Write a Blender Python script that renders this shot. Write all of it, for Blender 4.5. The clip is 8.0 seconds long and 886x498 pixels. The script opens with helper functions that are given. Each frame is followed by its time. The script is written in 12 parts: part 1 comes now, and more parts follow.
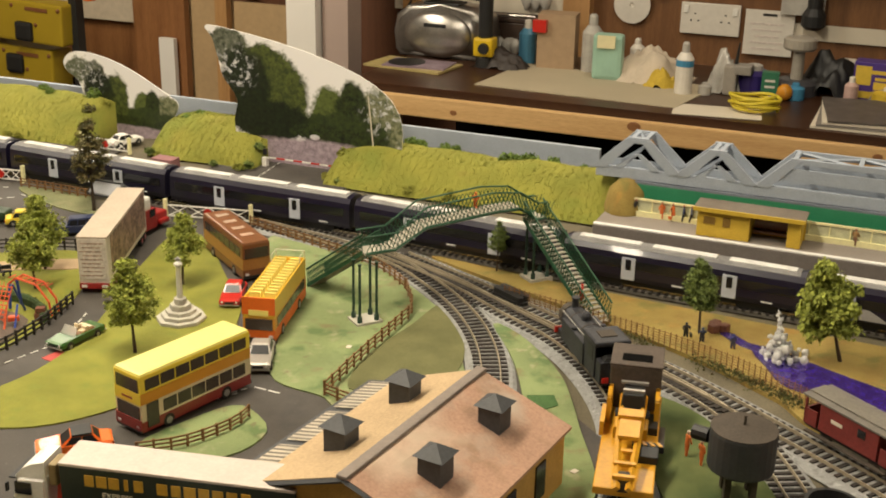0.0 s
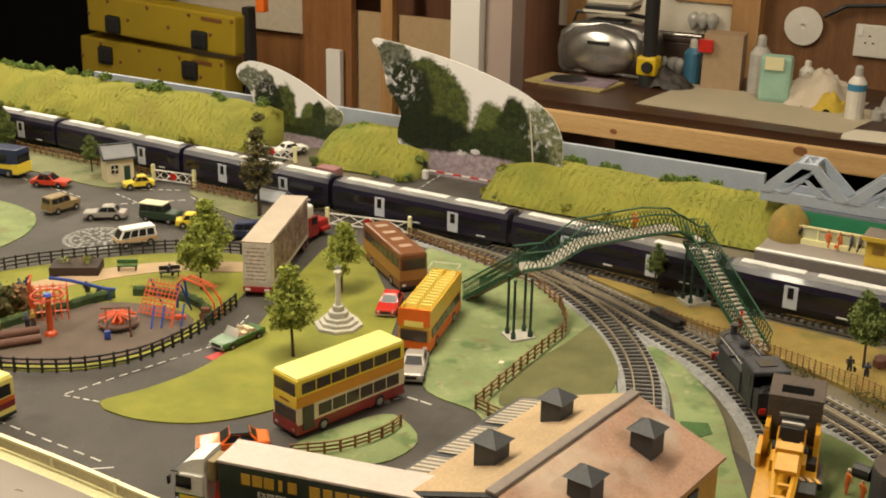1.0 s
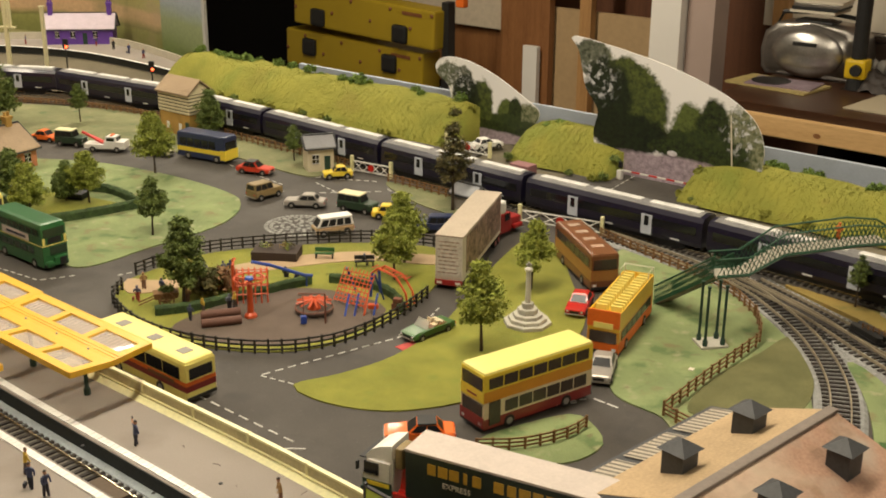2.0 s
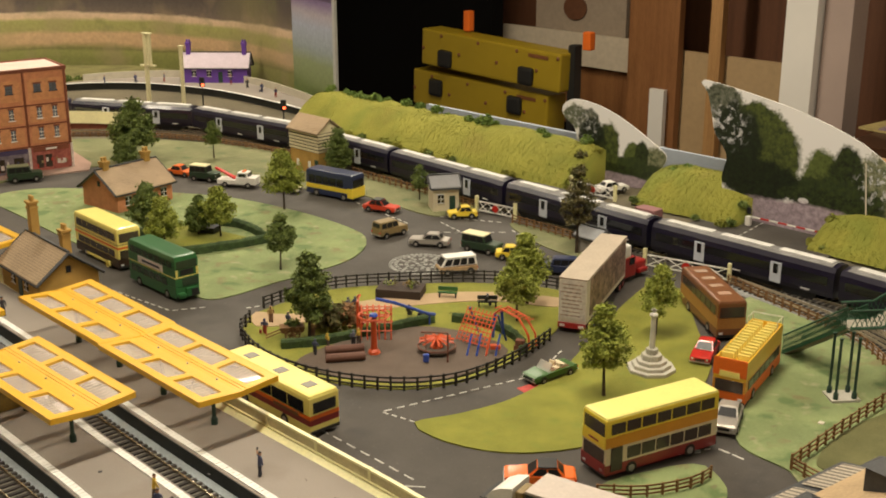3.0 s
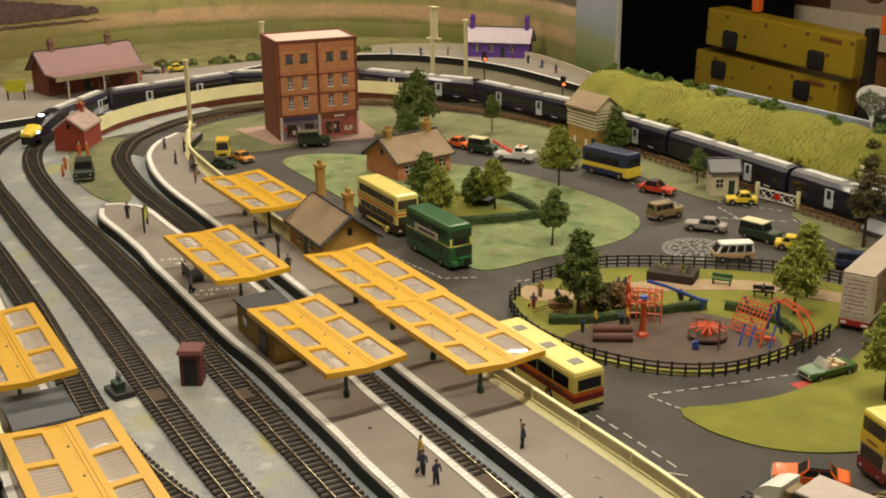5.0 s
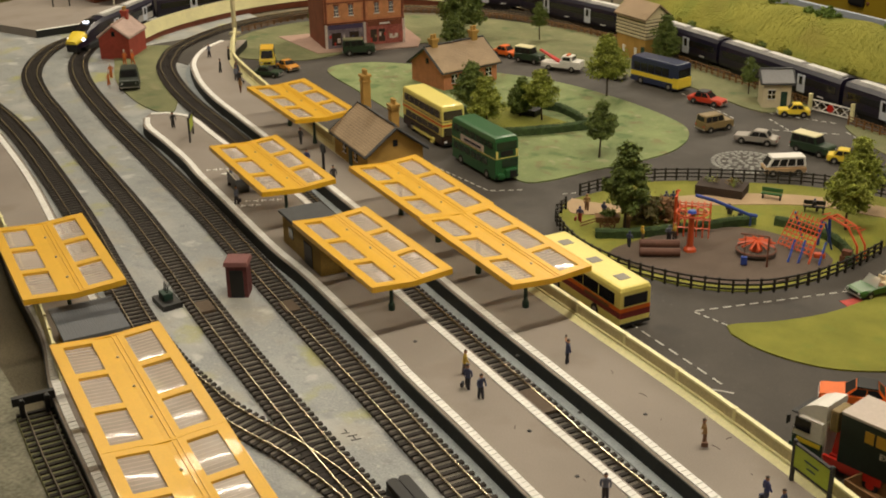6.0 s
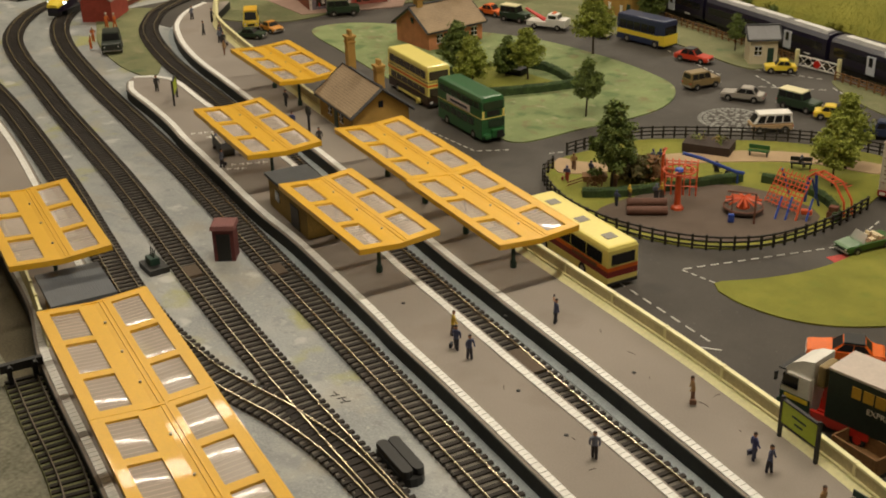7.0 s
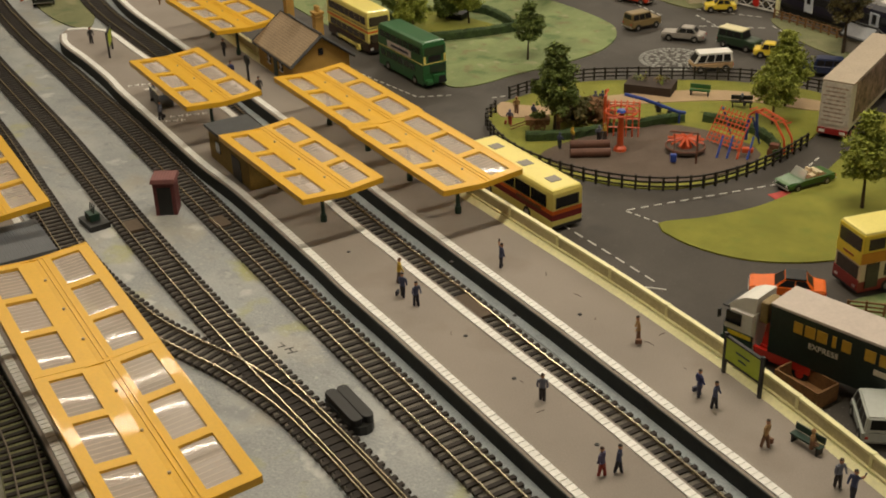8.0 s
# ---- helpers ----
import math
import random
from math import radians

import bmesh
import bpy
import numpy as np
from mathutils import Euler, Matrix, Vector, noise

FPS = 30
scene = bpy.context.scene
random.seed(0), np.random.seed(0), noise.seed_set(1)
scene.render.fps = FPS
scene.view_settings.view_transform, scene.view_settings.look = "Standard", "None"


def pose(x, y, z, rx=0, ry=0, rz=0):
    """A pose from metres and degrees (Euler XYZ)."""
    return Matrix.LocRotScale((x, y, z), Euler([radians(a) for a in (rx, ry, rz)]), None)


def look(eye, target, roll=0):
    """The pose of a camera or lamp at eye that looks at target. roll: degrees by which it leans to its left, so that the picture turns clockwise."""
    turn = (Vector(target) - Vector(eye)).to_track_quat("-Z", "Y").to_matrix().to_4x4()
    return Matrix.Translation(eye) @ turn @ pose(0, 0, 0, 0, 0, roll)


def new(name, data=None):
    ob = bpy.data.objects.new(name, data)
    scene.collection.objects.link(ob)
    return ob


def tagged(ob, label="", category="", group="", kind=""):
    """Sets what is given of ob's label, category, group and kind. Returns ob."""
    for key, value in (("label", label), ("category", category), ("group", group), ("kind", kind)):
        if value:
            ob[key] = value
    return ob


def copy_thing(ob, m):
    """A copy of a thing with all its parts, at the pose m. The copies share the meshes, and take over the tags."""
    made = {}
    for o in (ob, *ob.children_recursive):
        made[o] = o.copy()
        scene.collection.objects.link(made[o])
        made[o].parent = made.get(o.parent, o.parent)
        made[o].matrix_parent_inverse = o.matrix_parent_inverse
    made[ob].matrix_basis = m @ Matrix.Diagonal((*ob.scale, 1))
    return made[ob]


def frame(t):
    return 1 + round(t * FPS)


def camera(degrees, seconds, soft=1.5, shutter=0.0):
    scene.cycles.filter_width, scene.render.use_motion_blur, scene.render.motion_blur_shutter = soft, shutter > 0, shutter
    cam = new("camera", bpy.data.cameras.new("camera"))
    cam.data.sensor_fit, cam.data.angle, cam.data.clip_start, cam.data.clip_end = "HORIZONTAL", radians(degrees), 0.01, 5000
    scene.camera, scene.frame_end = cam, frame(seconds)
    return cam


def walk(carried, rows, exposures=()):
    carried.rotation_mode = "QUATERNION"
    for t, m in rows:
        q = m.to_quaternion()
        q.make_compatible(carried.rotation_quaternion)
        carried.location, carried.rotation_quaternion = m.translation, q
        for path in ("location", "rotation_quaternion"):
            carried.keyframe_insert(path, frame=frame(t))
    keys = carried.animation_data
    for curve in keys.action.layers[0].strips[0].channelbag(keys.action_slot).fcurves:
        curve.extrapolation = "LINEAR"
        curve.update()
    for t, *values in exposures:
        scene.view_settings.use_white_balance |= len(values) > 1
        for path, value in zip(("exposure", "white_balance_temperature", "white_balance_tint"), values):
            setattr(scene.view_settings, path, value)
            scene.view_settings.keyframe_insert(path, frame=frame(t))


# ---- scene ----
cam = camera(40.5, 8.0, soft=1.9)
PATH = [
    (0, (-0.296, -0.141, 0.504), (-0.145, 1.732, -0.181), 1.1),
    (0.5, (-0.299, -0.141, 0.506), (-0.273, 1.743, -0.164), 0.9),
    (1, (-0.301, -0.142, 0.506), (-0.403, 1.741, -0.16), 1.0),
    (1.5, (-0.305, -0.142, 0.507), (-0.531, 1.729, -0.161), 1.1),
    (2, (-0.307, -0.143, 0.508), (-0.715, 1.695, -0.168), 0.4),
    (2.2, (-0.306, -0.143, 0.505), (-0.757, 1.69, -0.158), 0.1),
    (3.3, (-0.313, -0.147, 0.51), (-0.976, 1.641, -0.094), 0.1),
    (3.5, (-0.312, -0.146, 0.509), (-1.014, 1.626, -0.095), 0.1),
    (4, (-0.315, -0.148, 0.51), (-1.126, 1.576, -0.097), 0.2),
    (4.5, (-0.318, -0.148, 0.509), (-1.225, 1.523, -0.113), -0.0),
    (5, (-0.32, -0.146, 0.506), (-1.319, 1.462, -0.138), -0.6),
    (5.2, (-0.319, -0.144, 0.504), (-1.341, 1.435, -0.177), -0.8),
    (6.3, (-0.328, -0.139, 0.511), (-1.358, 1.377, -0.291), -1.1),
    (6.5, (-0.327, -0.139, 0.511), (-1.351, 1.377, -0.296), -1.2),
    (7, (-0.327, -0.137, 0.509), (-1.329, 1.372, -0.339), -1.5),
    (7.5, (-0.326, -0.135, 0.509), (-1.288, 1.38, -0.374), -1.7),
    (8, (-0.326, -0.133, 0.507), (-1.236, 1.387, -0.422), -1.9),
]
walk(cam, [(t, look(eye, target, roll)) for t, eye, target, roll in PATH],
     exposures=[(0, 0.42), (1.0, 0.33), (2.2, 0.08), (3.5, -0.02), (4.2, -0.15), (5.0, -0.23), (6.5, -0.49), (8, -0.60)])

# ---- light ----
world = bpy.data.worlds.new("world")
world.use_nodes = True
scene.world = world
world.node_tree.nodes["Background"].inputs[0].default_value = (1.0, 0.8, 0.55, 1)
world.node_tree.nodes["Background"].inputs[1].default_value = 0.05


# ---- materials ----
def mat(name, col, rough=0.6, metal=0.0, vary=0.12, scale=60.0, fine=400.0, bump=0.0, spec=0.5, tint=None, rnd=0.0, coat=0.0):
    """A procedural surface: base colour, coarse and fine variation, optional relief and per-object change."""
    m = bpy.data.materials.new(name)
    m.use_nodes = True
    nt = m.node_tree
    b = nt.nodes["Principled BSDF"]
    b.inputs["Roughness"].default_value = rough
    b.inputs["Metallic"].default_value = metal
    b.inputs["Specular IOR Level"].default_value = spec
    b.inputs["Coat Weight"].default_value = coat
    tc = nt.nodes.new("ShaderNodeTexCoord")
    n1 = nt.nodes.new("ShaderNodeTexNoise")
    n1.inputs["Scale"].default_value = scale
    n1.inputs["Detail"].default_value = 5
    n2 = nt.nodes.new("ShaderNodeTexNoise")
    n2.inputs["Scale"].default_value = fine
    n2.inputs["Detail"].default_value = 3
    for n in (n1, n2):
        nt.links.new(tc.outputs["Object"], n.inputs["Vector"])
    mr = nt.nodes.new("ShaderNodeMath")
    mr.operation = "ADD"
    nt.links.new(n1.outputs["Fac"], mr.inputs[0])
    nt.links.new(n2.outputs["Fac"], mr.inputs[1])
    ramp = nt.nodes.new("ShaderNodeMapRange")
    ramp.inputs["From Min"].default_value = 0.7
    ramp.inputs["From Max"].default_value = 1.3
    nt.links.new(mr.outputs[0], ramp.inputs["Value"])
    mix = nt.nodes.new("ShaderNodeMix")
    mix.data_type = "RGBA"
    lo = [max(0.0, c * (1 - vary)) for c in col]
    hi = list(tint) if tint else [min(1.0, c * (1 + vary)) for c in col]
    mix.inputs["A"].default_value = (*lo, 1)
    mix.inputs["B"].default_value = (*hi, 1)
    nt.links.new(ramp.outputs[0], mix.inputs["Factor"])
    out = mix.outputs["Result"]
    if rnd:
        oi = nt.nodes.new("ShaderNodeObjectInfo")
        hs = nt.nodes.new("ShaderNodeHueSaturation")
        mv = nt.nodes.new("ShaderNodeMapRange")
        mv.inputs["To Min"].default_value = 1 - rnd
        mv.inputs["To Max"].default_value = 1 + rnd
        nt.links.new(oi.outputs["Random"], mv.inputs["Value"])
        nt.links.new(mv.outputs[0], hs.inputs["Value"])
        nt.links.new(out, hs.inputs["Color"])
        out = hs.outputs[0]
    nt.links.new(out, b.inputs["Base Color"])
    if bump:
        bp = nt.nodes.new("ShaderNodeBump")
        bp.inputs["Strength"].default_value = bump
        bp.inputs["Distance"].default_value = 0.001
        nt.links.new(mr.outputs[0], bp.inputs["Height"])
        nt.links.new(bp.outputs[0], b.inputs["Normal"])
    return m


def glow(name, col, strength):
    m = bpy.data.materials.new(name)
    m.use_nodes = True
    b = m.node_tree.nodes["Principled BSDF"]
    b.inputs["Base Color"].default_value = (*col, 1)
    b.inputs["Emission Color"].default_value = (*col, 1)
    b.inputs["Emission Strength"].default_value = strength
    return m


def clear(name, col, rough=0.1, alpha=0.5):
    """Thin tinted plastic or glass."""
    m = bpy.data.materials.new(name)
    m.use_nodes = True
    b = m.node_tree.nodes["Principled BSDF"]
    b.inputs["Base Color"].default_value = (*col, 1)
    b.inputs["Roughness"].default_value = rough
    b.inputs["Alpha"].default_value = alpha
    return m


def stain(m, col, scale, lo, hi, amount=1.0, seed=0.0, detail=4.0):
    """Blotches of a second colour over a surface."""
    nt = m.node_tree
    b = nt.nodes["Principled BSDF"]
    src = b.inputs["Base Color"].links[0].from_socket
    tc = [n for n in nt.nodes if n.type == "TEX_COORD"][0]
    mp = nt.nodes.new("ShaderNodeMapping")
    mp.inputs["Location"].default_value = (seed, seed * 0.7, 0)
    nz = nt.nodes.new("ShaderNodeTexNoise")
    nz.inputs["Scale"].default_value = scale
    nz.inputs["Detail"].default_value = detail
    mr = nt.nodes.new("ShaderNodeMapRange")
    mr.inputs["From Min"].default_value = lo
    mr.inputs["From Max"].default_value = hi
    mr.inputs["To Max"].default_value = amount
    mix = nt.nodes.new("ShaderNodeMix")
    mix.data_type = "RGBA"
    mix.inputs["B"].default_value = (*col, 1)
    nt.links.new(tc.outputs["Object"], mp.inputs["Vector"])
    nt.links.new(mp.outputs[0], nz.inputs["Vector"])
    nt.links.new(nz.outputs["Fac"], mr.inputs["Value"])
    nt.links.new(mr.outputs[0], mix.inputs["Factor"])
    nt.links.new(src, mix.inputs["A"])
    nt.links.new(mix.outputs["Result"], b.inputs["Base Color"])
    return m


def paint_by_height(name, stops, top, rough=0.7):
    """Colour zones one above the other, as on a small painted casting."""
    m = bpy.data.materials.new(name)
    m.use_nodes = True
    nt = m.node_tree
    b = nt.nodes["Principled BSDF"]
    b.inputs["Roughness"].default_value = rough
    tc = nt.nodes.new("ShaderNodeTexCoord")
    sp = nt.nodes.new("ShaderNodeSeparateXYZ")
    mr = nt.nodes.new("ShaderNodeMapRange")
    mr.inputs["From Max"].default_value = top
    cr = nt.nodes.new("ShaderNodeValToRGB")
    cr.color_ramp.interpolation = "CONSTANT"
    els = cr.color_ramp.elements
    els[0].color = (*stops[0][1], 1)
    els[1].position, els[1].color = stops[-1][0], (*stops[-1][1], 1)
    for p, c in stops[1:-1]:
        e = els.new(p)
        e.color = (*c, 1)
    nt.links.new(tc.outputs["Object"], sp.inputs[0])
    nt.links.new(sp.outputs["Z"], mr.inputs["Value"])
    nt.links.new(mr.outputs[0], cr.inputs[0])
    nt.links.new(cr.outputs[0], b.inputs["Base Color"])
    return m


def foliage(name, lo, hi):
    """Leaf flock: each leaf takes its own shade between two greens."""
    m = mat(name, lo, 0.85, vary=0.35, scale=110, fine=700, tint=hi)
    nt = m.node_tree
    b = nt.nodes["Principled BSDF"]
    src = b.inputs["Base Color"].links[0].from_socket
    ge = nt.nodes.new("ShaderNodeNewGeometry")
    mv = nt.nodes.new("ShaderNodeMapRange")
    mv.inputs["To Min"].default_value = 0.70
    mv.inputs["To Max"].default_value = 1.25
    hs = nt.nodes.new("ShaderNodeHueSaturation")
    nt.links.new(ge.outputs["Random Per Island"], mv.inputs["Value"])
    nt.links.new(mv.outputs[0], hs.inputs["Value"])
    nt.links.new(src, hs.inputs["Color"])
    nt.links.new(hs.outputs[0], b.inputs["Base Color"])
    return m


ASPHALT = mat("asphalt", (0.056, 0.0485, 0.041), 0.75, vary=0.25, scale=14, fine=900, bump=0.15)
LAWN = mat("lime_flock", (0.195, 0.202, 0.027), 0.95, vary=0.2, scale=25, fine=1500, bump=0.6, tint=(0.275, 0.273, 0.041))
PALE = mat("pale_flock", (0.19, 0.24, 0.10), 0.95, vary=0.25, scale=18, fine=1200, bump=0.6, tint=(0.27, 0.33, 0.14))
DULL = mat("dull_flock", (0.15, 0.17, 0.075), 0.95, vary=0.3, scale=16, fine=1000, bump=0.6, tint=(0.23, 0.23, 0.11))
SAND = mat("straw_flock", (0.30, 0.19, 0.045), 0.95, vary=0.3, scale=22, fine=900, bump=0.6, tint=(0.36, 0.27, 0.07))
BALLAST = mat("grey_ballast", (0.27, 0.27, 0.26), 0.95, vary=0.25, scale=30, fine=1400, bump=0.8)
YARD = mat("painted_yard", (0.295, 0.31, 0.31), 0.44, vary=0.25, scale=9, fine=520, bump=0.40)
BASE = mat("board_earth", (0.13, 0.11, 0.07), 0.95, vary=0.3, scale=10, fine=600, bump=0.4)
PLAYG = mat("playground_grit", (0.115, 0.085, 0.066), 0.95, vary=0.2, scale=30, fine=1500, bump=0.5)
PATHM = mat("sandy_path", (0.42, 0.30, 0.18), 0.95, vary=0.15, scale=30, fine=1200, bump=0.4)
TRACKBED = mat("track_bed", (0.155, 0.140, 0.118), 0.95, vary=0.35, scale=120, fine=1400, bump=0.6)
SLEEPER = mat("sleeper_brown", (0.026, 0.020, 0.016), 0.8, vary=0.3, scale=200, fine=2000, rnd=0.25)
RAIL = mat("nickel_rail", (0.50, 0.43, 0.31), 0.26, 0.80, vary=0.2, scale=40, fine=500)
DULLRAIL = mat("dull_rail", (0.16, 0.13, 0.095), 0.5, 0.4, vary=0.25, scale=40, fine=500)
WORNRAIL = mat("worn_rail", (0.50, 0.43, 0.31), 0.32, 0.5, vary=0.2, scale=40, fine=500)
PLATFORM = mat("platform_grey", (0.27, 0.235, 0.205), 0.85, vary=0.12, scale=12, fine=900, bump=0.1)
PLATSIDE = mat("platform_side", (0.02, 0.022, 0.02), 0.7, vary=0.3, scale=60)
EDGE = mat("white_edging", (0.80, 0.79, 0.76), 0.7, vary=0.08, scale=120, rnd=0.06)
CREAM = mat("cream_wall", (0.80, 0.75, 0.42), 0.42, vary=0.1, scale=30, fine=300)
CANOPY = mat("canopy_amber", (0.75, 0.425, 0.020), 0.36, vary=0.06, scale=40, bump=0.04, coat=0.15)
SKYL = clear("skylight_plastic", (0.66, 0.57, 0.50), 0.06, 0.42)
BAR = mat("skylight_bar", (0.40, 0.33, 0.26), 0.4, vary=0.1)
DKGREEN = mat("dark_green_paint", (0.015, 0.045, 0.03), 0.5)
BLACK = mat("black_plastic", (0.012, 0.012, 0.012), 0.5)
WHITE = mat("white_paint", (0.75, 0.73, 0.68), 0.5, vary=0.06)
LINE = mat("road_line", (0.55, 0.54, 0.5), 0.8, vary=0.25, scale=150)
NAVY = mat("navy_gloss", (0.009, 0.007, 0.022), 0.34, vary=0.15, coat=0.25)
SILVERW = mat("pale_panel", (0.66, 0.66, 0.66), 0.4, vary=0.06)
DOORM = mat("coach_door", (0.52, 0.55, 0.62), 0.35, vary=0.06)
GLASS = mat("dark_glass", (0.012, 0.012, 0.014), 0.12, vary=0.05)
CARGLASS = mat("car_window", (0.014, 0.014, 0.015), 0.32, vary=0.2, spec=0.3)
BUSGLASS = mat("bus_window", (0.055, 0.04, 0.03), 0.12, vary=0.15, scale=90)
YELLOW = mat("bus_yellow", (0.80, 0.61, 0.05), 0.35, vary=0.05, coat=0.3)
ORANGEB = mat("bus_orange", (0.62, 0.27, 0.02), 0.35, vary=0.05, coat=0.3)
CREAMB = mat("bus_cream", (0.66, 0.55, 0.36), 0.4, vary=0.05, coat=0.2)
CREAMY = mat("coach_cream", (0.80, 0.69, 0.19), 0.4, vary=0.05, coat=0.2)
MAROON = mat("bus_maroon", (0.22, 0.018, 0.015), 0.35, vary=0.08, coat=0.3)
REDP = mat("red_paint", (0.50, 0.02, 0.012), 0.35, vary=0.08, coat=0.3)
ORANGE = mat("orange_paint", (0.72, 0.14, 0.012), 0.5, vary=0.08, coat=0.08)
GREENP = mat("green_gloss", (0.025, 0.115, 0.035), 0.35, vary=0.08, coat=0.3)
LIMEP = mat("mid_green_gloss", (0.034, 0.115, 0.020), 0.3, vary=0.08, coat=0.4)
BROWNP = mat("brown_paint", (0.17, 0.065, 0.022), 0.4, vary=0.12, coat=0.2)
TANP = mat("tan_paint", (0.24, 0.17, 0.07), 0.5, vary=0.12)
SILVERP = mat("silver_paint", (0.42, 0.39, 0.35), 0.35, 0.4, vary=0.08)
BLUEP = mat("dark_blue_paint", (0.02, 0.03, 0.08), 0.35, vary=0.08, coat=0.3)
DKGRN2 = mat("landrover_green", (0.022, 0.045, 0.022), 0.4, vary=0.1)
CREAMP = mat("cream_roof", (0.72, 0.66, 0.40), 0.45, vary=0.06)
TYRE = mat("tyre", (0.015, 0.014, 0.013), 0.8)
HUB = mat("hub", (0.35, 0.33, 0.30), 0.4, 0.5)
BRICK = mat("red_brick", (0.53, 0.215, 0.10), 0.8, vary=0.2, scale=90, fine=900)
BRICKD = mat("dark_brick", (0.20, 0.06, 0.03), 0.8, vary=0.25, scale=60, fine=800)
OCHRE = mat("ochre_brick", (0.42, 0.25, 0.06), 0.8, vary=0.2, scale=60, fine=800, bump=0.2)
ROOFT = mat("tan_roof", (0.36, 0.26, 0.16), 0.8, vary=0.22, scale=22, fine=500, bump=0.2)
ROOFP = mat("pinkish_roof", (0.36, 0.215, 0.145), 0.8, vary=0.2, scale=16, fine=400, bump=0.15)
SLATE = mat("slate_grey", (0.05, 0.052, 0.056), 0.6, vary=0.2, scale=60)
STONE = mat("memorial_stone", (0.44, 0.42, 0.36), 0.85, vary=0.15, scale=60, fine=700)
WOODF = mat("fence_brown", (0.20, 0.10, 0.035), 0.8, vary=0.25, scale=120)
DKFENCE = mat("dark_fence", (0.022, 0.018, 0.014), 0.7, vary=0.2)
TRUNK = mat("bark", (0.06, 0.04, 0.025), 0.9, vary=0.3, scale=200)
LEAF = foliage("leaf_mid", (0.20, 0.25, 0.030), (0.42, 0.46, 0.075))
LEAFD = foliage("leaf_dark", (0.075, 0.115, 0.028), (0.21, 0.27, 0.055))
LEAFR = foliage("leaf_russet", (0.055, 0.075, 0.024), (0.19, 0.14, 0.045))
HEDGE = mat("hedge_flock", (0.028, 0.055, 0.018), 0.9, vary=0.5, scale=120, fine=1200, tint=(0.07, 0.12, 0.035), bump=0.8)
EMB = mat("embankment_grass", (0.215, 0.225, 0.030), 0.95, vary=0.22, scale=16, fine=1500, bump=0.25, tint=(0.33, 0.31, 0.050))
BLADE = mat("grass_blade", (0.235, 0.245, 0.036), 0.9, vary=0.2, scale=12, fine=300, tint=(0.335, 0.32, 0.058))
GREYB = mat("bridge_grey", (0.34, 0.38, 0.44), 0.5, vary=0.08)
FASCIA = mat("fascia_grey_blue", (0.36, 0.40, 0.46), 0.6, vary=0.06)
FASGRN = mat("fascia_green", (0.03, 0.22, 0.11), 0.5, vary=0.08)
BRIDGEG = mat("footbridge_green", (0.016, 0.075, 0.036), 0.45, vary=0.15)
TREAD = mat("stair_tread", (0.33, 0.31, 0.25), 0.8, vary=0.15)
STEEL = mat("pale_steel", (0.55, 0.52, 0.40), 0.5, vary=0.1)
FIGD = mat("figure_dark", (0.03, 0.035, 0.06), 0.7, vary=0.3, scale=300)
FIGO = mat("figure_orange", (0.60, 0.13, 0.02), 0.7, vary=0.2, scale=300)
FIGY = mat("figure_yellow", (0.60, 0.40, 0.05), 0.7, vary=0.2, scale=300)
FIGB = mat("figure_brown", (0.16, 0.06, 0.035), 0.7, vary=0.3, scale=300)
SKIN = (0.42, 0.22, 0.13)


def dressed(name, legs, coat, hat):
    return paint_by_height(name, ((0.0, legs), (0.45, coat), (0.81, SKIN), (0.93, hat)), 0.0235)


DRESS = {"figure_dark": [dressed("dress_navy", (0.02, 0.022, 0.035), (0.05, 0.06, 0.12), (0.03, 0.02, 0.015)), dressed("dress_grey", (0.03, 0.025, 0.03), (0.14, 0.15, 0.20), (0.05, 0.03, 0.02)), dressed("dress_black", (0.015, 0.015, 0.015), (0.03, 0.028, 0.03), (0.02, 0.018, 0.018)), dressed("dress_blue", (0.05, 0.055, 0.10), (0.04, 0.05, 0.16), (0.04, 0.025, 0.02))],
         "figure_orange": [dressed("dress_orange", (0.55, 0.12, 0.02), (0.60, 0.15, 0.03), (0.55, 0.50, 0.40))],
         "figure_yellow": [dressed("dress_yellow", (0.10, 0.07, 0.05), (0.60, 0.40, 0.05), (0.10, 0.06, 0.03))],
         "figure_brown": [dressed("dress_tan", (0.18, 0.09, 0.05), (0.34, 0.20, 0.08), (0.05, 0.03, 0.02)), dressed("dress_red", (0.25, 0.03, 0.02), (0.08, 0.07, 0.14), (0.06, 0.03, 0.02))]}

# weathering
def courses(m, spacing, depth=0.72):
    """Fine level courses of slates or tiles along a roof slope."""
    nt = m.node_tree
    b = nt.nodes["Principled BSDF"]
    src = b.inputs["Base Color"].links[0].from_socket
    tc = [n for n in nt.nodes if n.type == "TEX_COORD"][0]
    wv = nt.nodes.new("ShaderNodeTexWave")
    wv.wave_type, wv.bands_direction, wv.wave_profile = "BANDS", "Y", "SAW"
    wv.inputs["Scale"].default_value = 0.314 / spacing
    wv.inputs["Distortion"].default_value = 0.4
    mv = nt.nodes.new("ShaderNodeMapRange")
    mv.inputs["To Min"].default_value = depth
    mv.inputs["To Max"].default_value = 1.10
    hs = nt.nodes.new("ShaderNodeHueSaturation")
    nt.links.new(tc.outputs["Object"], wv.inputs["Vector"])
    nt.links.new(wv.outputs["Fac"], mv.inputs["Value"])
    nt.links.new(mv.outputs[0], hs.inputs["Value"])
    nt.links.new(src, hs.inputs["Color"])
    nt.links.new(hs.outputs[0], b.inputs["Base Color"])
    return m


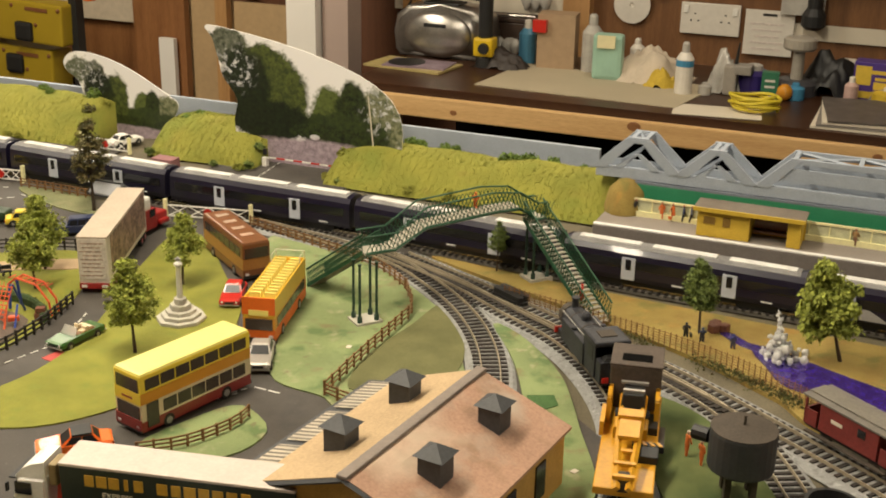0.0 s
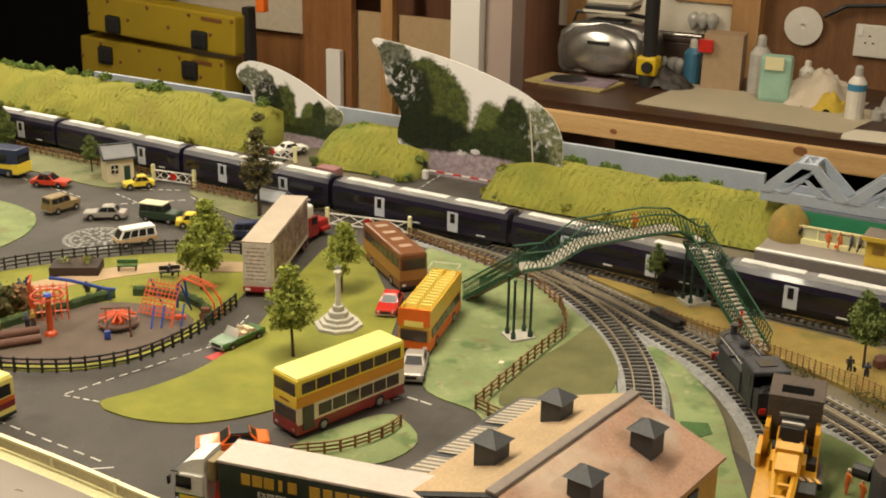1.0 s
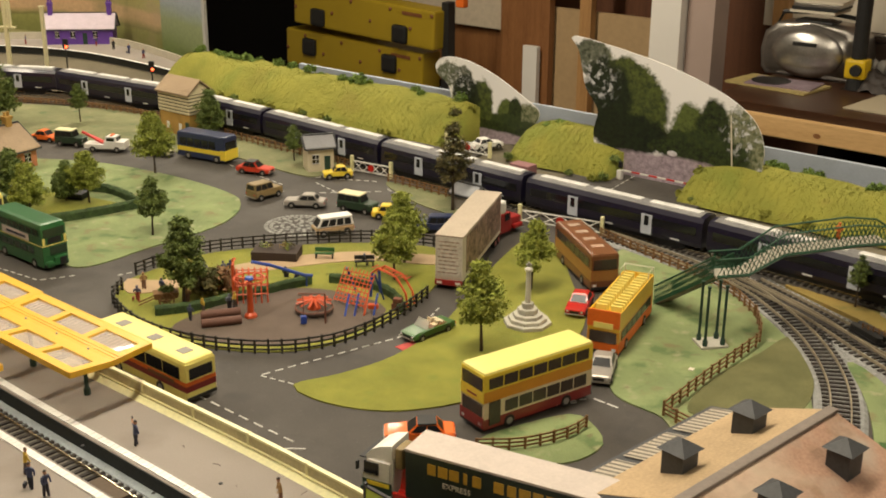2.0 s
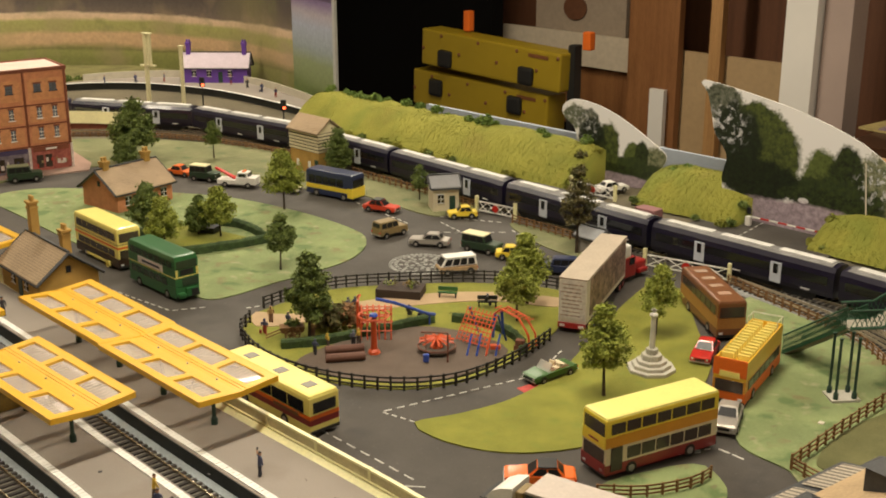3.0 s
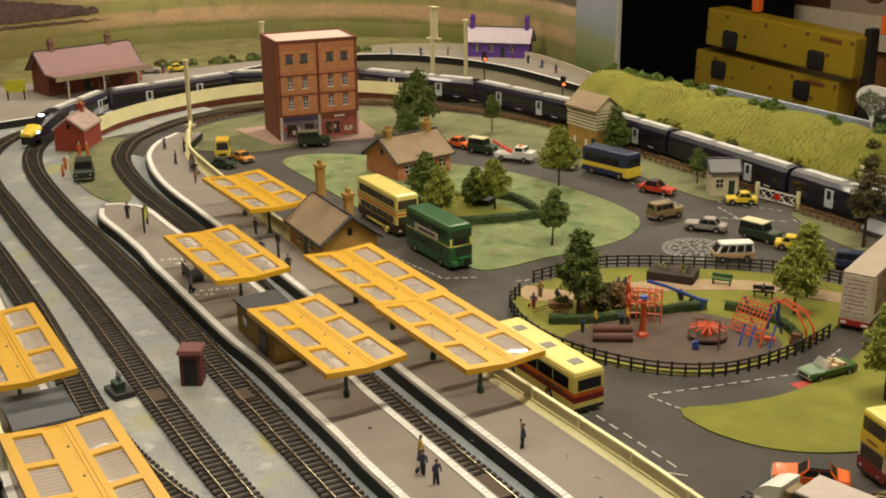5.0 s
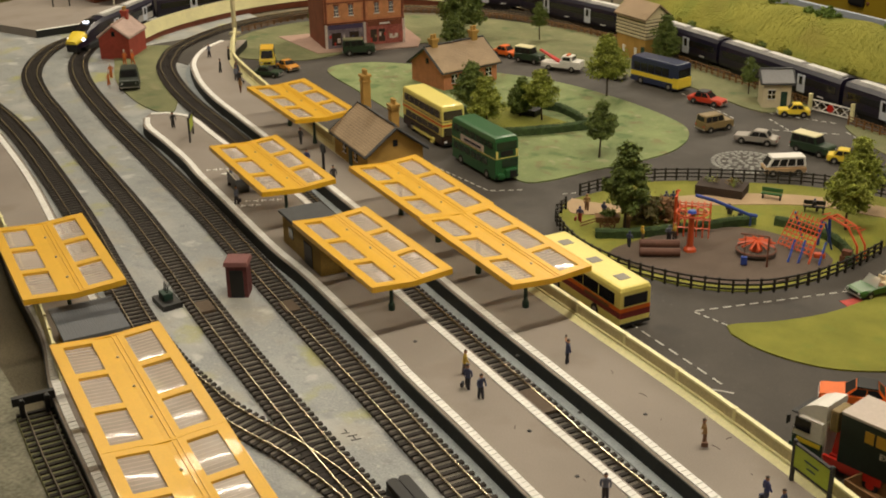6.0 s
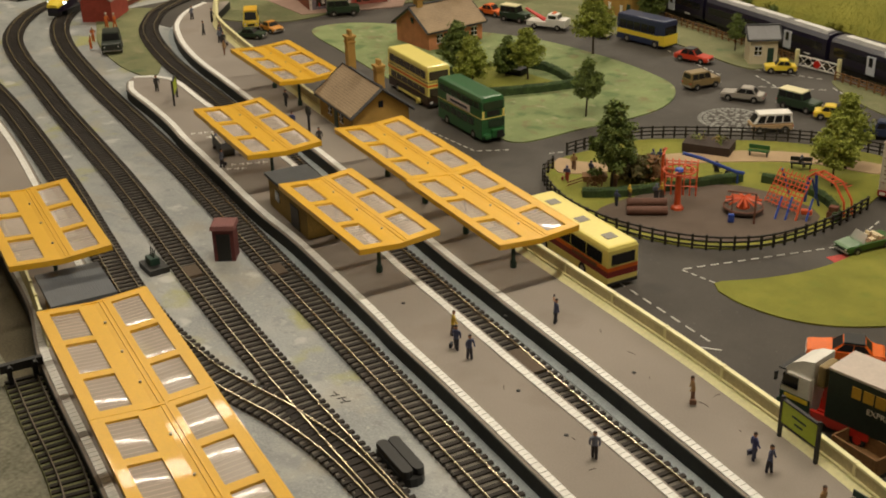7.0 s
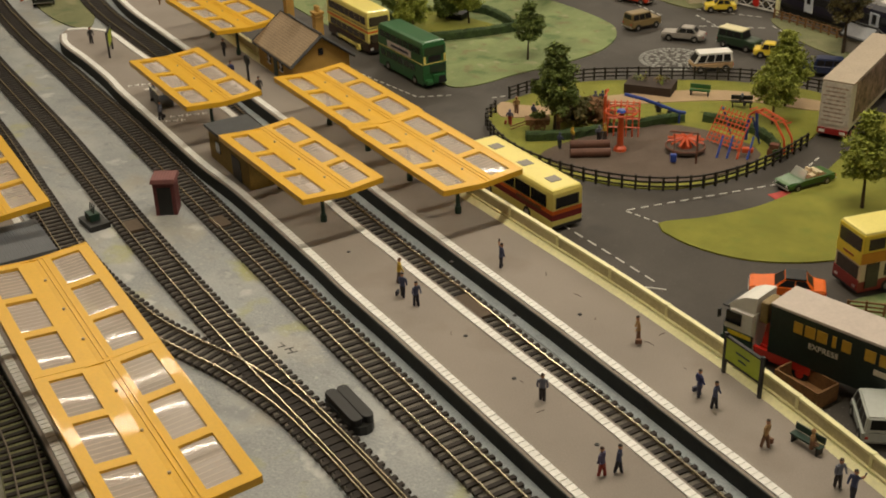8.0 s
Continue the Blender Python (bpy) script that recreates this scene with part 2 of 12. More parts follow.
stain(ASPHALT, (0.085, 0.076, 0.068), 7, 0.52, 0.70, 0.7)
stain(ASPHALT, (0.034, 0.030, 0.028), 22, 0.58, 0.72, 0.6, 3.1)
stain(ASPHALT, (0.19, 0.175, 0.155), 260, 0.69, 0.74, 0.6, 5.4)
stain(PALE, (0.20, 0.15, 0.075), 34, 0.57, 0.66, 0.6, 11.7)
stain(PALE, (0.09, 0.15, 0.05), 26, 0.56, 0.66, 0.75, 1.7)
stain(PALE, (0.34, 0.33, 0.19), 55, 0.60, 0.70, 0.7, 5.2)
stain(PALE, (0.16, 0.13, 0.07), 90, 0.64, 0.72, 0.6, 8.3)
stain(DULL, (0.26, 0.23, 0.13), 40, 0.56, 0.70, 0.6, 2.2)
stain(DULL, (0.08, 0.12, 0.045), 24, 0.58, 0.68, 0.7, 4.4)
stain(LAWN, (0.16, 0.20, 0.03), 60, 0.55, 0.72, 0.5, 6.1)
stain(SAND, (0.17, 0.16, 0.04), 30, 0.56, 0.66, 0.7, 1.1)
stain(SAND, (0.40, 0.22, 0.05), 45, 0.58, 0.70, 0.6, 7.7)
stain(YARD, (0.44, 0.44, 0.42), 11, 0.52, 0.66, 0.75, 2.9)
stain(YARD, (0.20, 0.215, 0.22), 28, 0.55, 0.68, 0.6, 9.1)
stain(YARD, (0.36, 0.36, 0.11), 13, 0.59, 0.69, 0.8, 4.9)
stain(YARD, (0.16, 0.165, 0.165), 75, 0.60, 0.70, 0.5, 2.7)
stain(YARD, (0.36, 0.33, 0.26), 16, 0.54, 0.66, 0.6, 7.3)
stain(YARD, (0.50, 0.50, 0.47), 190, 0.60, 0.70, 0.5, 3.3)
stain(YARD, (0.60, 0.60, 0.57), 24, 0.60, 0.66, 0.6, 12.4, 7.0)
stain(BALLAST, (0.16, 0.155, 0.15), 160, 0.54, 0.66, 0.7, 3.9)
stain(BALLAST, (0.42, 0.42, 0.41), 210, 0.58, 0.68, 0.7, 1.9)
stain(PLATFORM, (0.22, 0.185, 0.155), 16, 0.56, 0.70, 0.6, 5.5)
stain(ROOFP, (0.36, 0.32, 0.26), 14, 0.52, 0.64, 0.7, 6.6)
stain(ROOFP, (0.24, 0.15, 0.09), 34, 0.58, 0.68, 0.6, 2.4)
stain(ROOFP, (0.56, 0.46, 0.35), 7, 0.56, 0.68, 0.65, 3.1)
stain(ROOFT, (0.26, 0.18, 0.10), 30, 0.55, 0.68, 0.6, 3.6)
courses(ROOFT, 0.0028)
stain(EMB, (0.22, 0.17, 0.035), 20, 0.60, 0.70, 0.4, 7.9)
stain(EMB, (0.14, 0.19, 0.027), 12, 0.52, 0.66, 0.5, 1.3)
stain(BLADE, (0.20, 0.15, 0.03), 26, 0.58, 0.68, 0.5, 7.9)
stain(BLADE, (0.14, 0.19, 0.03), 18, 0.54, 0.66, 0.6, 1.3)


# ---- mesh helpers ----
def thing(name, label, category, m=None, group="", kind=""):
    ob = new(name)
    ob.empty_display_size = 0.01
    if m is not None:
        ob.matrix_basis = m
    return tagged(ob, label, category, group, kind)


def mesh_of(name, bm, material, smooth=False):
    me = bpy.data.meshes.new(name)
    bmesh.ops.recalc_face_normals(bm, faces=bm.faces)
    if smooth:
        for f in bm.faces:
            f.smooth = True
    bm.to_mesh(me)
    bm.free()
    me.materials.append(material)
    return me


def part(name, bm, material, parent=None, label="", smooth=False):
    ob = new(name, mesh_of(name, bm, material, smooth))
    ob.parent = parent
    if label:
        ob["label"] = label
    return ob


def solo(name, bm, material, label, category, group="", kind="", smooth=False):
    return tagged(part(name, bm, material, smooth=smooth), label, category, group, kind)


def box(bm, c, s, rz=0.0, bevel=0.0, taper=1.0, tapery=None):
    """A box about c with sizes s; taper narrows the top."""
    ty = taper if tapery is None else tapery
    co, si = math.cos(rz), math.sin(rz)
    vs = []
    for k in (-1, 1):
        fx, fy = (taper, ty) if k > 0 else (1, 1)
        for i, j in ((-1, -1), (1, -1), (1, 1), (-1, 1)):
            x, y = i * s[0] / 2 * fx, j * s[1] / 2 * fy
            vs.append(bm.verts.new((c[0] + x * co - y * si, c[1] + x * si + y * co, c[2] + k * s[2] / 2)))
    fs = [bm.faces.new([vs[i] for i in q]) for q in ((3, 2, 1, 0), (4, 5, 6, 7), (0, 1, 5, 4), (1, 2, 6, 5), (2, 3, 7, 6), (3, 0, 4, 7))]
    if bevel:
        es = list({e for f in fs for e in f.edges})
        bmesh.ops.bevel(bm, geom=es, offset=bevel, segments=2, affect="EDGES", profile=0.6)
    return bm


def boxes(*items):
    bm = bmesh.new()
    for it in items:
        box(bm, *it[:2], **(it[2] if len(it) > 2 else {}))
    return bm


def one(c, s, **k):
    return box(bmesh.new(), c, s, **k)


def prism(bm, pts, z0, z1):
    lo = [bm.verts.new((x, y, z0)) for x, y in pts]
    hi = [bm.verts.new((x, y, z1)) for x, y in pts]
    bm.faces.new(lo[::-1])
    bm.faces.new(hi)
    n = len(pts)
    for i in range(n):
        bm.faces.new((lo[i], lo[(i + 1) % n], hi[(i + 1) % n], hi[i]))
    return bm


def side_prism(bm, pts, y0, y1):
    """A profile in x and z, pushed along y."""
    lo = [bm.verts.new((x, y0, z)) for x, z in pts]
    hi = [bm.verts.new((x, y1, z)) for x, z in pts]
    bm.faces.new(lo)
    bm.faces.new(hi[::-1])
    n = len(pts)
    for i in range(n):
        bm.faces.new((lo[i], hi[i], hi[(i + 1) % n], lo[(i + 1) % n]))
    return bm


def tube(bm, pts, r0, r1=None, n=6):
    """A round bar along points, tapering from r0 to r1."""
    r1 = r0 if r1 is None else r1
    rings = []
    for i, p in enumerate(pts):
        p = Vector(p)
        d = (Vector(pts[min(i + 1, len(pts) - 1)]) - Vector(pts[max(i - 1, 0)])).normalized()
        u = d.cross(Vector((0, 0, 1)) if abs(d.z) < 0.9 else Vector((1, 0, 0))).normalized()
        v = d.cross(u)
        r = r0 + (r1 - r0) * i / max(1, len(pts) - 1)
        rings.append([bm.verts.new(p + r * (math.cos(a) * u + math.sin(a) * v)) for a in [2 * math.pi * k / n for k in range(n)]])
    for a, b in zip(rings, rings[1:]):
        for k in range(n):
            bm.faces.new((a[k], a[(k + 1) % n], b[(k + 1) % n], b[k]))
    bm.faces.new(rings[0][::-1])
    bm.faces.new(rings[-1])
    return bm


def lathe(bm, prof, n=20, c=(0, 0, 0)):
    rings = [[bm.verts.new((c[0] + r * math.cos(2 * math.pi * k / n), c[1] + r * math.sin(2 * math.pi * k / n), c[2] + z)) for k in range(n)] for r, z in prof]
    for a, b in zip(rings, rings[1:]):
        for k in range(n):
            bm.faces.new((a[k], a[(k + 1) % n], b[(k + 1) % n], b[k]))
    bm.faces.new(rings[0][::-1])
    bm.faces.new(rings[-1])
    return bm


def spline(pts, step=0.01):
    """A smooth line through points, at even steps."""
    P = [Vector((*p, 0)[:3]) for p in pts]
    P = [2 * P[0] - P[1]] + P + [2 * P[-1] - P[-2]]
    raw = []
    for a, b, c, d in zip(P, P[1:], P[2:], P[3:]):
        for i in range(24):
            t = i / 24
            raw.append(0.5 * (2 * b + (c - a) * t + (2 * a - 5 * b + 4 * c - d) * t * t + (3 * b - a - 3 * c + d) * t ** 3))
    raw.append(P[-2])
    out, left = [raw[0].copy()], step
    for a, b in zip(raw, raw[1:]):
        L, used = (b - a).length, 0.0
        while L - used >= left:
            used += left
            out.append(a.lerp(b, used / L))
            left = step
        left -= L - used
    return out


def normals(path):
    ns = []
    for i in range(len(path)):
        d = path[min(i + 1, len(path) - 1)] - path[max(i - 1, 0)]
        d.z = 0
        d.normalize()
        ns.append(Vector((-d.y, d.x, 0)))
    return ns


def sweep(bm, path, prof, closed=True):
    """A profile of (offset to the left, height) along a path."""
    ns = normals(path)
    rings = [[bm.verts.new(p + n * o + Vector((0, 0, z))) for o, z in prof] for p, n in zip(path, ns)]
    m = len(prof)
    for a, b in zip(rings, rings[1:]):
        for k in range(m if closed else m - 1):
            bm.faces.new((a[k], a[(k + 1) % m], b[(k + 1) % m], b[k]))
    if closed:
        bm.faces.new(rings[0])
        bm.faces.new(rings[-1][::-1])
    return bm


def offset(path, d):
    return [p + n * d for p, n in zip(path, normals(path))]


def smooth_ring(pts, step=0.012):
    """A closed smooth outline through points."""
    n = len(pts)
    out = []
    for i in range(n):
        a, b, c, d = [Vector(pts[(i + k - 1) % n]) for k in range(4)]
        k = max(2, int((c - b).length / step))
        for j in range(k):
            t = j / k
            q = 0.5 * (2 * b + (c - a) * t + (2 * a - 5 * b + 4 * c - d) * t * t + (3 * b - a - 3 * c + d) * t ** 3)
            out.append((q.x, q.y))
    return out


def patch(name, pts, z0, z1, material, label, category, smooth=True):
    return solo(name, prism(bmesh.new(), smooth_ring(pts) if smooth else pts, z0, z1), material, label, category, kind="structure")


# ---- ground ----
solo("ground", prism(bmesh.new(), [(-3.1, 0.7), (-3.1, 2.75), (-1.95, 2.75), (-1.29, 2.235), (-1.25, 2.14), (1.2, 0.83), (1.2, 0.1), (-0.35, 0.1), (-1.1, -0.1)], -0.05, -0.003), BASE,
     "earth-coloured scenic baseboard of a model railway", "baseboard", kind="structure")
patch("yard", [(-2.6, 1.35), (-2.25, 1.75), (-1.95, 1.62), (-1.9, 1.45), (-1.88, 1.37), (-1.6, 1.13), (-1.3, 0.98), (-0.9, 0.76), (-0.5, 0.53), (-0.2, 0.3), (-0.42, 0.2), (-0.7, 0.27), (-1.05, 0.42), (-1.6, 0.72), (-2.5, 1.15)],
      -0.004, 0.0002, YARD, "pale grey painted railway yard surface", "yard", smooth=False)
patch("road", [(-1.98, 1.30), (-1.66, 1.255), (-1.335, 1.058), (-0.841, 0.800), (-0.593, 0.675), (-0.30, 0.50), (-0.05, 0.46), (-0.02, 0.6), (-0.10, 0.80), (-0.22, 1.24), (-0.37, 1.33),
               (-0.26, 1.60), (-0.46, 1.72), (-0.56, 1.45), (-0.70, 1.52), (-0.64, 1.74), (-0.76, 1.80), (-0.84, 1.60), (-1.10, 1.72), (-1.5, 1.82), (-1.86, 1.70)],
      -0.004, 0.0008, ASPHALT, "dark grey tarmac model road with worn patches", "road", smooth=False)

patch("lawn", [(-0.667, 0.829), (-0.631, 0.862), (-0.592, 0.912), (-0.565, 0.985), (-0.553, 1.07), (-0.540, 1.19), (-0.515, 1.30), (-0.476, 1.275), (-0.440, 1.15), (-0.415, 1.06), (-0.425, 0.95), (-0.455, 0.88), (-0.507, 0.828), (-0.555, 0.801), (-0.598, 0.796), (-0.64, 0.806)],
      0, 0.0022, LAWN, "lime green flocked grass island with memorial", "lawn")
PARK = [(-0.945, 1.03), (-0.925, 0.978), (-0.868, 0.922), (-0.812, 0.896), (-0.758, 0.889), (-0.704, 0.897), (-0.664, 0.922), (-0.636, 0.960), (-0.614, 1.010), (-0.598, 1.075), (-0.594, 1.15), (-0.618, 1.232), (-0.72, 1.230), (-0.81, 1.195), (-0.888, 1.150), (-0.925, 1.09)]
patch("park_lawn", PARK, 0, 0.0022, LAWN, "lime green flocked grass of a small fenced park", "lawn")
patch("playground_floor", [(-0.835, 0.925), (-0.800, 0.908), (-0.758, 0.901), (-0.708, 0.908), (-0.672, 0.931), (-0.646, 0.966), (-0.628, 1.010), (-0.640, 1.040), (-0.690, 1.062), (-0.745, 1.062), (-0.790, 1.022), (-0.822, 0.972)],
      0, 0.0032, PLAYG, "brown grit playground surface", "playground")
patch("park_path", [(-0.945, 1.045), (-0.925, 1.005), (-0.89, 1.02), (-0.84, 1.075), (-0.76, 1.135), (-0.69, 1.17), (-0.61, 1.175), (-0.606, 1.205), (-0.70, 1.20), (-0.78, 1.165), (-0.86, 1.10), (-0.905, 1.05)],
      0, 0.0029, PATHM, "pale sandy footpath through the park", "path")
patch("green", [(-1.575, 1.37), (-1.537, 1.445), (-1.40, 1.478), (-1.235, 1.495), (-1.084, 1.456), (-0.964, 1.394), (-0.925, 1.345), (-0.915, 1.281), (-0.931, 1.224), (-0.969, 1.152), (-1.019, 1.068), (-1.10, 1.115), (-1.25, 1.18), (-1.45, 1.29)],
      0, 0.0022, PALE, "pale green flocked grass plot", "lawn")
patch("trackside_grass", [(-1.80, 1.36), (-1.654, 1.392), (-1.60, 1.53), (-1.505, 1.625), (-1.381, 1.622), (-1.138, 1.582), (-1.035, 1.578), (-0.900, 1.505), (-0.86, 1.51), (-0.845, 1.58), (-1.10, 1.715), (-1.30, 1.81), (-1.5, 1.83), (-1.70, 1.78), (-1.83, 1.65), (-1.87, 1.50)],
      0, 0.0022, DULL, "dull green flocked grass beside the railway", "lawn")
patch("crossing_grass", [(-0.755, 1.50), (-0.69, 1.41), (-0.60, 1.36), (-0.545, 1.385), (-0.60, 1.43)], 0, 0.0022, DULL, "dull green grass verge by the crossing", "lawn")
patch("footbridge_grass", [(-0.374, 0.893), (-0.362, 1.03), (-0.352, 1.12), (-0.40, 1.22), (-0.385, 1.29), (-0.29, 1.20), (-0.22, 1.09), (-0.195, 0.99), (-0.19, 0.88), (-0.20, 0.77), (-0.30, 0.80), (-0.322, 0.842)],
      0, 0.0022, PALE, "pale green flocked grass below a footbridge", "lawn")
patch("roadside_patch", [(-0.386, 0.820), (-0.405, 0.829), (-0.44, 0.803), (-0.475, 0.765), (-0.46, 0.74), (-0.40, 0.74), (-0.37, 0.78)], 0, 0.0024, PALE, "pale green grass patch with low fence", "lawn")
patch("siding_grass", [(-0.150, 1.00), (-0.125, 0.97), (-0.10, 0.88), (-0.100, 0.78), (-0.11, 0.66), (-0.18, 0.66), (-0.148, 0.78), (-0.14, 0.90)], 0, 0.0034, PALE, "pale green grass strip between curved tracks", "lawn")
patch("meadow", [(-0.20, 1.21), (-0.10, 1.09), (0.03, 0.93), (0.09, 0.83), (0.15, 0.72), (0.5, 0.45), (0.8, 0.5), (0.62, 0.72), (0.30, 0.90), (0.05, 1.05), (-0.10, 1.145)], -0.003, 0.0012, SAND, "straw coloured rough grass beside the main line", "meadow")
patch("tank_grass", [(-0.03, 0.83), (0.02, 0.77), (0.03, 0.60), (-0.04, 0.58), (-0.055, 0.70)], 0, 0.0034, mat("deep_flock", (0.06, 0.11, 0.03), 0.95, vary=0.3, scale=30, fine=1200, bump=0.6, tint=(0.16, 0.18, 0.06)), "deep green flocked grass by the water tank", "lawn")
WATER = mat("purple_water", (0.035, 0.015, 0.16), 0.06, vary=0.3, scale=40, fine=200, bump=1.0, tint=(0.06, 0.03, 0.26), coat=1.0)
patch("pond", [(0.102, 0.925), (0.104, 0.895), (0.107, 0.855), (0.131, 0.822), (0.175, 0.770), (0.225, 0.735), (0.25, 0.77), (0.200, 0.834), (0.168, 0.874), (0.142, 0.909), (0.117, 0.938)], 0, 0.0026, WATER, "violet-blue glossy model pond", "pond")
patch("stream", [(0.083, 0.972), (0.093, 0.972), (0.105, 0.945), (0.118, 0.935), (0.110, 0.925), (0.095, 0.940)], 0, 0.0025, WATER, "narrow violet-blue stream into the pond", "stream")


# ---- tracks ----
BED = 0.0031
SPACING = 0.0086


def track(name, label, pts, ballast=0.028, bed=None, rail=None):
    """A length of railway: bed, two rails and each sleeper."""
    path = spline(pts, SPACING)
    t = thing(name, label, "railway track", Matrix.Translation(path[0]))
    o = path[0].copy()
    loc = [p - o for p in path]
    coarse = loc[::2] + ([loc[-1]] if len(loc) % 2 == 0 else [])
    if ballast:
        part("ballast", sweep(bmesh.new(), coarse, [(-ballast, -0.001), (-ballast * (0.75 if ballast > 0.018 else 0.94), BED), (ballast * (0.75 if ballast > 0.018 else 0.94), BED), (ballast, -0.001)]), bed or (BALLAST if ballast > 0.018 else TRACKBED), t)
    for s in (-1, 1):
        d = s * 0.0090
        part("rail", sweep(bmesh.new(), loc, [(d - 0.0007, 0.004), (d - 0.00045, 0.0072), (d + 0.00045, 0.0072), (d + 0.0007, 0.004)]), rail or RAIL, t)
    ns = normals(loc)
    rest = bmesh.new()
    for i, (p, n) in enumerate(zip(loc, ns)):
        if i >= len(loc) - 300:
            s = new("sleeper", SLEEPER_MESH)
            s.parent = t
            s.matrix_basis = Matrix.Translation(p + Vector((0, 0, 0.0034))) @ Matrix.Rotation(math.atan2(n.y, n.x) + random.uniform(-0.015, 0.015), 4, "Z")
        else:
            box(rest, (p.x, p.y, 0.0034), (0.033, 0.0036, 0.0022), rz=math.atan2(n.y, n.x))
    if rest.verts:
        part("sleeper_run", rest, SLEEPER, t)["kind"] = "stuff"
    else:
        rest.free()
    return path


SLEEPER_MESH = mesh_of("sleeper", one((0, 0, 0), (0.033, 0.0036, 0.0024)), SLEEPER)
MAIN = [(0.75, 0.70), (0.4, 0.893), (0.047, 1.088), (-0.267, 1.276), (-0.51, 1.408), (-0.754, 1.545), (-0.997, 1.684), (-1.19, 1.79), (-1.38, 1.873), (-1.56, 1.915), (-1.76, 1.905), (-1.935, 1.82), (-2.04, 1.665), (-2.085, 1.50), (-2.08, 1.36), (-2.018, 1.235),
        (-1.895, 1.122), (-1.69, 0.998), (-1.449, 0.871), (-1.272, 0.777), (-1.09, 0.675), (-0.921, 0.582), (-0.8435, 0.5395), (-0.754, 0.490), (-0.6, 0.405), (-0.45, 0.32), (-0.33, 0.25)]
main_path = track("main_line", "oval main line of model track with dark sleepers", MAIN, 0.0152)
track("back_line", "far running line below the grass bank", [(0.78, 0.765), (0.43, 0.958), (0.075, 1.152), (-0.24, 1.333), (-0.485, 1.468), (-0.73, 1.605), (-0.97, 1.744), (-1.15, 1.85), (-1.33, 1.955), (-1.5, 2.03), (-1.72, 2.04)], 0.027)
track("inner_line", "inner line curving round to the platform", [(-1.13, 1.745), (-1.30, 1.825), (-1.50, 1.868), (-1.68, 1.85), (-1.82, 1.775), (-1.905, 1.66), (-1.935, 1.52), (-1.908, 1.37), (-1.857, 1.285), (-1.787, 1.213), (-1.645, 1.117), (-1.458, 1.016), (-1.302, 0.930), (-1.15, 0.838), (-0.94, 0.718), (-0.741, 0.606), (-0.669, 0.565), (-0.557, 0.505), (-0.42, 0.42), (-0.28, 0.33)], 0.0152)
track("loop_line", "loop line beside the main line", [(-2.088, 1.46), (-2.118, 1.34), (-2.108, 1.255), (-2.053, 1.168), (-1.974, 1.088), (-1.869, 1.018), (-1.76, 0.958), (-1.62, 0.880), (-1.492, 0.812), (-1.36, 0.742), (-1.253, 0.682), (-1.115, 0.603), (-1.03, 0.556), (-0.935, 0.505), (-0.85, 0.461), (-0.772, 0.422), (-0.70, 0.385), (-0.62, 0.342), (-0.48, 0.266)], 0.0152)
track("platform_road", "platform line beside the yellow canopies", [(-2.35, 1.11), (-1.93, 0.955), (-1.718, 0.865), (-1.429, 0.712), (-1.24, 0.602), (-1.121, 0.533), (-1.05, 0.498), (-0.998, 0.478), (-0.96, 0.465), (-0.914, 0.456), (-0.865, 0.448), (-0.80, 0.429), (-0.74, 0.402), (-0.68, 0.371), (-0.62, 0.338)], 0.0152)
track("bay_siding", "short siding ending at a buffer stop", [(-1.085, 0.381), (-1.026, 0.349), (-0.939, 0.303), (-0.85, 0.243), (-0.72, 0.175)], 0.018, DULL, rail=DULLRAIL)
track("junction_line", "curved branch of dark-sleepered model track", [(-0.42, 1.333), (-0.33, 1.262), (-0.251, 1.190), (-0.209, 1.117), (-0.178, 1.034), (-0.164, 0.947), (-0.168, 0.859), (-0.185, 0.77), (-0.215, 0.66), (-0.25, 0.56)], 0.027, rail=WORNRAIL)
track("loco_line", "curved branch carrying the engine and crane", [(-0.26, 1.213), (-0.184, 1.119), (-0.131, 1.030), (-0.088, 0.958), (-0.064, 0.880), (-0.057, 0.790), (-0.072, 0.700), (-0.10, 0.60), (-0.135, 0.5)], 0.027, rail=WORNRAIL)
track("goods_line", "straight goods line with rusty rails", [(-0.235, 1.205), (-0.160, 1.108), (-0.077, 0.990), (-0.006, 0.892), (0.035, 0.826), (0.075, 0.752), (0.115, 0.675), (0.16, 0.58), (0.2, 0.5)], 0.027, rail=WORNRAIL)
track("goods_loop", "second goods line beside the first", [(-0.077, 0.985), (-0.01, 0.875), (0.03, 0.80), (0.047, 0.73), (0.05, 0.65), (0.045, 0.55)], 0.024, rail=WORNRAIL)


# ---- platforms ----
PH = 0.0145


def platform(name, label, left, right, wall=None):
    """A station platform between two edges, with dark sides and white edging slabs."""
    a, b = spline(left, 0.012), spline(right, 0.012)
    t = thing(name, label, "station platform", Matrix.Identity(4), kind="structure")
    ring = [(p.x, p.y) for p in a] + [(p.x, p.y) for p in reversed(b)]
    part("deck", prism(bmesh.new(), ring, -0.003, PH), PLATFORM, t)
    for path, sgn in ((a, 1), (b, -1)):
        part("side_wall", sweep(bmesh.new(), path, [(0.0008 * sgn, -0.002), (0.0008 * sgn, PH - 0.0006), (-0.001 * sgn, PH - 0.0006), (-0.001 * sgn, -0.002)]), PLATSIDE, t)
    return t, a, b


SLAB = mesh_of("edging_slab", one((0, 0, 0), (0.0080, 0.0068, 0.0016)), EDGE)


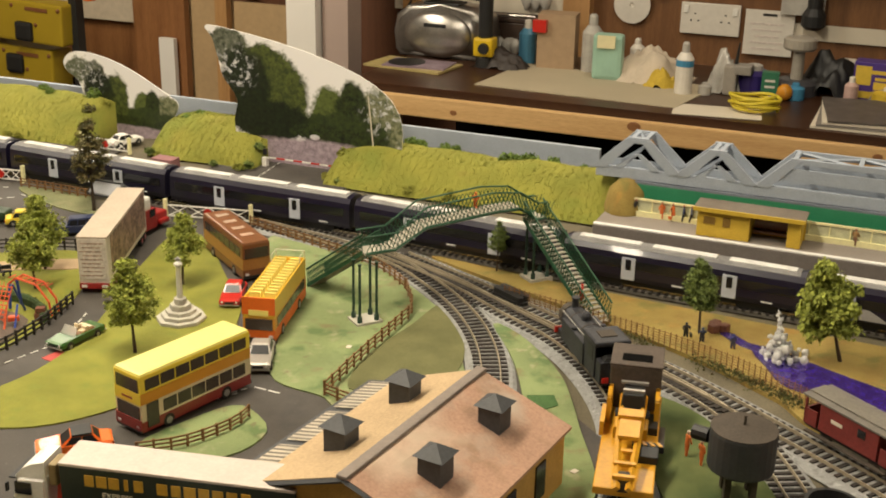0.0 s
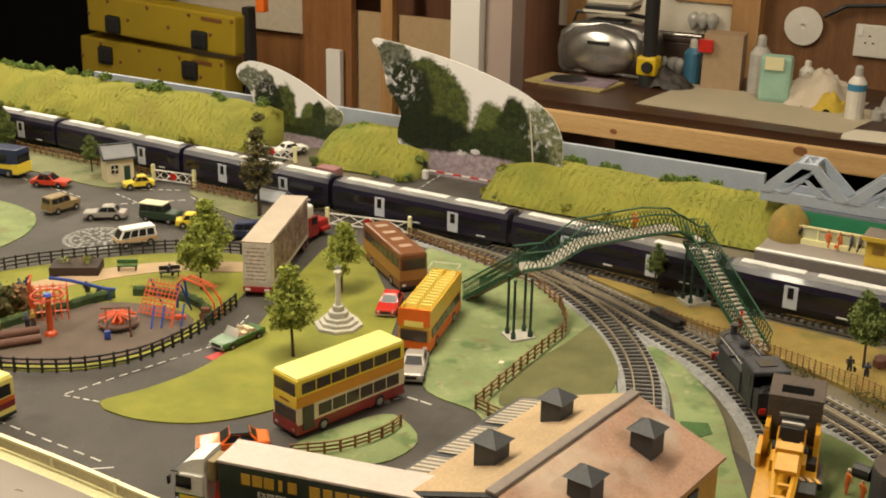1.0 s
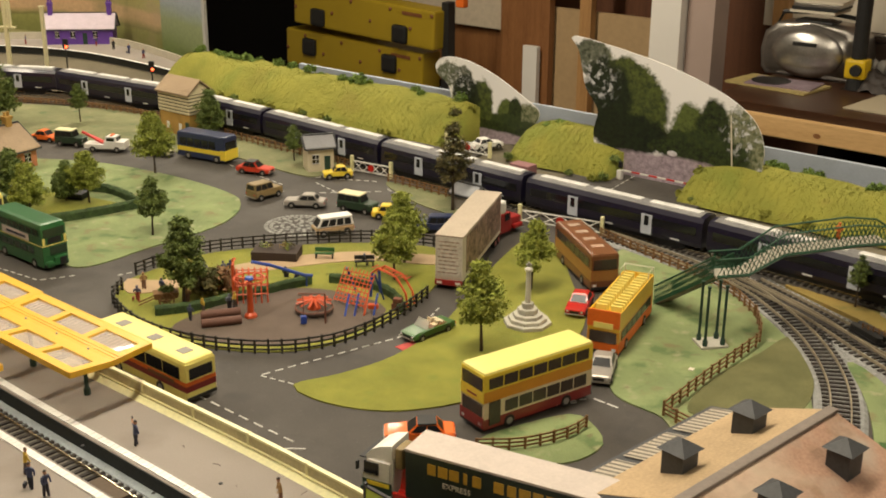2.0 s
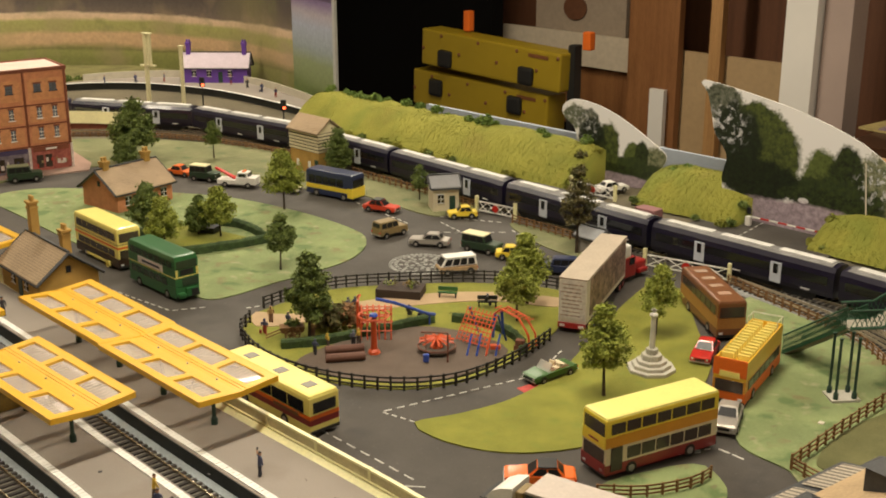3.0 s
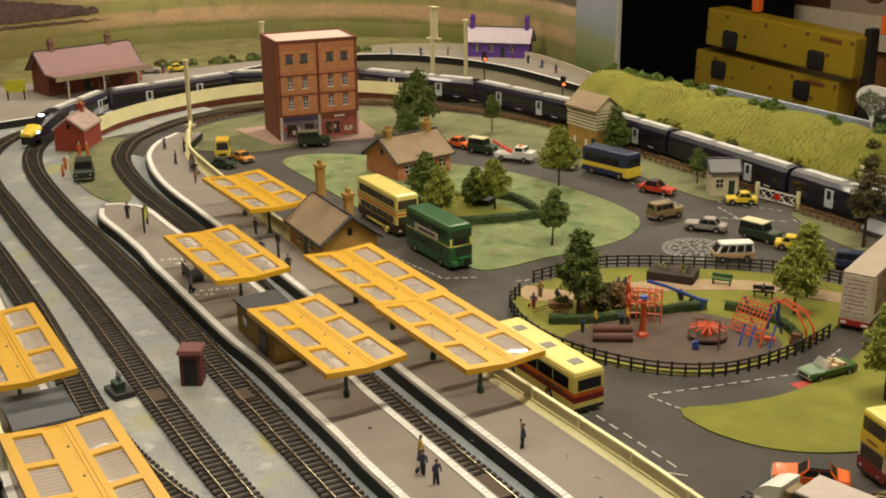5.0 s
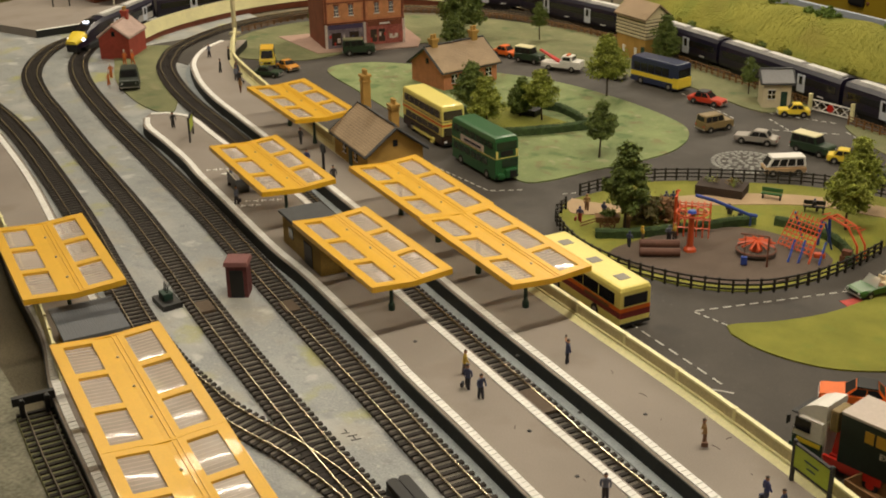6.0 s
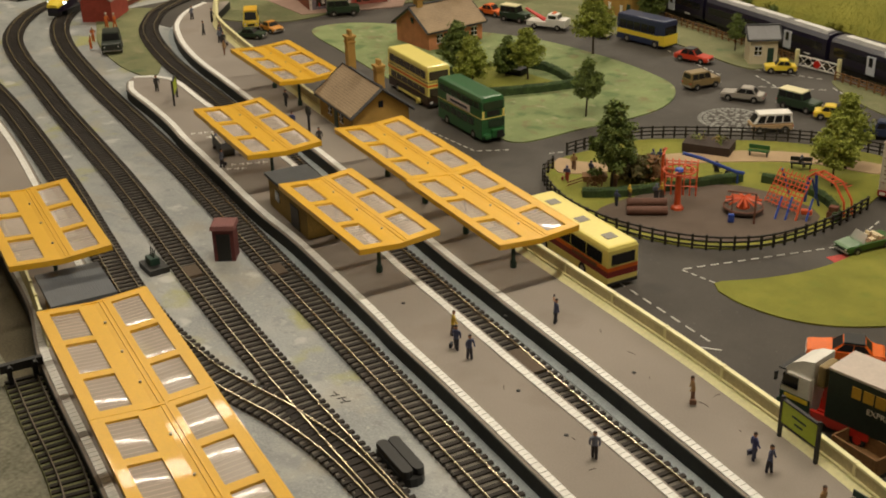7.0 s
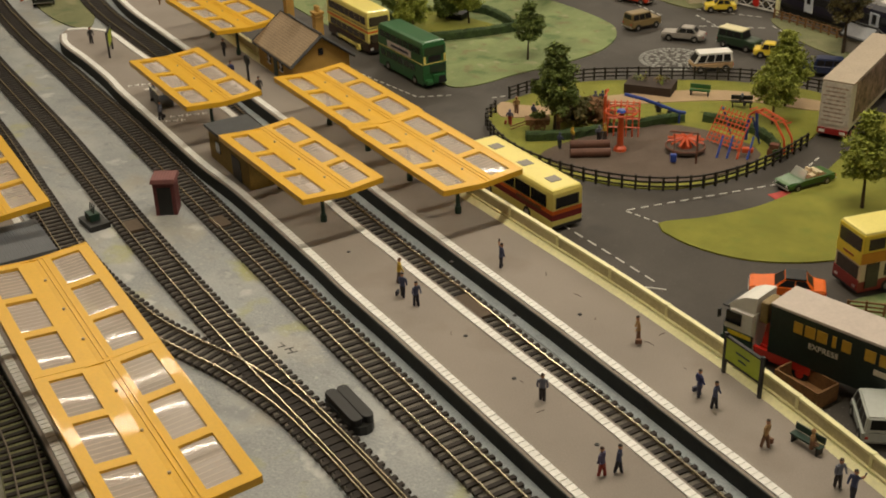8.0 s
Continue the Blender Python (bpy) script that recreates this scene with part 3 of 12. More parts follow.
def edging(t, path, d):
    ns = normals(path)
    fine = path
    acc = 0
    for i in range(len(fine) - 1):
        p, q = fine[i], fine[i + 1]
        n = ns[i]
        for f in (0.25, 0.75):
            s = new("edging_slab", SLAB)
            s.parent = t
            c = p.lerp(q, f) + n * d
            dr = q - p
            s.matrix_basis = Matrix.Translation((c.x, c.y, PH + random.uniform(0.0002, 0.0004))) @ Matrix.Rotation(math.atan2(dr.y, dr.x), 4, "Z") @ Matrix.Diagonal((0.68, 1, 1, 1))


P1L = [(-1.838, 1.39), (-1.820, 1.325), (-1.773, 1.254), (-1.715, 1.200), (-1.655, 1.154), (-1.579, 1.106), (-1.472, 1.048), (-1.183, 0.890), (-1.008, 0.790), (-0.881, 0.717), (-0.690, 0.612), (-0.623, 0.574), (-0.535, 0.523), (-0.38, 0.43), (-0.25, 0.345)]
P1R = [(-1.80, 1.42), (-1.735, 1.31), (-1.655, 1.240), (-1.335, 1.048), (-1.05, 0.893), (-0.841, 0.782), (-0.676, 0.695), (-0.593, 0.650), (-0.476, 0.580), (-0.33, 0.475), (-0.2, 0.37)]
p1, p1a, p1b = platform("platform_one", "grey model station platform with white edging", P1R, P1L)
edging(p1, p1b, 0.006)
P2L = [(-1.60, 0.985), (-1.565, 0.955), (-1.493, 0.920), (-1.418, 0.881), (-1.366, 0.850), (-1.30, 0.814), (-1.136, 0.724), (-1.049, 0.682), (-0.900, 0.601), (-0.848, 0.571), (-0.764, 0.526), (-0.638, 0.456), (-0.5, 0.378), (-0.38, 0.305)]
P2R = [(-1.611, 1.010), (-1.590, 1.026), (-1.555, 1.031), (-1.523, 1.020), (-1.43, 0.972), (-1.226, 0.876), (-1.080, 0.792), (-0.943, 0.706), (-0.835, 0.646), (-0.715, 0.580), (-0.618, 0.528), (-0.540, 0.484), (-0.42, 0.413), (-0.31, 0.340)]
p2, p2a, p2b = platform("platform_two", "grey island platform with white edging", P2R, P2L)
edging(p2, p2a, -0.006)
edging(p2, p2b, 0.006)
P3R = [(-1.72, 0.835), (-1.525, 0.735), (-1.30, 0.605), (-1.16, 0.525), (-1.05, 0.462), (-0.95, 0.405), (-0.85, 0.35), (-0.74, 0.285)]
P3L = [(-1.75, 0.77), (-1.525, 0.655), (-1.30, 0.525), (-1.17, 0.455), (-1.082, 0.395), (-0.916, 0.304), (-0.80, 0.24)]
p3, p3a, p3b = platform("platform_three", "grey platform below long yellow canopies", P3R, P3L)
edging(p3, p3a, -0.006)
edging(p3, p3b, 0.006)

# pale strip at the foot of the platform walls
FOOT = mat("foot_strip", (0.30, 0.335, 0.35), 0.8, vary=0.2, scale=60, fine=600)
for t_, path_ in ((p1, p1b), (p2, p2b)):
    part("foot_strip", sweep(bmesh.new(), path_, [(-0.0095, -0.001), (-0.0095, 0.0012), (-0.0012, 0.0012), (-0.0012, -0.001)]), FOOT, t_, "pale blue-grey strip along the wall foot")

# cream wall at the back of platform one
wall_path = spline([(-1.83, 1.43), (-1.735, 1.325), (-1.650, 1.252), (-1.335, 1.058), (-1.05, 0.898), (-0.841, 0.785), (-0.676, 0.698), (-0.593, 0.652), (-0.476, 0.581), (-0.33, 0.476), (-0.2, 0.378)], 0.012)
wall_path = [p - n * 0.004 for p, n in zip(wall_path, normals(wall_path))]
pw = thing("platform_wall", "cream plastic platform wall with posts and coping", "wall", kind="structure")
part("panel", sweep(bmesh.new(), wall_path, [(-0.001, 0), (-0.001, 0.0285), (0.001, 0.0285), (0.001, 0)]), mat("wall_panel", (0.56, 0.49, 0.27), 0.5, vary=0.15, scale=50, fine=400), pw, "dull cream recessed panel")
part("lower_rail", sweep(bmesh.new(), wall_path, [(-0.003, PH + 0.0035), (-0.003, PH + 0.0052), (-0.001, PH + 0.0052), (-0.001, PH + 0.0035)]), CREAM, pw)
part("coping", sweep(bmesh.new(), wall_path, [(-0.002, 0.0285), (-0.002, 0.0305), (0.002, 0.0305), (0.002, 0.0285)]), CREAM, pw)
part("plinth", sweep(bmesh.new(), wall_path, [(-0.0085, PH), (-0.004, PH + 0.003), (-0.001, PH + 0.003), (-0.001, PH)]), CREAM, pw)
for p in wall_path[3::6]:
    part("post", one((p.x, p.y, 0.0155), (0.0026, 0.0040, 0.0310), rz=-0.48), CREAM, pw)


# ---- canopies ----
def canopy(c, rz, L, W, cells, label, posts=2, z=0.062):
    """An amber station canopy: a shallow butterfly roof with glazed panes, on posts."""
    t = thing("platform_canopy", label, "canopy", Matrix.Translation((c[0], c[1], 0)) @ Matrix.Rotation(rz, 4, "Z"), group="platform canopies")
    bm = bmesh.new()
    pr = random.Random(int(c[0] * 1000))
    rise = 0.0032
    nx, fr = cells, 0.0083
    cw = (L - fr * (nx + 1)) / nx
    mid = 0.026

    def zz(y):
        return z + rise * abs(y) / (W / 2)

    def bar(x0, x1, y0, y1, h=0.0026):
        lo = [bm.verts.new((x, y, zz(y) - h)) for x, y in ((x0, y0), (x1, y0), (x1, y1), (x0, y1))]
        hi = [bm.verts.new((x, y, zz(y))) for x, y in ((x0, y0), (x1, y0), (x1, y1), (x0, y1))]
        bm.faces.new(hi)
        bm.faces.new(lo[::-1])
        for i in range(4):
            bm.faces.new((lo[i], lo[(i + 1) % 4], hi[(i + 1) % 4], hi[i]))
    ys = [-W / 2, -W / 2 + fr, -mid / 2, 0, mid / 2, W / 2 - fr, W / 2]
    bar(-L / 2, L / 2, ys[0], ys[1])
    bar(-L / 2, L / 2, ys[5], ys[6])
    bar(-L / 2, L / 2, ys[2], ys[3])
    bar(-L / 2, L / 2, ys[3], ys[4])
    for i in range(nx + 1):
        x0 = -L / 2 + i * (cw + fr)
        bar(x0, x0 + fr, ys[1], ys[2])
        bar(x0, x0 + fr, ys[4], ys[5])
    part("roof_frame", bm, CANOPY, t, "amber plastic roof frame")
    rim = bmesh.new()
    for s in (-1, 1):
        box(rim, (0, s * W / 2, zz(W / 2) - 0.0026), (L, 0.0014, 0.0054))
        for sy in (-1, 1):
            e = [rim.verts.new((s * L / 2 + dx, y, zz(y) + dz)) for dx in (-0.0007, 0.0007) for y, dz in ((0, -0.0052), (sy * W / 2, -0.0052), (sy * W / 2, 0.0002), (0, 0.0002))]
            for q in ((0, 1, 2, 3), (4, 7, 6, 5), (0, 4, 5, 1), (2, 6, 7, 3), (1, 5, 6, 2), (0, 3, 7, 4)):
                rim.faces.new([e[i] for i in q])
    part("valance", rim, CANOPY, t)
    for y in (0.0045, 0.0080):
        part("gutter_rib", one((0, y, zz(y) + 0.0001), (L - 0.004, 0.0012, 0.0010), bevel=0.0003), CANOPY, t)
    part("joint_strip", one((-L / 2 + 0.002, 0, z + 0.0004), (0.0016, 0.020, 0.0012)), CANOPY, t)
    for x in (-L * 0.27, L * 0.02, L * 0.3):
        part("peg", lathe(bmesh.new(), [(0.0012, z - 0.001), (0.0010, z + 0.0014)], 8, (x, 0, 0)), BAR, t)
    for i in range(nx):
        xa = -L / 2 + fr + i * (cw + fr)
        for s in (-1, 1):
            y0, y1 = s * mid / 2, s * (W / 2 - fr)
            g = bmesh.new()
            ta, tb, bow = pr.uniform(-0.018, 0.018), pr.uniform(-0.012, 0.012), pr.uniform(0.0002, 0.0005)
            arch = pr.uniform(0.0007, 0.0011)
            for dz in (0.0, -0.0005):
                gv = [[g.verts.new((xa + cw * i / 8, y0 + (y1 - y0) * j / 4, zz(y0 + (y1 - y0) * j / 4) - 0.0012 + dz + ta * cw * (i / 8 - 0.5) - arch * (i / 4 - 1) ** 2 + tb * abs(y1 - y0) * (j / 4 - 0.5) - bow * (2 * j / 4 - 1) ** 2)) for j in range(5)] for i in range(9)]
                for i2 in range(8):
                    for j2 in range(4):
                        q = (gv[i2][j2], gv[i2 + 1][j2], gv[i2 + 1][j2 + 1], gv[i2][j2 + 1])
                        g.faces.new(q if (s > 0) == (dz == 0) else q[::-1])
            pane = part("pane", g, SKYL, t, smooth=True)
            pane.visible_shadow = False
            for k in range(1, 9):
                x = xa + cw * k / 9
                gb = bmesh.new()
                q = [gb.verts.new((xx, y, zz(y) - 0.0006 + dz)) for dz in (-0.0004, 0) for xx, y in ((x - 0.00028, y0), (x + 0.00028, y0), (x + 0.00028, y1), (x - 0.00028, y1))]
                gb.faces.new(q[4:])
                gb.faces.new((q[0], q[1], q[5], q[4]))
                gb.faces.new((q[2], q[3], q[7], q[6]))
                part("glazing_bar", gb, BAR, pane)
    for i in range(posts):
        x = -L / 2 + L * (i + 0.5) / posts
        pb = lathe(bmesh.new(), [(0.0032, PH), (0.0032, PH + 0.006), (0.0020, PH + 0.008), (0.0017, z - 0.006), (0.0026, z - 0.001)], 8, (x, 0, 0))
        box(pb, (x, 0, z - 0.003), (0.003, W * 0.8, 0.003))
        part("post", pb, DKGREEN, t)
        hb = boxes(*[((x - 0.012, sy * 0.012, z - 0.007), (0.002, 0.002, 0.008)) for sy in (-1, 1)])
        part("bracket", hb, DKGREEN, t)
    return t


canopy((-1.030, 0.852), -0.500, 0.180, 0.083, 3, "amber canopy with six glazed panes over the platform")
canopy((-0.872, 0.764), -0.495, 0.180, 0.083, 3, "amber canopy with a broken corner over the platform")
canopy((-0.976, 0.692), -0.475, 0.182, 0.080, 3, "amber canopy with six glazed panes beside a shelter")
canopy((-1.217, 0.825), -0.495, 0.182, 0.084, 3, "amber canopy with six glazed panes and milky end")
canopy((-1.357, 1.045), -0.490, 0.180, 0.085, 3, "amber canopy with six glazed panes near the curve")
canopy((-1.216, 0.5185), -0.505, 0.186, 0.088, 3, "amber canopy with six panes above a lean-to roof")
canopy((-0.968, 0.386), -0.505, 0.180, 0.088, 3, "amber canopy with glazed panes reflecting the lamps")
canopy((-0.811, 0.299), -0.505, 0.180, 0.088, 3, "amber canopy with ribbed panes reflecting the lamps")


# ---- train ----
HEADLAMP = glow("headlamp_white", (0.80, 0.88, 1.0), 6.0)
ROOFPOD = mat("roof_pod_grey", (0.60, 0.59, 0.56), 0.55, vary=0.25, scale=60, fine=400)
DUSTROOF = mat("dusty_roof", (0.17, 0.165, 0.16), 0.7, vary=0.35, scale=60, fine=500)
SWOOSH = mat("silver_stripe", (0.33, 0.32, 0.31), 0.4, vary=0.1)


def train(path, start):
    """Coaches that follow the main line, with sloping noses at both ends."""
    t = thing("electric_train", "long glossy navy model electric train on the main line", "train", Matrix.Identity(4))
    step = SPACING
    CL, W, H = 0.268, 0.036, 0.050

    def at(s):
        i = max(0, min(len(path) - 2, int(s / step)))
        return path[i].lerp(path[i + 1], s / step - i)
    for k in range(12):
        s0 = start - (k + 1) * (CL + 0.008)
        # bogie centres at a fifth of the coach
        a, b = at(s0 + CL * 0.18), at(s0 + CL * 0.82)
        d = b - a
        c = (a + b) / 2
        m = Matrix.Translation((c.x, c.y, 0.0075)) @ Matrix.Rotation(math.atan2(d.y, d.x), 4, "Z")
        end = 1 if k == 0 else (-1 if k == 11 else 0)
        body = bmesh.new()
        prof = [(-W / 2 * 0.86, 0.006), (-W / 2, 0.012), (-W / 2, 0.030), (-W / 2 * 0.93, 0.038), (-W / 2 * 0.72, 0.0435), (0, 0.0455), (W / 2 * 0.72, 0.0435), (W / 2 * 0.93, 0.038), (W / 2, 0.030), (W / 2, 0.012), (W / 2 * 0.86, 0.006)]
        xs = [-CL / 2, CL / 2]
        scl = [(1, 1), (1, 1)]
        if end:
            nose = [(0.0, 1, 1), (0.165, 1, 1), (0.190, 0.98, 0.96), (0.212, 0.94, 0.84), (0.234, 0.88, 0.62), (0.250, 0.80, 0.46), (0.262, 0.58, 0.32)]
            xs = [end * (-CL / 2)] + [end * (-CL / 2 + v[0] + 0.006) for v in nose[1:]]
            scl = [(1, 1)] + [(v[1], v[2]) for v in nose[1:]]
        rings = []
        for x, (sy, sz) in zip(xs, scl):
            rings.append([body.verts.new((x, y * sy, 0.006 + (z - 0.006) * sz)) for y, z in prof])
        for r0, r1 in zip(rings, rings[1:]):
            for j in range(len(prof)):
                body.faces.new((r0[j], r0[(j + 1) % len(prof)], r1[(j + 1) % len(prof)], r1[j]))
        body.faces.new(rings[0])
        body.faces.new(rings[-1][::-1])
        cb = part("coach_body", body, NAVY, t, "navy blue gloss coach body", smooth=False)
        cb.matrix_basis = m

        def sub(name, bm, material, label=""):
            o = part(name, bm, material, cb, label)
            return o
        x0, x1 = (-CL / 2 + 0.006, CL / 2 - 0.006)
        if end == 1:
            x1 = CL / 2 - 0.095
        if end == -1:
            x0 = -CL / 2 + 0.095
        # dusty grey roof deck
        roof = bmesh.new()
        rr = [[roof.verts.new((x, y, z)) for y, z in ((-W * 0.36, 0.0432), (-W * 0.2, 0.0449), (0, 0.0459), (W * 0.2, 0.0449), (W * 0.36, 0.0432))] for x in (x0, x1)]
        for j in range(4):
            roof.faces.new((rr[0][j], rr[0][j + 1], rr[1][j + 1], rr[1][j]))
        ext = bmesh.ops.extrude_face_region(roof, geom=roof.faces[:])
        bmesh.ops.translate(roof, verts=[v for v in ext["geom"] if isinstance(v, bmesh.types.BMVert)], vec=(0, 0, 0.0008))
        bmesh.ops.recalc_face_normals(roof, faces=roof.faces[:])
        sub("roof_deck", roof, DUSTROOF, "dusty grey roof")
        # pale roof pods
        n = 3 if not end else 2
        for i in range(n):
            xa = x0 + (x1 - x0) * (i + 0.06) / n
            xb = x0 + (x1 - x0) * (i + 0.90) / n
            sub("roof_pod", one(((xa + xb) / 2, 0, 0.0462), (xb - xa, 0.012, 0.0022), bevel=0.0008), ROOFPOD, "pale grey roof equipment cover")
        sub("window_band", boxes(*[(((x0 + x1) / 2, s * (W / 2 + 0.0001), 0.0265), (x1 - x0 - 0.004, 0.0007, 0.0105)) for s in (-1, 1)]), GLASS)
        for fx in (0.28, 0.72):
            x = x0 + (x1 - x0) * fx if not end else (x0 + (x1 - x0) * (0.20 if fx < 0.5 else 0.82))
            for s in (-1, 1):
                dr = sub("door", one((x, s * (W / 2 + 0.0005), 0.0215), (0.0155, 0.0012, 0.026), bevel=0.0003), DOORM, "pale blue-grey sliding door")
                g = part("door_window", one((x, s * (W / 2 + 0.0012), 0.0265), (0.0065, 0.0006, 0.0125)), GLASS)
                g.parent = cb
        fz = sub("underframe", one((0, 0, 0.0035), (CL * 0.82, W * 0.72, 0.006)), BLACK)
        for bx in (-CL * 0.32, CL * 0.32):
            sub("bogie", boxes(((bx, 0, 0.001), (0.042, 0.026, 0.006)), *[((bx + wx, wy, 0.0012), (0.011, 0.003, 0.011)) for wx in (-0.013, 0.013) for wy in (-0.0095, 0.0095)]), BLACK)
        for s in (-1, 1):
            for fx in (0.12, 0.5):
                sub("number_bar", one((x0 + (x1 - x0) * fx, s * (W / 2 - 0.0004), 0.0105), (0.012, 0.0012, 0.0016)), SILVERW)
        if end:
            # yellow lower front, curved round the tip
            yb = bmesh.new()
            ring = []
            for x, (sy, sz) in zip(xs[-3:], scl[-3:]):
                ring.append([yb.verts.new((x + end * 0.0010, y * sy * 1.04, 0.006 + (z - 0.006) * sz * 1.05 + 0.0006)) for y, z in prof[2:9]])
            for r0, r1 in zip(ring, ring[1:]):
                for j in range(6):
                    yb.faces.new((r0[j], r0[j + 1], r1[j + 1], r1[j]))
            yb.faces.new(ring[-1])
            sub("nose_panel", yb, YELLOW, "yellow nose warning panel")
            wb = bmesh.new()
            ring = []
            for x, (sy, sz) in zip(xs[2:6], scl[2:6]):
                ring.append([wb.verts.new((x, y * sy * 0.92, 0.0072 + (z - 0.006) * sz)) for y, z in prof[3:8]])
            for r0, r1 in zip(ring, ring[1:]):
                for j in range(4):
                    wb.faces.new((r0[j], r0[j + 1], r1[j + 1], r1[j]))
            sub("windscreen", wb, GLASS, "black raked windscreen")
            sub("valance", one((end * (CL / 2 - 0.006), 0, 0.004), (0.012, 0.022, 0.008), bevel=0.002), BLACK, "black lower front valance")
            # lit lamps: one above the windscreen, two beside the yellow front
            sub("headlight", one((xs[3] - end * 0.004, 0, 0.006 + 0.0395 * (scl[3][1] + 0.045) + 0.0012), (0.008, 0.009, 0.002), bevel=0.0009), HEADLAMP, "lit white headlight above the windscreen")
            for s in (-1, 1):
                sub("headlight", one((xs[-2] - end * 0.004, s * W / 2 * 0.80, 0.0205), (0.007, 0.004, 0.004), bevel=0.0012), HEADLAMP, "small lit white headlight")
        # silver swoosh beside the far doors of the end coaches
        if end:
            for s in (-1, 1):
                wv = bmesh.new()
                xq = x0 if end == 1 else x1
                q = [(0.004, 0.0095), (0.074, 0.0095), (0.030, 0.033), (0.004, 0.0365)]
                f = wv.faces.new([wv.verts.new((xq + end * u, s * (W / 2 + 0.0006 - (0.0013 if z > 0.03 else 0)), z)) for u, z in q])
                ext = bmesh.ops.extrude_face_region(wv, geom=[f])
                bmesh.ops.translate(wv, verts=[v for v in ext["geom"] if isinstance(v, bmesh.types.BMVert)], vec=(0, s * 0.0004, 0))
                bmesh.ops.recalc_face_normals(wv, faces=wv.faces[:])
                sub("swoosh", wv, SWOOSH, "silver grey sweeping stripe")
    return t


# nose stands part of the way round the curve
_len = [0.0]
for _a, _b in zip(main_path, main_path[1:]):
    _len.append(_len[-1] + (_b - _a).length)
_head = min(range(len(main_path)), key=lambda i: (main_path[i] - Vector((-2.000, 1.222, 0))).length)
train(main_path, _head * SPACING)


# ---- room ----
ROOM = Matrix.Rotation(radians(-27), 4, "Z")


def rm(u, v, z):
    return ROOM @ Vector((u, v, z))


def rbox(name, c, s, material, label, category, kind="", group="", bevel=0.0, rx=0, rz=0, parent=None):
    ob = part(name, one((0, 0, 0), s, bevel=bevel), material, parent)
    ob.matrix_basis = ROOM @ pose(*c, rx, 0, rz)
    return tagged(ob, label, category, group, kind)


def wood(name, a, b, rough=0.6, scale=3.0, axis=0):
    """Planed timber with long streaks."""
    m = mat(name, a, rough, vary=0.1, tint=b, scale=scale, fine=60, bump=0.1)
    nt = m.node_tree
    mp = nt.nodes.new("ShaderNodeMapping")
    sc = [14, 14, 14]
    sc[axis] = 0.8
    mp.inputs["Scale"].default_value = sc
    tc = [n for n in nt.nodes if n.type == "TEX_COORD"][0]
    nt.links.new(tc.outputs["Object"], mp.inputs["Vector"])
    for n in nt.nodes:
        if n.type == "TEX_NOISE":
            nt.links.new(mp.outputs[0], n.inputs["Vector"])
    return m


BENCHTOP = wood("bench_top_wood", (0.032, 0.013, 0.006), (0.062, 0.026, 0.012), 0.36)
PINE = wood("pine", (0.42, 0.22, 0.075), (0.58, 0.34, 0.13), 0.5)
PINEV = wood("pine_upright", (0.36, 0.19, 0.07), (0.50, 0.28, 0.11), 0.5, axis=2)
BROWNW = wood("brown_board", (0.135, 0.058, 0.021), (0.215, 0.098, 0.035), 0.5, axis=2)
PLANKW = wood("plank_brown", (0.20, 0.080, 0.028), (0.30, 0.135, 0.048), 0.5, axis=2)
RAILW = wood("rail_pine", (0.56, 0.33, 0.13), (0.70, 0.46, 0.21), 0.5)
RUST = wood("rust_panel", (0.095, 0.034, 0.014), (0.14, 0.056, 0.024), 0.6, axis=2)
MDF = mat("beige_board", (0.42, 0.29, 0.15), 0.7, vary=0.08, scale=4, fine=60)
PLASTER = mat("room_plaster", (0.55, 0.48, 0.38), 0.9, vary=0.1, scale=3, fine=30)
# near-black without gloss: shade put into the colour of recesses and openings
SHADEBLACK = mat("shade_black", (0.0025, 0.0022, 0.002), 1.0, vary=0.2, scale=4, spec=0.1)
CARPET = mat("dark_carpet", (0.06, 0.05, 0.045), 0.95, vary=0.2, scale=20)
POST = mat("white_post_paint", (0.74, 0.71, 0.66), 0.6, vary=0.06, scale=6)
POSTG = mat("pinkish_post_side", (0.38, 0.29, 0.25), 0.7, vary=0.1, scale=6)
CASEY = mat("case_yellow", (0.31, 0.215, 0.012), 0.45, vary=0.08, scale=12)
PAPER = mat("paper", (0.62, 0.56, 0.45), 0.8, vary=0.05, scale=12)

rbox("floor", (-1.2, 0.6, -1.12), (7.4, 6.2, 0.1), CARPET, "dark carpet floor of the hobby room", "floor", "structure")
rbox("ceiling", (-1.2, 0.6, 1.45), (7.4, 6.2, 0.1), PLASTER, "plain plaster ceiling of the hobby room", "ceiling", "structure")
rbox("wall_north", (-1.2, 3.45, 0.15), (7.4, 0.1, 2.5), RUST, "dark red-brown boarded back wall", "wall", "structure")
rbox("wall_south", (-1.2, -2.45, 0.15), (7.4, 0.1, 2.5), PLASTER, "plain plaster wall behind the viewer", "wall", "structure")
rbox("wall_west", (-4.85, 0.5, 0.15), (0.1, 5.8, 2.5), PLASTER, "plain plaster side wall", "wall", "structure")
rbox("wall_east", (2.45, 0.5, 0.15), (0.1, 5.8, 2.5), PLASTER, "plain plaster side wall", "wall", "structure")


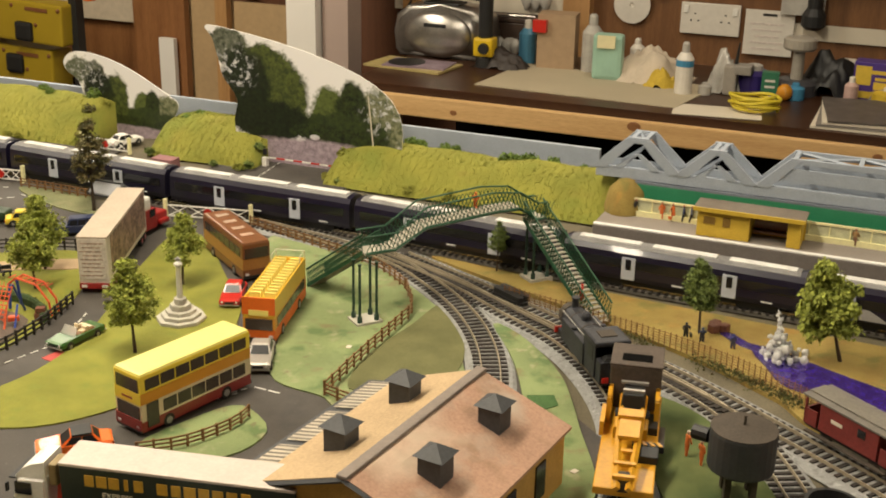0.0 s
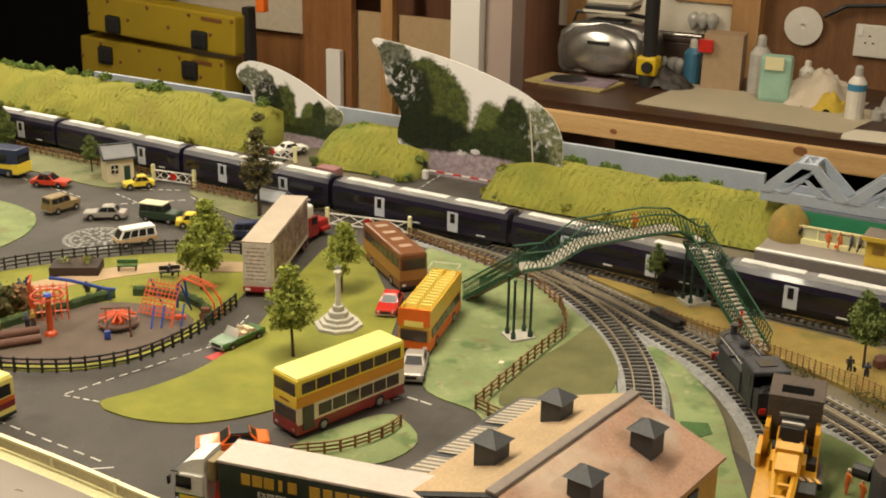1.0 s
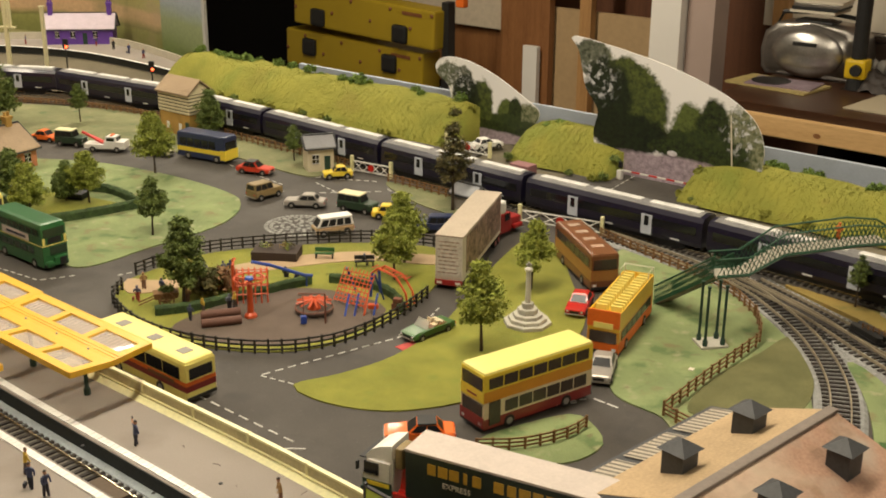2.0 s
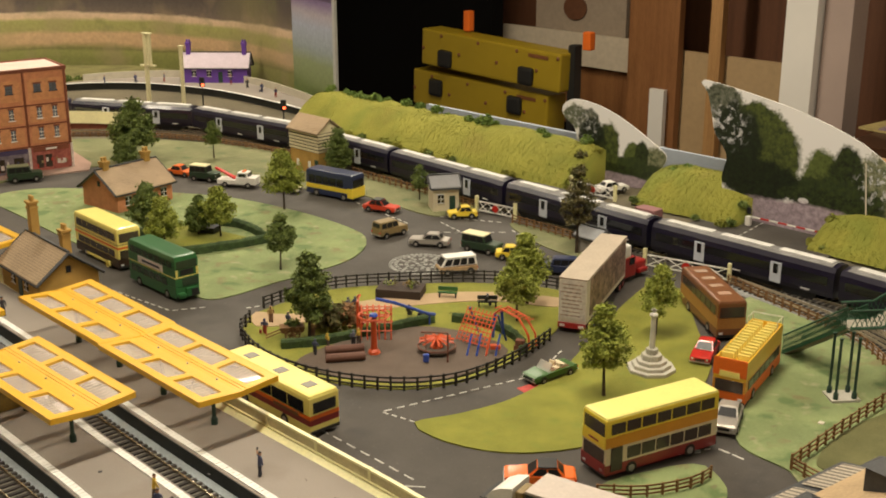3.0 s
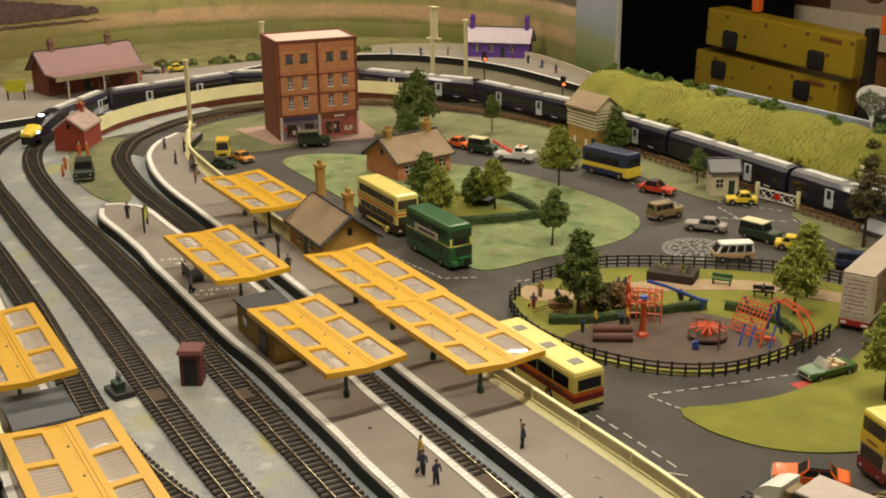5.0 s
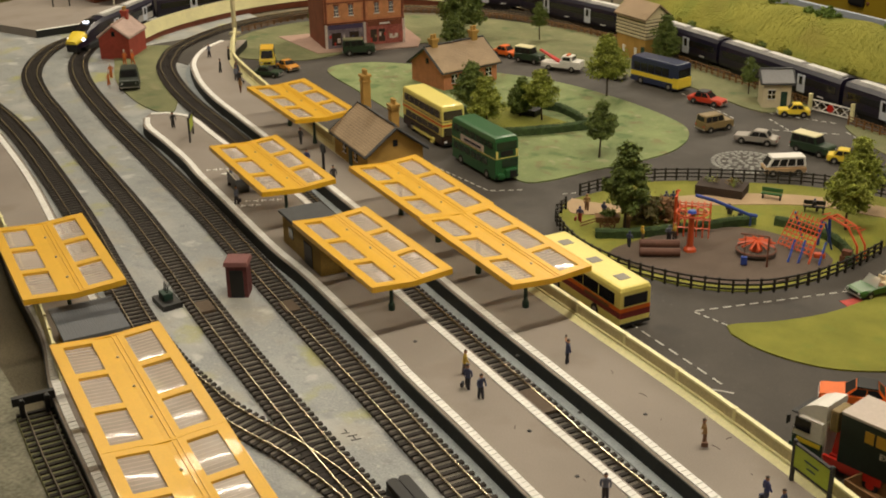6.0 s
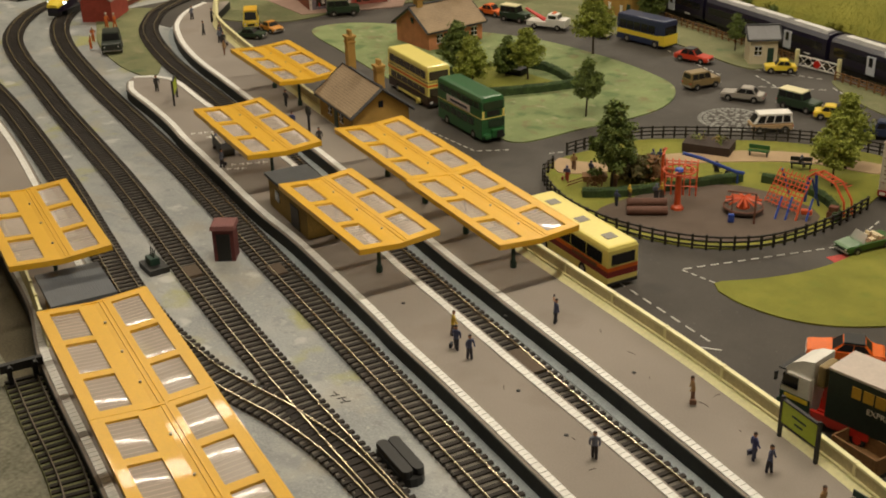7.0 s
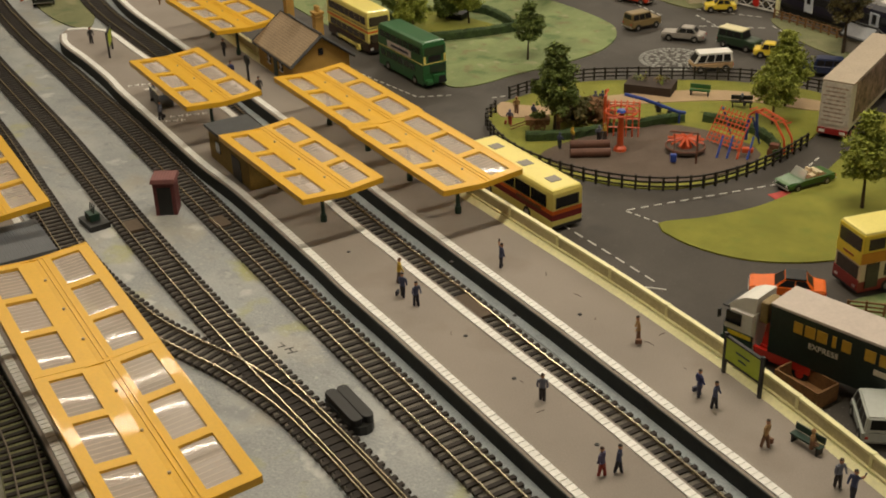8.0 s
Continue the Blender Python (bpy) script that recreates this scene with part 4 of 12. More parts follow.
# fluorescent fittings over the layout
def fitting(u, v, watts, z=1.18, length=1.2):
    t = thing("ceiling_light", "long white fluorescent ceiling fitting", "ceiling light", ROOM @ pose(u, v, 0, 0, 0, 90), group="fluorescent fittings")
    part("housing", one((0, 0, z + 0.075), (length + 0.06, 0.11, 0.07), bevel=0.008), WHITE, t)
    part("mount", boxes(((-0.5, 0, (z + 1.505) / 2), (0.03, 0.03, 1.40 - z - 0.105)), ((0.5, 0, (z + 1.505) / 2), (0.03, 0.03, 1.40 - z - 0.105))), WHITE, t)
    ld = bpy.data.lights.new("tube", "AREA")
    ld.shape, ld.size, ld.size_y, ld.energy, ld.color = "RECTANGLE", length, 0.075, watts, (1.0, 0.875, 0.675)
    lo = new("tube", ld)
    lo.parent = t
    lo.location = (0, 0, z + 0.03)


fitting(-2.6, 0.25, 17)
fitting(-0.95, 0.40, 19.5)
fitting(0.60, 0.45, 11.5)
fitting(-2.45, 1.65, 30)
fitting(-0.7, 2.2, 9.5)

# workbench along the back wall
wb = thing("workbench", "long workbench with dark brown top and pine front rail", "workbench", ROOM)
part("worktop", one((0.05, 3.04, -0.215), (3.5, 0.72, 0.03)), BENCHTOP, wb, "dark varnished wooden top")
part("front_rail", one((0.05, 2.668, -0.249), (3.5, 0.02, 0.056), bevel=0.004), RAILW, wb, "pale knotty pine rail")
for ku, kz, kr in ((-0.887, -0.236, 0.012), (-1.38, -0.255, 0.007), (-0.30, -0.243, 0.008)):
    part("knot", lathe(bmesh.new(), [(kr, 0), (kr * 0.9, 0.0012), (kr * 0.2, 0.0016)], 14), PLANKW, wb, "dark brown wood knot").matrix_basis = pose(ku, 2.658, kz, 90, 0, 0) @ Matrix.Diagonal((1.5, 1, 1, 1))
for u in (-1.62, 0.1, 1.7):
    part("leg", one((u, 2.75, -0.66), (0.07, 0.07, 0.82)), PINEV, wb)
# shelf and back painted near-black for the shade below the worktop
part("shelf", one((0.05, 3.05, -0.85), (3.3, 0.6, 0.02)), SHADEBLACK, wb)
part("back_panel", one((0.05, 3.36, -0.66), (3.4, 0.02, 0.80)), SHADEBLACK, wb, "near-black board standing for the shade under the bench")
rbox("wall_board", (0.0, 3.37, 0.45), (3.4, 0.03, 1.30), BROWNW, "brown plywood panel behind the workbench", "wall panel", "structure")
rbox("stud", (-1.245, 3.33, 0.3), (0.085, 0.05, 1.0), PINEV, "bare pine stud on the wall", "wall stud")
rbox("stud", (-1.80, 3.33, 0.3), (0.05, 0.05, 1.0), PINEV, "bare pine stud on the wall", "wall stud")

# white painted post
rbox("post", (-2.003, 3.0, 0.0), (0.10, 0.10, 2.4), POST, "thick white painted wooden post", "post", "structure")
rbox("post_side", (-1.905, 3.03, 0.0), (0.088, 0.09, 2.4), POSTG, "pinkish plaster edge beside the white post", "post", "structure")

# boards leaning on the back wall
rbox("plank", (-2.69, 3.2, 0.15), (0.21, 0.03, 1.9), PLANKW, "wide reddish-brown plank standing upright", "plank")
rbox("board", (-2.42, 3.24, -0.42), (0.42, 0.02, 0.62), MDF, "beige hardboard offcut leaning on the wall", "board")
rbox("batten", (-2.44, 3.20, 0.1), (0.045, 0.03, 1.6), PINEV, "thin pine batten standing upright", "batten", rz=0)
rbox("offcut", (-2.64, 3.16, -0.42), (0.06, 0.02, 0.36), POST, "small white board offcut", "board")
rbox("panel_white", (-3.09, 3.28, 0.12), (0.43, 0.02, 0.46), mat("grey_white_panel", (0.31, 0.245, 0.18), 0.7), "dull white panel with an oval hand hole", "panel")
hole = part("hand_hole", lathe(bmesh.new(), [(0.044, -0.003), (0.044, 0.003), (0.001, 0.003)], 20), RUST)
hole.matrix_basis = ROOM @ pose(-3.109, 3.266, -0.008, 90, 0, 0) @ Matrix.Diagonal((1.25, 1.0, 1.0, 1))
tagged(hole, "dark oval hand hole in the panel", "hole", kind="structure")
rbox("panel_low", (-3.12, 3.25, -0.155), (0.66, 0.02, 0.12), mat("grey_panel", (0.52, 0.44, 0.33), 0.7), "dull pale board behind the cases", "panel")
rbox("panel_brown", (-3.0, 3.28, -0.45), (0.5, 0.02, 0.7), PLANKW, "brown board behind the yellow cases", "panel")
# flat black sheet in place of a deep recess lying in shade
rbox("curtain", (-3.90, 3.1, 0.1), (1.10, 0.06, 2.3), SHADEBLACK, "black sheet standing for the shaded recess behind the layout", "recess", "structure")


def tool_case(c, rz, label, s=1.0, dz=-0.03):
    t = thing("tool_case", label, "tool case", ROOM @ pose(*c, 0, rz, 0), group="yellow tool cases")
    part("shell", one((0, 0, 0), (0.68, 0.10, 0.134), bevel=0.008), CASEY, t, "yellow moulded case shell")
    for x in (-0.21, 0.19):
        part("catch", one((x, -0.056, dz), (0.068, 0.02, 0.064), bevel=0.012), BLACK, t, "black square catch")
    for i in range(8):
        x = -0.33 + i * 0.094
        part("stud", lathe(bmesh.new(), [(0.0065, 0), (0.0065, 0.003), (0.003, 0.005)], 10), BROWNP, t).matrix_basis = pose(x, -0.05, 0.05 if i % 2 else -0.005, 90, 0, 0)
    part("label_bar", one((0.24, -0.0515, 0.045), (0.09, 0.002, 0.012)), BROWNP, t, "small dark lettering strip")


tool_case((-3.165, 2.9, -0.160), 2.2, "yellow plastic tool case with black catches")
tool_case((-3.235, 2.92, -0.318), 1.6, "lower yellow plastic tool case with black catches", dz=0.012)
rbox("orange_clamp", (-3.327, 2.92, -0.045), (0.030, 0.03, 0.075), ORANGE, "orange plastic clamp handle", "clamp", bevel=0.006)
rbox("orange_clamp", (-2.762, 2.92, -0.062), (0.034, 0.03, 0.062), ORANGE, "orange plastic clamp handle by the cases", "clamp", bevel=0.006)
rbox("clamp_rail", (-2.82, 2.92, -0.26), (0.03, 0.04, 0.36), BLACK, "black clamp bar beside the yellow cases", "clamp", bevel=0.004)
# painted near-black for the shade below the cases
rbox("case_stand", (-3.22, 2.98, -0.75), (0.8, 0.25, 0.70), SHADEBLACK, "cabinet below the yellow cases, shade painted near-black", "cabinet")


# ---- back scenery ----
def embankment(name, label, u0, u1, v0, prof, seed, blades=45000):
    """A long grassy bank with an uneven surface and loose standing fibres."""
    t = thing(name, label, "embankment")
    rnd = random.Random(seed)
    bm = bmesh.new()
    nu, npf = max(8, int((u1 - u0) / 0.012)), len(prof)
    rows = []
    for i in range(nu + 1):
        u = u0 + (u1 - u0) * i / nu
        row = []
        e = min(i, nu - i) / 3.0
        for j, (dv, z) in enumerate(prof):
            k = noise.noise((u * 14 + seed, dv * 20, 0)) * 0.008 + noise.noise((u * 45, dv * 50, seed)) * 0.0012
            f = min(1, 0.88 + 0.12 * e)
            row.append(bm.verts.new(rm(u + noise.noise((dv * 40, seed, i)) * 0.006, v0 + dv + k * 0.6, max(-0.002, z * f + (k if 0 < j else 0)))))
        rows.append(row)
    for a, b in zip(rows, rows[1:]):
        for j in range(npf - 1):
            bm.faces.new((a[j], b[j], b[j + 1], a[j + 1]))
    for row in (rows[0], rows[-1]):
        base = [bm.verts.new((v.co.x, v.co.y, -0.003)) for v in row]
        for j in range(npf - 1):
            bm.faces.new((row[j], row[j + 1], base[j + 1], base[j]))
    part("bank", bm, EMB, t, smooth=True)
    g = bmesh.new()
    for _ in range(blades):
        i = rnd.randrange(nu)
        j = rnd.randrange(npf - 1)
        a, b, c, d = rows_co(prof, i, j, nu, u0, u1, v0, seed)
        p = a.lerp(b, rnd.random()).lerp(d.lerp(c, rnd.random()), rnd.random())
        h = rnd.uniform(0.0010, 0.0026)
        w = rnd.uniform(0.00025, 0.0005)
        an = rnd.uniform(0, 6.28)
        dx, dy = math.cos(an) * w, math.sin(an) * w
        lean = Vector((rnd.uniform(-1.1, 1.1), rnd.uniform(-1.1, 0.6), 0.8)) * h
        g.faces.new((g.verts.new(p + Vector((dx, dy, -0.001))), g.verts.new(p - Vector((dx, dy, 0.001))), g.verts.new(p + lean)))
    me = bpy.data.meshes.new("grass")
    g.to_mesh(me)
    g.free()
    me.materials.append(BLADE)
    gr = new("grass", me)
    gr.parent = t
    gr["kind"] = "stuff"
    return t


def rows_co(prof, i, j, nu, u0, u1, v0, seed):
    out = []
    for a, b in ((i, j), (i + 1, j), (i + 1, j + 1), (i, j + 1)):
        u = u0 + (u1 - u0) * a / nu
        dv, z = prof[b]
        k = noise.noise((u * 14 + seed, dv * 20, 0)) * 0.008 + noise.noise((u * 45, dv * 50, seed)) * 0.0012
        e = min(a, nu - a) / 3.0
        out.append(rm(u, v0 + dv + k * 0.6, max(0, z * min(1, 0.88 + 0.12 * e) + (k if b else 0))))
    return out


BANK = [(0, 0.0), (0.008, 0.010), (0.022, 0.026), (0.04, 0.044), (0.058, 0.058), (0.075, 0.066), (0.10, 0.068)]
embankment("grass_embankment", "long olive-green fibre grass embankment behind the railway", -2.16, -1.42, 1.20, [(dv, z * 0.87) for dv, z in BANK], 3)
embankment("grass_embankment", "short olive-green grass mound between two roads", -1.30, -1.115, 1.21, [(dv, z * 0.76) for dv, z in BANK], 5, 14000)
embankment("grass_embankment", "olive-green grass bank with a rounded brown end", -0.985, -0.528, 1.19, [(dv, z * 0.68) for dv, z in BANK], 8, 28000)
end = lathe(bmesh.new(), [(0.036, -0.003), (0.035, 0.020), (0.029, 0.038), (0.014, 0.049), (0.002, 0.051)], 16)
eo = solo("bank_end", end, SAND, "rounded straw-brown end of the grass bank", "embankment", smooth=True)
eo.matrix_basis = ROOM @ pose(-0.553, 1.228, 0) @ Matrix.Diagonal((0.80, 1.0, 1.12, 1))


BUSHG = mat("bush_green", (0.09, 0.17, 0.025), 0.9, vary=0.4, scale=140, fine=900, tint=(0.20, 0.28, 0.05))
SCRUB = mat("dry_scrub", (0.15, 0.10, 0.035), 0.9, vary=0.5, scale=120, tint=(0.10, 0.12, 0.03))


def shrub(p, r, material, seed, label="small round flocked bush on the grass bank"):
    rnd = random.Random(seed)
    bm = bmesh.new()
    for _ in range(150):
        d = Vector((rnd.gauss(0, 1), rnd.gauss(0, 1), abs(rnd.gauss(0, 0.8)))).normalized() * r * rnd.uniform(0.4, 1.0)
        q = Vector(p) + d
        s = r * rnd.uniform(0.16, 0.34)
        a = [Vector((rnd.gauss(0, 1), rnd.gauss(0, 1), rnd.gauss(0, 1))).normalized() * s for _ in range(4)]
        vs = [bm.verts.new(q + w) for w in a]
        for k in ((0, 1, 2), (0, 2, 3), (0, 3, 1), (1, 3, 2)):
            bm.faces.new([vs[i] for i in k])
    solo("bush", bm, material, label, "bush", group="small bushes")


rnd = random.Random(11)
for u0, u1, n in ((-2.15, -1.44, 44), (-1.28, -1.13, 8), (-0.97, -0.60, 16)):
    for k in range(n):
        u = rnd.uniform(u0, u1)
        dv, z = rnd.choice([(0.001, 0.002), (0.088, 0.064), (0.095, 0.066), (0.10, 0.066)])
        sc = 0.86 if n > 20 else 0.60
        shrub(rm(u, 1.20 + dv, z * sc + 0.002), rnd.uniform(0.007, 0.014), BUSHG if z > 0.05 else (EMB if rnd.random() < 0.6 else LEAFD), 50 + k + int(u0 * 10))

for u, dv, z, r in ((-1.425, 0.012, 0.006, 0.012), (-1.432, 0.03, 0.022, 0.011), (-1.44, 0.055, 0.044, 0.012), (-1.425, 0.08, 0.05, 0.010), (-1.46, 0.09, 0.056, 0.012), (-0.985, 0.01, 0.004, 0.012), (-0.978, 0.03, 0.016, 0.011), (-0.980, 0.05, 0.028, 0.012), (-0.972, 0.075, 0.036, 0.011), (-0.955, 0.09, 0.042, 0.013), (-1.296, 0.012, 0.004, 0.009), (-1.12, 0.012, 0.004, 0.010), (-1.118, 0.04, 0.026, 0.009)):
    shrub(rm(u, 1.20 + dv, z), r, rnd.choice([LEAFD, EMB, LEAFD, SCRUB]), 400 + int(u * -1000) + int(dv * 1000))

# legs of the layout table
for u, v in ((-2.7, 0.2), (-2.7, 1.3), (-1.5, 0.25), (-1.5, 1.25), (-0.4, 0.35), (-0.4, 1.1), (0.5, 0.9)):
    rbox("table_leg", (u, v, -0.56), (0.07, 0.07, 1.02), PINEV, "planed pine leg of the layout table", "table leg", "structure")

# grey-blue fascia behind the banks
fa = thing("back_fascia", "pale grey-blue painted edge board behind the banks", "edge board", ROOM, kind="structure")
part("board", one((-1.62, 1.335, 0.026), (0.54, 0.008, 0.068)), FASCIA, fa)
part("board", one((-1.21, 1.335, 0.029), (0.26, 0.008, 0.070)), FASCIA, fa)
part("board", one((-0.78, 1.335, 0.030), (0.32, 0.008, 0.064)), FASCIA, fa)
part("green_strip", one((-0.10, 1.228, 0.025), (0.90, 0.006, 0.054)), FASGRN, fa, "green painted strip")
part("ledge", one((-0.10, 1.252, 0.0535), (0.90, 0.054, 0.003)), mat("ledge_grey", (0.16, 0.18, 0.22), 0.7, vary=0.2, scale=30), fa, "grey ledge behind the green strip")
part("ledge", one((-1.0, 1.346, -0.006), (2.6, 0.03, 0.006)), PINE, fa)


# printed scene boards at the crossings
def photo_print(name, layers, gaps):
    """A printed photograph: soft-edged masses of foliage before a white sky, each (x, z, half width, half height, dark, light, raggedness)."""
    m = bpy.data.materials.new(name)
    m.use_nodes = True
    nt = m.node_tree
    b = nt.nodes["Principled BSDF"]
    b.inputs["Roughness"].default_value = 0.38
    tc = nt.nodes.new("ShaderNodeTexCoord")

    def grain(scale, detail, rough=0.62):
        n = nt.nodes.new("ShaderNodeTexNoise")
        n.inputs["Scale"].default_value = scale
        n.inputs["Detail"].default_value = detail
        n.inputs["Roughness"].default_value = rough
        nt.links.new(tc.outputs["Object"], n.inputs["Vector"])
        return n.outputs["Fac"]

    def mask(x, z, rx, rz, ragged, edge, soft):
        mp = nt.nodes.new("ShaderNodeMapping")
        mp.vector_type = "TEXTURE"
        mp.inputs["Location"].default_value = (x, 0, z)
        mp.inputs["Scale"].default_value = (rx, 10.0, rz)
        ln = nt.nodes.new("ShaderNodeVectorMath")
        ln.operation = "LENGTH"
        nt.links.new(tc.outputs["Object"], mp.inputs["Vector"])
        nt.links.new(mp.outputs[0], ln.inputs[0])
        ad = nt.nodes.new("ShaderNodeMath")
        ad.operation = "MULTIPLY_ADD"
        ad.inputs[1].default_value = ragged
        nt.links.new(edge, ad.inputs[0])
        nt.links.new(ln.outputs["Value"], ad.inputs[2])
        mr = nt.nodes.new("ShaderNodeMapRange")
        mr.inputs["From Min"].default_value = 1 + ragged * 0.5 + soft
        mr.inputs["From Max"].default_value = 1 + ragged * 0.5 - soft
        nt.links.new(ad.outputs[0], mr.inputs["Value"])
        return mr.outputs[0]

    edge, leaf, sky = grain(19, 10, 0.78), grain(130, 7, 0.7), grain(100, 6, 0.7)

    def layer(under, fac, lo, hi):
        shade = nt.nodes.new("ShaderNodeMix")
        shade.data_type = "RGBA"
        shade.inputs["A"].default_value = (*lo, 1)
        shade.inputs["B"].default_value = (*hi, 1)
        sp = nt.nodes.new("ShaderNodeMapRange")
        sp.inputs["From Min"].default_value = 0.36
        sp.inputs["From Max"].default_value = 0.64
        nt.links.new(leaf, sp.inputs["Value"])
        nt.links.new(sp.outputs[0], shade.inputs["Factor"])
        mx = nt.nodes.new("ShaderNodeMix")
        mx.data_type = "RGBA"
        nt.links.new(fac, mx.inputs["Factor"])
        nt.links.new(under, mx.inputs["A"])
        nt.links.new(shade.outputs["Result"], mx.inputs["B"])
        return mx.outputs["Result"]

    base = nt.nodes.new("ShaderNodeRGB")
    base.outputs[0].default_value = (0.82, 0.80, 0.79, 1)
    out = base.outputs[0]
    for x, z, rx, rz, lo, hi, ragged in layers:
        out = layer(out, mask(x, z, rx, rz, ragged * 2.2, edge, 0.10), lo, hi)
    for x, z, rx, rz in gaps:
        near = mask(x, z, rx, rz, 1.2, edge, 0.35)
        hole = nt.nodes.new("ShaderNodeMapRange")
        hole.inputs["From Min"].default_value = 0.53
        hole.inputs["From Max"].default_value = 0.60
        nt.links.new(sky, hole.inputs["Value"])
        both = nt.nodes.new("ShaderNodeMath")
        both.operation = "MULTIPLY"
        nt.links.new(near, both.inputs[0])
        nt.links.new(hole.outputs[0], both.inputs[1])
        out = layer(out, both.outputs[0], (0.42, 0.42, 0.44), (0.70, 0.70, 0.72))
    nt.links.new(out, b.inputs["Base Color"])
    return m


def cutout(name, label, outline, v, print_):
    t = thing(name, label, "scene board", ROOM @ pose(0, v, 0))
    ring = smooth_ring(outline, 0.006)
    part("backing", side_prism(bmesh.new(), ring, -0.0004, 0.0012), mat("card_white", (0.76, 0.74, 0.70), 0.6, vary=0.05, scale=20), t, "white card backing")
    face = bmesh.new()
    face.faces.new([face.verts.new((x, -0.0008, z)) for x, z in ring])
    back = [face.verts.new((x, -0.0004, z)) for x, z in ring]
    face.verts.ensure_lookup_table()
    n = len(ring)
    for k in range(n):
        face.faces.new((face.verts[k], face.verts[(k + 1) % n], back[(k + 1) % n], back[k]))
    part("photograph", face, print_, t, "printed photograph of trees")
    return t


INK, DEEP, LIT, MIDG = (0.006, 0.009, 0.005), (0.020, 0.030, 0.012), (0.105, 0.130, 0.030), (0.045, 0.065, 0.018)
TWIG, PALEG, LILAC, LILACD = (0.20, 0.205, 0.16), (0.30, 0.30, 0.19), (0.46, 0.37, 0.42), (0.24, 0.19, 0.22)
b1 = cutout("scene_board", "photograph board of trees and a village road",
            [(-1.125, 0.0), (-0.99, 0.0), (-0.905, 0.030), (-0.893, 0.060), (-0.895, 0.085), (-0.905, 0.107), (-0.924, 0.126), (-0.968, 0.149), (-1.043, 0.172), (-1.13, 0.189), (-1.215, 0.199), (-1.206, 0.180), (-1.197, 0.150), (-1.190, 0.124), (-1.175, 0.105), (-1.166, 0.088), (-1.172, 0.055), (-1.16, 0.02)], 1.262,
            photo_print("village_photograph", [(-1.178, 0.172, 0.036, 0.026, DEEP, TWIG, 1.2), (-1.120, 0.152, 0.044, 0.030, DEEP, LIT, 0.9), (-0.925, 0.080, 0.046, 0.050, MIDG, PALEG, 1.0), (-1.008, 0.084, 0.034, 0.040, MIDG, (0.13, 0.16, 0.04), 0.7), (-0.974, 0.090, 0.026, 0.048, INK, MIDG, 0.6), (-0.99, 0.06, 0.08, 0.026, DEEP, MIDG, 0.7),
                                               (-1.092, 0.100, 0.048, 0.060, DEEP, LIT, 0.6), (-1.152, 0.108, 0.044, 0.062, INK, DEEP, 0.6), (-1.112, 0.062, 0.066, 0.034, INK, DEEP, 0.6), (-1.00, 0.054, 0.085, 0.013, INK, MIDG, 0.9),
                                               (-1.03, 0.014, 0.15, 0.028, LILACD, LILAC, 0.3), (-1.035, 0.047, 0.008, 0.004, LILAC, (0.7, 0.7, 0.7), 0.3)],
                        [(-1.166, 0.138, 0.032, 0.032), (-0.925, 0.095, 0.03, 0.03)]))
part("printed_post", side_prism(bmesh.new(), [(-0.940, 0.046), (-0.938, 0.046), (-0.946, 0.118), (-0.9475, 0.118)], -0.0016, -0.0009), PAPER, b1, "pale printed lamp post")
cutout("scene_board", "small photograph board of trees and a lane",
       [(-1.475, 0.0), (-1.345, 0.0), (-1.315, 0.030), (-1.299, 0.060), (-1.325, 0.078), (-1.37, 0.101), (-1.405, 0.115), (-1.44, 0.1245), (-1.470, 0.1285), (-1.495, 0.1275), (-1.512, 0.119), (-1.518, 0.106), (-1.510, 0.093), (-1.492, 0.082), (-1.482, 0.06), (-1.478, 0.03)], 1.298,
       photo_print("lane_photograph", [(-1.486, 0.100, 0.026, 0.022, MIDG, TWIG, 1.4), (-1.458, 0.092, 0.024, 0.022, DEEP, TWIG, 1.0), (-1.318, 0.046, 0.028, 0.026, MIDG, PALEG, 0.9), (-1.366, 0.048, 0.019, 0.025, MIDG, (0.13, 0.16, 0.04), 0.7), (-1.347, 0.048, 0.014, 0.030, INK, MIDG, 0.6), (-1.37, 0.030, 0.07, 0.018, DEEP, MIDG, 0.7),
                                       (-1.416, 0.060, 0.025, 0.040, DEEP, LIT, 0.7), (-1.450, 0.064, 0.028, 0.038, INK, DEEP, 0.7), (-1.40, 0.022, 0.075, 0.011, INK, MIDG, 0.8), (-1.40, 0.000, 0.10, 0.017, LILACD, LILAC, 0.3)],
                   [(-1.462, 0.088, 0.022, 0.022), (-1.490, 0.100, 0.022, 0.018)]))

# far platform with shelter, to the right of the bank
fp = thing("far_platform", "grey far platform with pale edge and cream fence", "station platform", ROOM, kind="structure")
part("deck", one((-0.10, 1.185, 0.006), (0.95, 0.07, 0.018)), PLATFORM, fp)
part("edge", one((-0.10, 1.153, 0.0155), (0.95, 0.007, 0.0016)), EDGE, fp)
part("face", one((-0.10, 1.149, 0.005), (0.95, 0.002, 0.018)), mat("platform_face", (0.16, 0.14, 0.13), 0.8), fp)
PALING = mat("pale_paling", (0.52, 0.52, 0.34), 0.6, vary=0.15, scale=120)
for k in range(34):
    part("paling", one((-0.55 + k * 0.0245, 1.208, 0.0275), (0.0240, 0.0015, 0.019)), PALING, fp)
    part("fence_post", one((-0.55 + k * 0.0245 + 0.01225, 1.2068, 0.0275), (0.0014, 0.0030, 0.0200)), CREAM, fp)
part("fence_rail", one((-0.14, 1.207, 0.0375), (0.84, 0.003, 0.0025)), CREAM, fp)
